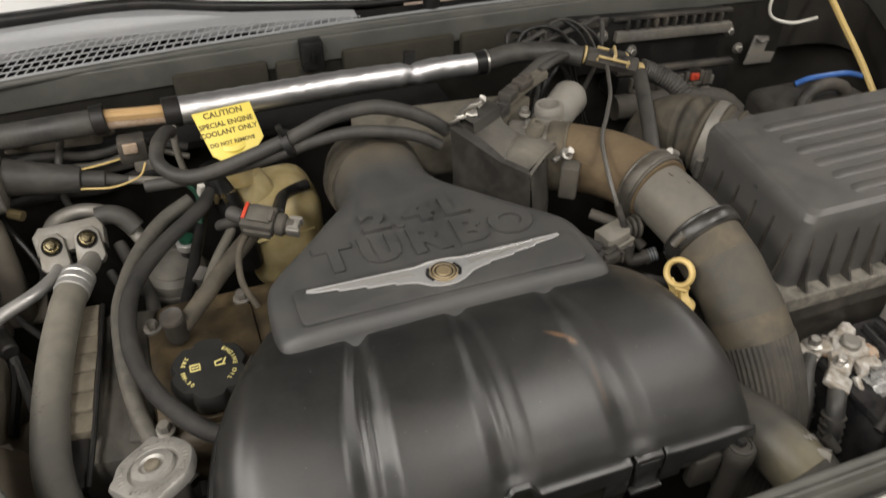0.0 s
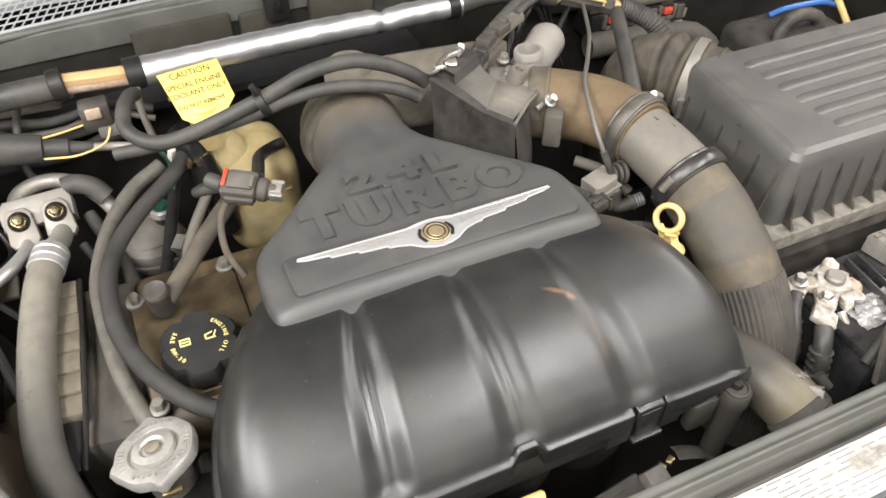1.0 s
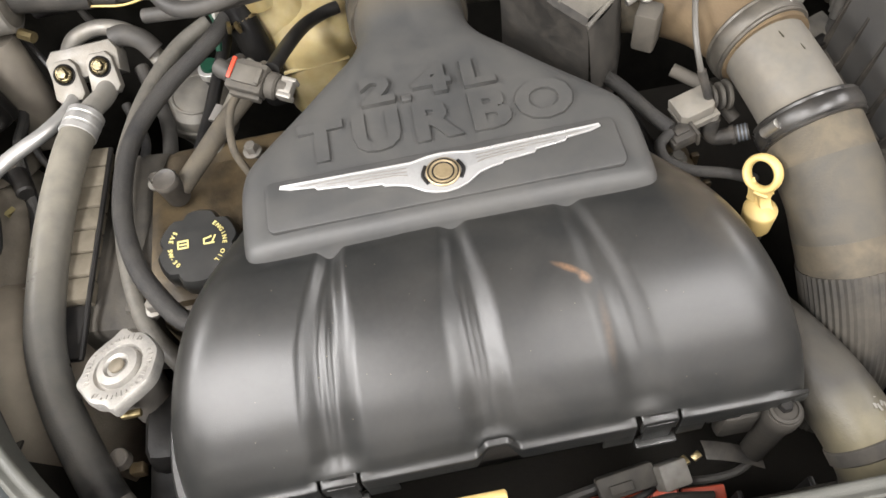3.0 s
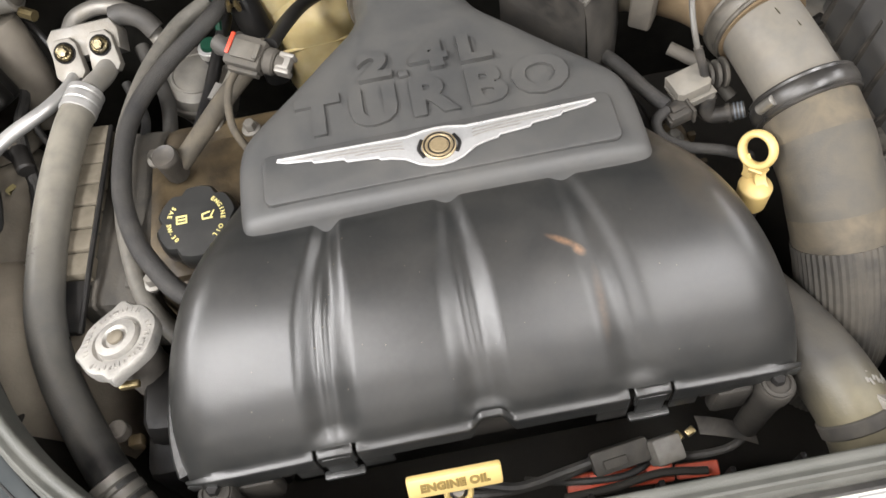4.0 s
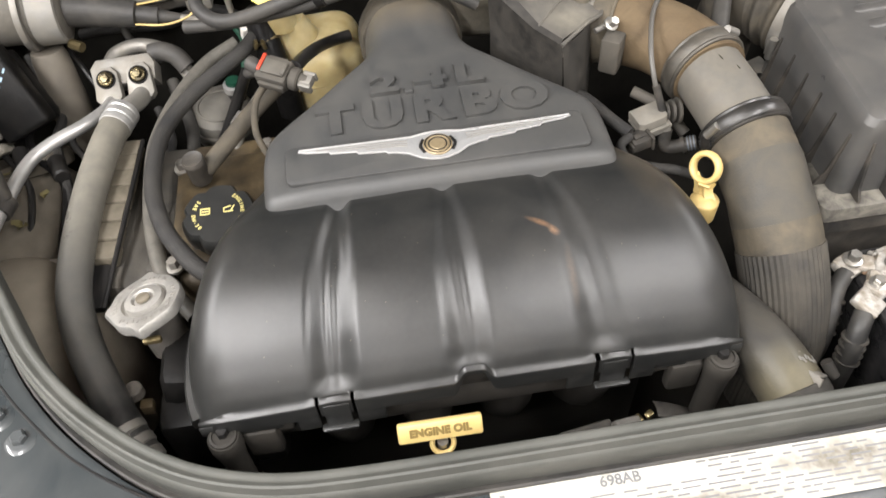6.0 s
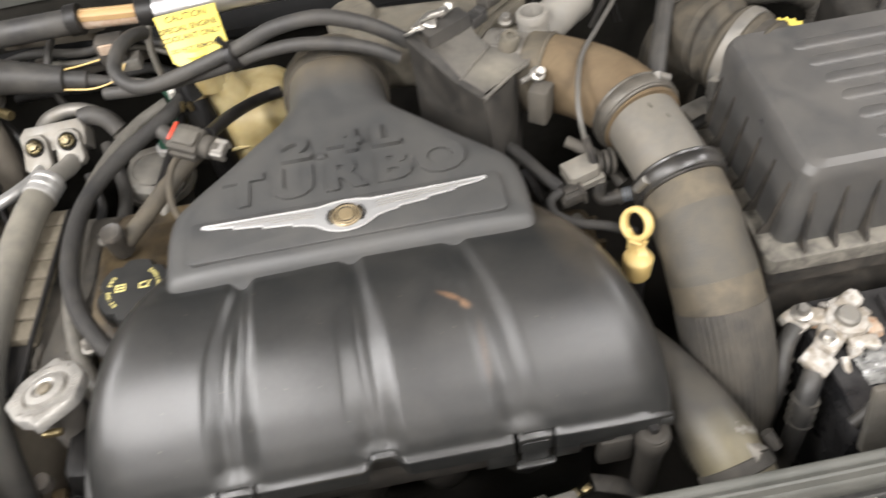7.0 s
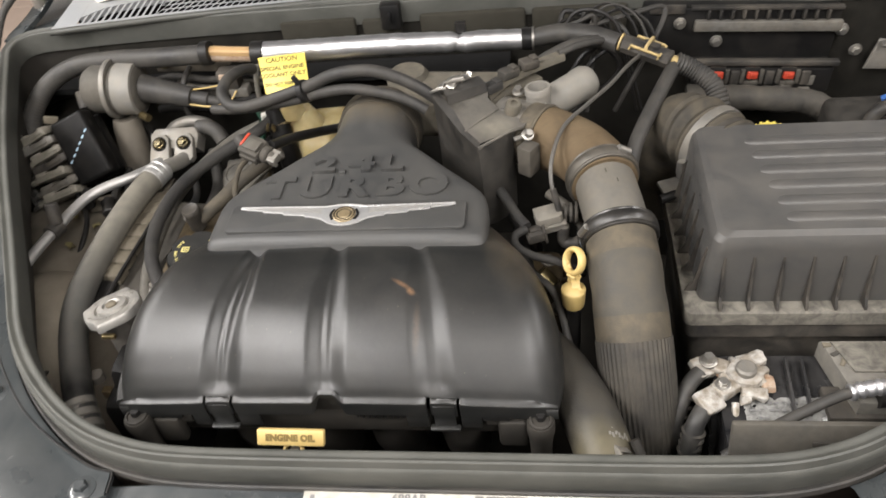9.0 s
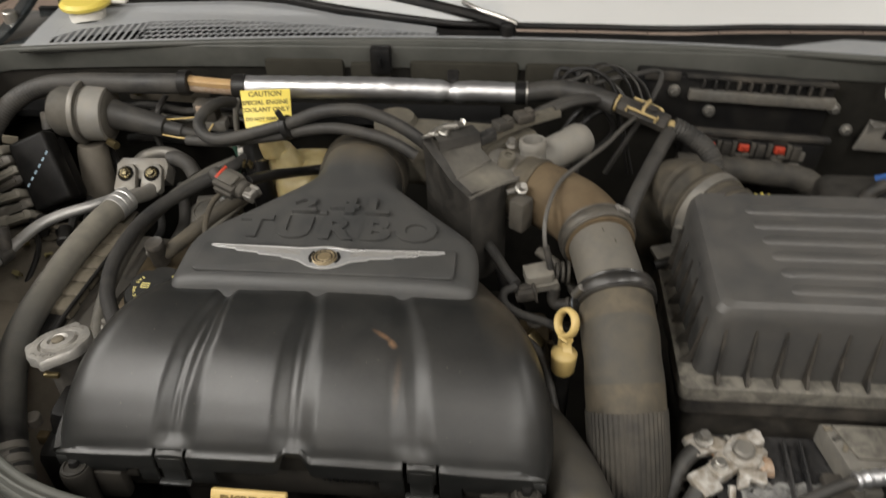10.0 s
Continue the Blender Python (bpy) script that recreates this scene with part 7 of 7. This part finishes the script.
pcv = thing("breather_pipe", (-0.2, 0.13, 0.78), "grimy breather pipe with a capped dark end", "pipe")
part("tube", sweep([(-0.232, 0.098, 0.806), (-0.205, 0.118, 0.822), (-0.18, 0.138, 0.836), (-0.155, 0.16, 0.845), (-0.135, 0.185, 0.845)], 0.009, seg=18), DUCTRUBBER, pcv)
part("end_cap", lathe([(0.0105, 0), (0.0112, 0.002), (0.0112, 0.026), (0.0118, 0.027), (0.0118, 0.031), (0.0105, 0.0335), (0.008, 0.032), (0, 0.032)], (-0.2375, 0.097, 0.795), (-0.05, -0.1, 1), 24), PLASTIC, pcv)
part("thin_line", sweep([(-0.15, 0.128, 0.884), (-0.164, 0.112, 0.874), (-0.168, 0.088, 0.855), (-0.158, 0.07, 0.835)], 0.0034, seg=10), DUCTRUBBER, pcv)
conn = thing("sensor_connector", (-0.14, 0.125, 0.85), "grey sensor connector with a red lock by the cover", "connector")
CM = pose(-0.134, 0.116, 0.8975, 18, 4, -29) @ Matrix.Diagonal((0.9, 0.9, 0.9, 1))


def local(bm, m):
    bm.transform(m)
    return bm


part("socket", local(join(box((-0.008, 0.002, 0), (0.036, 0.029, 0.019), 0.003), box((-0.006, -0.0145, -0.001), (0.03, 0.004, 0.009), 0.001), box((-0.008, 0.016, 0.004), (0.022, 0.003, 0.008), 0.001)), CM), PIPEBAND, conn)
part("latch", local(join(box((-0.006, 0.002, 0.011), (0.026, 0.017, 0.004), 0.001), box((0.006, 0.002, 0.0135), (0.005, 0.014, 0.003), 0.0008)), CM), CONNGREY, conn)
part("lock", local(box((-0.0235, 0.006, 0.0095), (0.004, 0.021, 0.003), 0.0008), CM), RED, conn, "red lock tab")
part("plug_body", local(join(rod((0.010, 0.002, -0.001), (0.021, 0.002, -0.002), 0.0125, seg=24, bevel=0.002), rod((0.021, 0.002, -0.002), (0.03, 0.002, -0.003), 0.0098, seg=20, bevel=0.001)), CM), PIPEBAND, conn)
part("pale_tab", local(join(box((0.031, -0.006, 0.0005), (0.014, 0.005, 0.012), 0.001), box((0.031, 0.0095, 0.0005), (0.014, 0.004, 0.012), 0.001), box((0.030, 0.002, 0.001), (0.012, 0.014, 0.0105), 0.001)), CM), CAST, conn, "pale dusty end tabs")
part("dust_boot", local(rod((-0.025, 0.002, -0.001), (-0.044, 0.008, -0.004), 0.0085, seg=16, bevel=0.001), CM), RUBBER, conn)
part("cable", sweep([(-0.121, 0.128, 0.897), (-0.1115, 0.176, 0.874), (-0.1, 0.233, 0.842), (-0.083, 0.264, 0.826), (-0.066, 0.272, 0.824)], 0.0066, seg=14), BLACK, conn, "black hose running behind the neck")
hose_end = part("hose_end", sweep([(-0.172, 0.305, 0.846), (-0.166, 0.284, 0.84), (-0.159, 0.266, 0.82), (-0.152, 0.254, 0.787), (-0.149, 0.25, 0.74)], 0.0155, seg=22), SLICK, conn, "thick black hose end")
clip2 = part("hose_clip", torus((-0.162, 0.2735, 0.828), (0.35, -0.55, -0.75), 0.0158, 0.0014, 1.8, seg=28, ring=8), BRASS, conn, "brass spring clip")
part("clip_ear", box((-0.172, 0.254, 0.84), (0.004, 0.009, 0.009), 0.001, rot=(0, 15, 10)), BRASS, clip2)
part("clip_ear", box((-0.163, 0.252, 0.84), (0.004, 0.009, 0.009), 0.001, rot=(0, -15, 10)), BRASS, clip2)
part("cable", sweep([(-0.155, 0.145, 0.885), (-0.172, 0.165, 0.87), (-0.175, 0.19, 0.85), (-0.165, 0.22, 0.83)], 0.0055, seg=12), RUBBER, conn)
egr = thing("round_valve", (-0.236, 0.262, 0.7), "round dusty metal valve with a dark green top", "valve")
part("can", lathe([(0.03, -0.05), (0.041, -0.016), (0.0435, -0.014), (0.0435, -0.008), (0.0425, -0.006), (0.0395, -0.0055), (0.0385, 0.0), (0.036, 0.005), (0.025, 0.0095), (0.012, 0.0112), (0, 0.0115)], (-0.236, 0.262, 0.745), (0.05, -0.08, 1), 36), DUSTMETAL, egr)
part("top_ridge", torus((-0.236, 0.262, 0.7545), (0.05, -0.08, 1), 0.026, 0.0016, seg=36, ring=8), DUSTMETAL, egr)
part("mount_ear", box((-0.243, 0.29, 0.752), (0.05, 0.022, 0.006), 0.002, rot=(0, 0, 10)), CAST, egr)
part("solenoid", lathe([(0.0085, 0.006), (0.0095, 0.014), (0.0085, 0.017), (0, 0.017)], (-0.214, 0.277, 0.762), seg=20), GREEN, egr, "dark green plastic top")
part("collar", lathe([(0.012, 0), (0.0135, 0.001), (0.0135, 0.009), (0.012, 0.01)], (-0.214, 0.277, 0.764), seg=20), ALU, egr)
part("socket", rod((-0.214, 0.277, 0.75), (-0.214, 0.277, 0.765), 0.011), BLACK, egr)

# speed control canister
can = thing("vacuum_canister", (-0.43, 0.34, 0.8), "round grey vacuum canister with a rubber boot", "canister")
part("drum", lathe([(0.022, -0.012), (0.03, -0.01), (0.036, 0), (0.036, 0.028), (0.038, 0.03), (0.038, 0.066), (0.033, 0.072), (0.024, 0.074)], (-0.463, 0.345, 0.861), (1, 0.04, -0.05), 40), CONNGREY, can)
part("rim", lathe([(0.037, 0), (0.0445, 0.0005), (0.0455, 0.004), (0.0445, 0.0075), (0.037, 0.008)], (-0.437, 0.346, 0.86), (1, 0.04, -0.05), 40), CAST, can)
part("white_band", lathe([(0.038, 0), (0.0392, 0.001), (0.0392, 0.03), (0.038, 0.031)], (-0.424, 0.346, 0.859), (1, 0.04, -0.05), 40), PALECAST, can, "pale grey band")
part("boot", lathe([(0.022, 0), (0.0205, 0.01), (0.0155, 0.07), (0.015, 0.078), (0.0105, 0.08), (0.0105, 0.104), (0.008, 0.106), (0.0055, 0.13)], (-0.39, 0.348, 0.857), (1, -0.08, -0.2), 28), RUBBER, can, "tapered black rubber boot")
part("boot_line", sweep([(-0.262, 0.337, 0.832), (-0.235, 0.33, 0.83), (-0.2, 0.318, 0.826), (-0.17, 0.312, 0.82)], 0.005, seg=10), CAST, can)
part("knob", rod((-0.478, 0.33, 0.868), (-0.474, 0.316, 0.846), 0.0085, seg=14, bevel=0.0015), PLASTIC, can)
part("stud", rod((-0.392, 0.32, 0.828), (-0.378, 0.312, 0.826), 0.006, seg=8), BRASS, can)
part("lower_leg", join(lathe([(0.022, 0), (0.0235, 0.004), (0.0235, 0.07), (0.0215, 0.12), (0.019, 0.13)], (-0.425, 0.302, 0.69), (-0.01, 0.22, 1), 28), box((-0.421, 0.312, 0.69), (0.06, 0.05, 0.006), 0.002)), LEGDUST, can, "smooth brown dusty leg")
block2 = thing("wiring_connector_block", (-0.51, 0.27, 0.74), "grey multi-plug connector block with a black cover", "connector block")
BM = pose(-0.462, 0.258, 0.815, -34, -20, 12)
part("black_cover", local(join(box((0, 0, 0), (0.058, 0.03, 0.1), 0.006, seg=3), box((0.004, 0.022, -0.004), (0.05, 0.03, 0.09), 0.008)), BM), SLICK, block2, "glossy black cover")
tumble = random.Random(14)
for k in range(7):
    long = tumble.uniform(0.05, 0.066)
    pm = BM @ pose(-0.056 - tumble.uniform(0, 0.01), tumble.uniform(-0.008, 0.004), 0.047 - 0.0158 * k, tumble.uniform(-8, 8), tumble.uniform(-6, 6), tumble.uniform(-8, 8))
    part("plug", local(join(box((0, 0, 0), (long, 0.03, 0.0118), 0.0035), box((-long * 0.3, -0.002, 0.0035), (long * 0.38, 0.026, 0.0105), 0.003), box((0.008, -0.0145, 0.001), (0.026, 0.004, 0.006), 0.001), box((long * 0.32, 0.0, 0.006), (0.007, 0.022, 0.004), 0.0008), rod((-long / 2, 0, 0), (-long / 2 - 0.018, 0.002, 0.0), 0.005, seg=10)), pm), (PLUGTAN, GREYPLUG, PLUGTAN, PLASTIC)[k % 4], block2)
    part("plug_wire", sweep([pm @ Vector((-long / 2 - 0.015, 0.002, 0.0)), pm @ Vector((-long / 2 - 0.03, 0.004, -0.004)), pm @ Vector((-long / 2 - 0.036, 0.012, -0.02)), pm @ Vector((-long / 2 - 0.032, 0.02, -0.05))], 0.0038, seg=8), RUBBER, block2)
part("lower_bracket", local(join(box((-0.03, 0.004, -0.082), (0.09, 0.04, 0.022), 0.006, rot=(0, 12, 0)), box((-0.06, 0.0, -0.1), (0.05, 0.05, 0.03), 0.008)), BM), GRIME, block2, "brown dusty bracket")
part("clip_tab", local(box((0, 0, 0), (0.02, 0.004, 0.012), 0.001), pose(-0.515, 0.285, 0.848, 0, 20, 20)), TAN, block2)
part("loop_wire", sweep([(-0.56, 0.262, 0.835), (-0.577, 0.27, 0.838), (-0.583, 0.262, 0.82), (-0.57, 0.25, 0.808)], 0.0035, seg=8), WHITE, block2)
part("loop_wire", sweep([(-0.56, 0.25, 0.808), (-0.575, 0.24, 0.8), (-0.57, 0.232, 0.785), (-0.55, 0.24, 0.78)], 0.003, seg=8), YELLOW, block2)

for k in range(6):
    part("print_bar", local(box((-0.021 + 0.0085 * k, -0.0152, -0.012 + 0.0062 * k), (0.0055, 0.0006, 0.0022), rot=(0, -36, 0)), BM), PRINTBLUE, block2)

# wiring and plug under the tan conduit
cross = thing("firewall_sensor", (-0.245, 0.355, 0.84), "small grey and red sensor with yellow wires", "sensor")
part("body", box((-0.25, 0.352, 0.865), (0.032, 0.024, 0.03), 0.004), PLASTIC, cross)
part("red_lock", box((-0.252, 0.339, 0.872), (0.016, 0.004, 0.012), 0.001), RUST, cross)
part("foot", box((-0.238, 0.35, 0.845), (0.03, 0.02, 0.016), 0.003), GREYPLUG, cross)
part("yellow_wire", sweep([(-0.24, 0.34, 0.85), (-0.25, 0.328, 0.84), (-0.28, 0.325, 0.834), (-0.315, 0.33, 0.836)], 0.0012, seg=8), YELLOW, cross)
part("yellow_wire", sweep([(-0.262, 0.345, 0.858), (-0.3, 0.345, 0.853), (-0.36, 0.35, 0.848)], 0.0011, seg=8), YELLOW, cross)
part("grey_line", sweep([(-0.2, 0.352, 0.888), (-0.203, 0.338, 0.87), (-0.2, 0.322, 0.845), (-0.192, 0.308, 0.82)], 0.004, seg=10), HOSE, cross)

# brackets and lines along the firewall behind the canister
backing = thing("firewall_bracket", (-0.32, 0.41, 0.8), "brown dusty brackets and lines on the firewall", "bracket")
part("upper_plate", join(box((-0.34, 0.425, 0.855), (0.11, 0.012, 0.03), 0.004, rot=(-12, 4, 2)), box((-0.285, 0.42, 0.862), (0.03, 0.02, 0.022), 0.004, rot=(0, 0, 12))), GRIME, backing)
part("lower_plate", join(box((-0.3, 0.415, 0.81), (0.14, 0.014, 0.025), 0.005, rot=(-20, -6, 0)), box((-0.355, 0.41, 0.815), (0.026, 0.022, 0.03), 0.005)), PLASTIC, backing)
for k, (x, z) in enumerate(((-0.378, 0.86), (-0.318, 0.868), (-0.262, 0.832))):
    part("bolt", hex_bolt((x, 0.414, z), (0, -1, 0.2), 0.005, 0.01), STEEL if k % 2 else BRASS, backing)
for k, (z, r) in enumerate(((0.84, 0.0055), (0.826, 0.004), (0.79, 0.007))):
    part("line", sweep([(-0.41, 0.41, z - 0.01), (-0.36, 0.398 - 0.004 * k, z + 0.006), (-0.3, 0.4, z - 0.004), (-0.24, 0.39 + 0.006 * k, z + 0.008), (-0.19, 0.385, z - 0.006)], r, seg=10), (RUBBER, HOSE, BRAID)[k], backing)
part("loop_line", sweep([(-0.33, 0.4, 0.86), (-0.335, 0.375, 0.85), (-0.34, 0.362, 0.82), (-0.335, 0.36, 0.79), (-0.31, 0.36, 0.76)], 0.0045, seg=10), RUBBER, backing)

# inner fender forms
tower = thing("strut_tower", (-0.5, 0.16, 0.5), "brown dusty strut tower in the inner fender", "strut tower")
part("dome", lathe([(0.13, 0), (0.125, 0.12), (0.11, 0.2), (0.08, 0.235), (0.04, 0.245), (0, 0.247)], (-0.5, 0.16, 0.5), seg=40), GRIME, tower)
part("ledge", box((-0.45, 0.06, 0.70), (0.16, 0.06, 0.012), 0.004, rot=(0, -8, 22)), GRIME, tower)
part("nut", hex_bolt((-0.42, 0.075, 0.707), (0, 0, 1), 0.01, 0.014), STEEL, tower)
liner = thing("fender_liner", (-0.42, -0.06, 0.5), "smooth tan dusty wheel-arch liner bulge", "fender liner")
part("bulge", lathe([(0.108, 0), (0.106, 0.11), (0.093, 0.18), (0.064, 0.212), (0.025, 0.224), (0, 0.225)], (-0.462, 0.018, 0.52), seg=40), LINER, liner)
part("flange", box((-0.46, -0.1, 0.7), (0.05, 0.1, 0.006), 0.002, rot=(0, 12, -20)), DARK, liner)
litter = random.Random(21)


def leaf(x, y, z, size, turn, tip):
    bm = bmesh.new()
    rows = []
    for k in range(6):
        u = k / 5
        w = size * 0.32 * math.sin(math.pi * min(0.98, u * 0.92 + 0.06)) * (1 + 0.25 * math.sin(9 * u + turn))
        rows.append([(-w, size * (u - 0.5), 0.002 * math.sin(5 * u)), (0, size * (u - 0.5), -0.0015), (w, size * (u - 0.5), 0.003 * math.cos(4 * u))])
    bm = loft(rows)
    bm.transform(pose(x, y, z, tip, 0, turn * 57))
    return bm


tagged(whole("leaf_litter", join(*[leaf(-0.485 + litter.uniform(0, 0.07), 0.1 + litter.uniform(0, 0.11), 0.748 + litter.uniform(0, 0.006), litter.uniform(0.012, 0.026), litter.uniform(0, 6), litter.uniform(-15, 15)) for _ in range(6)]), LEAF, "dry yellowish leaf scraps lying on the strut tower", "leaf litter"), kind="stuff")

# tangle of lines between the strut tower and the hoses
tangle = thing("harness_branch", (-0.42, 0.22, 0.7), "dusty black wiring branches over the strut tower", "wiring")
strands = random.Random(33)
for k in range(4):
    x = -0.5 + 0.035 * k + strands.uniform(-0.01, 0.01)
    part("strand", sweep([(x - 0.03, 0.36, 0.80 + strands.uniform(-0.02, 0.02)), (x + strands.uniform(-0.02, 0.02), 0.30, 0.765 + strands.uniform(-0.02, 0.015)), (x + strands.uniform(-0.02, 0.03), 0.23, 0.752 + strands.uniform(-0.01, 0.012)), (x + 0.03 + strands.uniform(-0.02, 0.03), 0.16, 0.755), (x + 0.05, 0.09, 0.72)], strands.uniform(0.003, 0.0065), seg=8), (BLACK, SLICK, BRAID)[k % 3], tangle)
for x, y, z in ((-0.46, 0.215, 0.765), (-0.415, 0.19, 0.768)):
    part("tape_wrap", rod((x, y, z), (x + 0.012, y - 0.03, z - 0.001), 0.0095, seg=14, bevel=0.002), BLACK, tangle)
under = thing("underhood_lines", (-0.27, 0.22, 0.68), "dark lines and fittings below the fuel hoses", "hose")
for k, (a, b, c, r) in enumerate((((-0.19, 0.3, 0.79), (-0.215, 0.22, 0.77), (-0.235, 0.15, 0.76), 0.007), ((-0.16, 0.25, 0.8), (-0.19, 0.2, 0.79), (-0.205, 0.165, 0.78), 0.006), ((-0.29, 0.3, 0.77), (-0.27, 0.24, 0.75), (-0.262, 0.17, 0.755), 0.008), ((-0.3, 0.24, 0.78), (-0.285, 0.2, 0.765), (-0.29, 0.16, 0.76), 0.005))):
    part("line", sweep([a, b, c, (c[0] - 0.01, c[1] - 0.05, c[2] - 0.03)], r, seg=10), (BLACK, HOSE, RUBBER, BRAID)[k], under)
part("fitting", rod((-0.2, 0.215, 0.772), (-0.21, 0.2, 0.768), 0.011, seg=6), STEEL, under)
part("white_clip", box((-0.185, 0.285, 0.835), (0.01, 0.008, 0.02), 0.002, rot=(20, 0, 30)), WHITE, under)
part("green_line", sweep([(-0.2, 0.3, 0.84), (-0.19, 0.285, 0.825), (-0.195, 0.27, 0.8)], 0.0035, seg=8), GREEN, under)

# ---- clutter under the front of the cover ----
clutter = thing("injector_wiring", (0.12, -0.21, 0.7), "black wiring with a grey connector and brass ends", "wiring")
part("connector", join(box((0.1, -0.209, 0.716), (0.05, 0.02, 0.016), 0.003, rot=(20, -4, 6)), box((0.094, -0.215, 0.723), (0.02, 0.008, 0.005), 0.001, rot=(20, -4, 6))), PIPEBAND, clutter)
part("grey_connector", box((0.136, -0.212, 0.722), (0.026, 0.022, 0.02), 0.003, rot=(20, 10, 10)), GREYPLUG, clutter, "dull grey connector")
part("brass_end", box((0.147, -0.205, 0.724), (0.012, 0.008, 0.008), 0.001, rot=(0, -20, 25)), BRASS, clutter)
part("brass_end", box((0.159, -0.203, 0.729), (0.008, 0.006, 0.006), 0.001, rot=(0, -20, 25)), BRASS, clutter)
part("bracket_tongue", loft([[(0.165 + 0.05 * u, -0.2 - 0.012 * u + w, 0.735 - 0.022 * u * u - abs(w) * 0.3) for w in (-0.008, 0, 0.008)] for u in (0, 0.25, 0.5, 0.75, 1.0)]), PLASTIC, clutter)
for k, (x0, x1, z) in enumerate(((-0.02, 0.09, 0.712), (-0.05, 0.085, 0.704), (0.13, 0.215, 0.708), (0.02, 0.14, 0.695))):
    part("wire", sweep([(x0, -0.205, z - 0.012), (x0 + 0.3 * (x1 - x0), -0.217, z), (x0 + 0.7 * (x1 - x0), -0.212 - 0.003 * k, z + 0.004), (x1, -0.206, z)], 0.0042 - 0.0004 * k, seg=8), RUBBER, clutter)
part("red_connector", join(box((0.1, -0.2185, 0.681), (0.092, 0.017, 0.014), 0.003, rot=(15, -3, -4)), box((0.166, -0.2245, 0.684), (0.036, 0.013, 0.012), 0.002, rot=(15, -8, -6)), box((0.085, -0.2185, 0.6895), (0.022, 0.01, 0.007), 0.001, rot=(15, 0, -4)), box((0.128, -0.2205, 0.6895), (0.012, 0.012, 0.006), 0.001, rot=(15, 0, -4))), ORANGERED, clutter, "red plastic connector shell")
part("old_cable", sweep([(0.05, -0.228, 0.69), (0.09, -0.23, 0.703), (0.13, -0.226, 0.705), (0.17, -0.23, 0.7)], 0.0035, seg=8), DARK, clutter)
for ob in clutter.children:
    ob.location.z -= 0.018
tube = thing("front_pipe", (-0.1, -0.23, 0.66), "dull silver pipe glimpsed low behind the radiator", "pipe")
part("pipe", sweep([(-0.17, -0.215, 0.70), (-0.135, -0.228, 0.698), (-0.095, -0.236, 0.69), (-0.07, -0.238, 0.675)], 0.0085, seg=14), STEEL, tube)
fan = thing("fan_shroud", (0.05, -0.25, 0.6), "black ribbed fan shroud low behind the radiator panel", "fan shroud")
part("panel", box((0.1, -0.245, 0.64), (0.5, 0.012, 0.1), 0.003), DARK, fan)
for k in range(8):
    part("rib", box((-0.11 + 0.06 * k, -0.236, 0.655), (0.005, 0.01, 0.06), 0.001), BLACK, fan)

# dust specks and a rubbed spot on the cover
specks = random.Random(4)
made = []
for k in range(36):
    x, row = specks.uniform(-0.17, 0.17), specks.randrange(24, len(fine_spine) - 8)
    share = row / (len(fine_spine) - 1) * 0.935
    y, z, _ = fine_spine[row]
    d = min(abs(x - c) for c in groove_middles(share))
    made.append(box((x, y, z - groove_depth(d, share) - 0.006 * (x / fine_width[row].x) ** 2 + 0.0003), (specks.uniform(0.0003, 0.0008), specks.uniform(0.0003, 0.0008), 0.0005), rot=(0, 0, specks.uniform(0, 90))))
tagged(whole("dust_specks", join(*made), TAN, "pale dust specks scattered on the black engine cover", "dust"), kind="stuff")

# ---- floor tiles ----
tile_bm = box((0, 0, 0), (0.294, 0.294, 0.012), 0.003, seg=1)
tile_mesh = bpy.data.meshes.new("floor_tile")
tile_bm.to_mesh(tile_mesh)
tile_bm.free()
tile_mesh.materials.append(CONCRETE)
for i in range(11):
    for j in range(11):
        tile = new("floor_tile", tile_mesh)
        tile.parent = floor
        tile.location = Vector((-3.9 + 0.3 * i, 0.0 + 0.3 * j, 0.002)) - BASES[floor]
rest_bm = bmesh.new()
for i in range(29):
    for j in range(29):
        x, y = -4.2 + 0.3 * i, -4.2 + 0.3 * j
        if -4.0 < x < -0.8 and -0.1 < y < 3.1:
            continue
        vs = [rest_bm.verts.new((x + a * 0.147, y + b * 0.147, 0.008)) for a, b in ((-1, -1), (1, -1), (1, 1), (-1, 1))]
        lo = [rest_bm.verts.new((x + a * 0.147, y + b * 0.147, -0.009)) for a, b in ((-1, -1), (1, -1), (1, 1), (-1, 1))]
        rest_bm.faces.new(vs)
        for k in range(4):
            rest_bm.faces.new((vs[k], lo[k], lo[(k + 1) % 4], vs[(k + 1) % 4]))
tagged(part("other_tiles", rest_bm, CONCRETE, floor, smooth=False), kind="stuff")
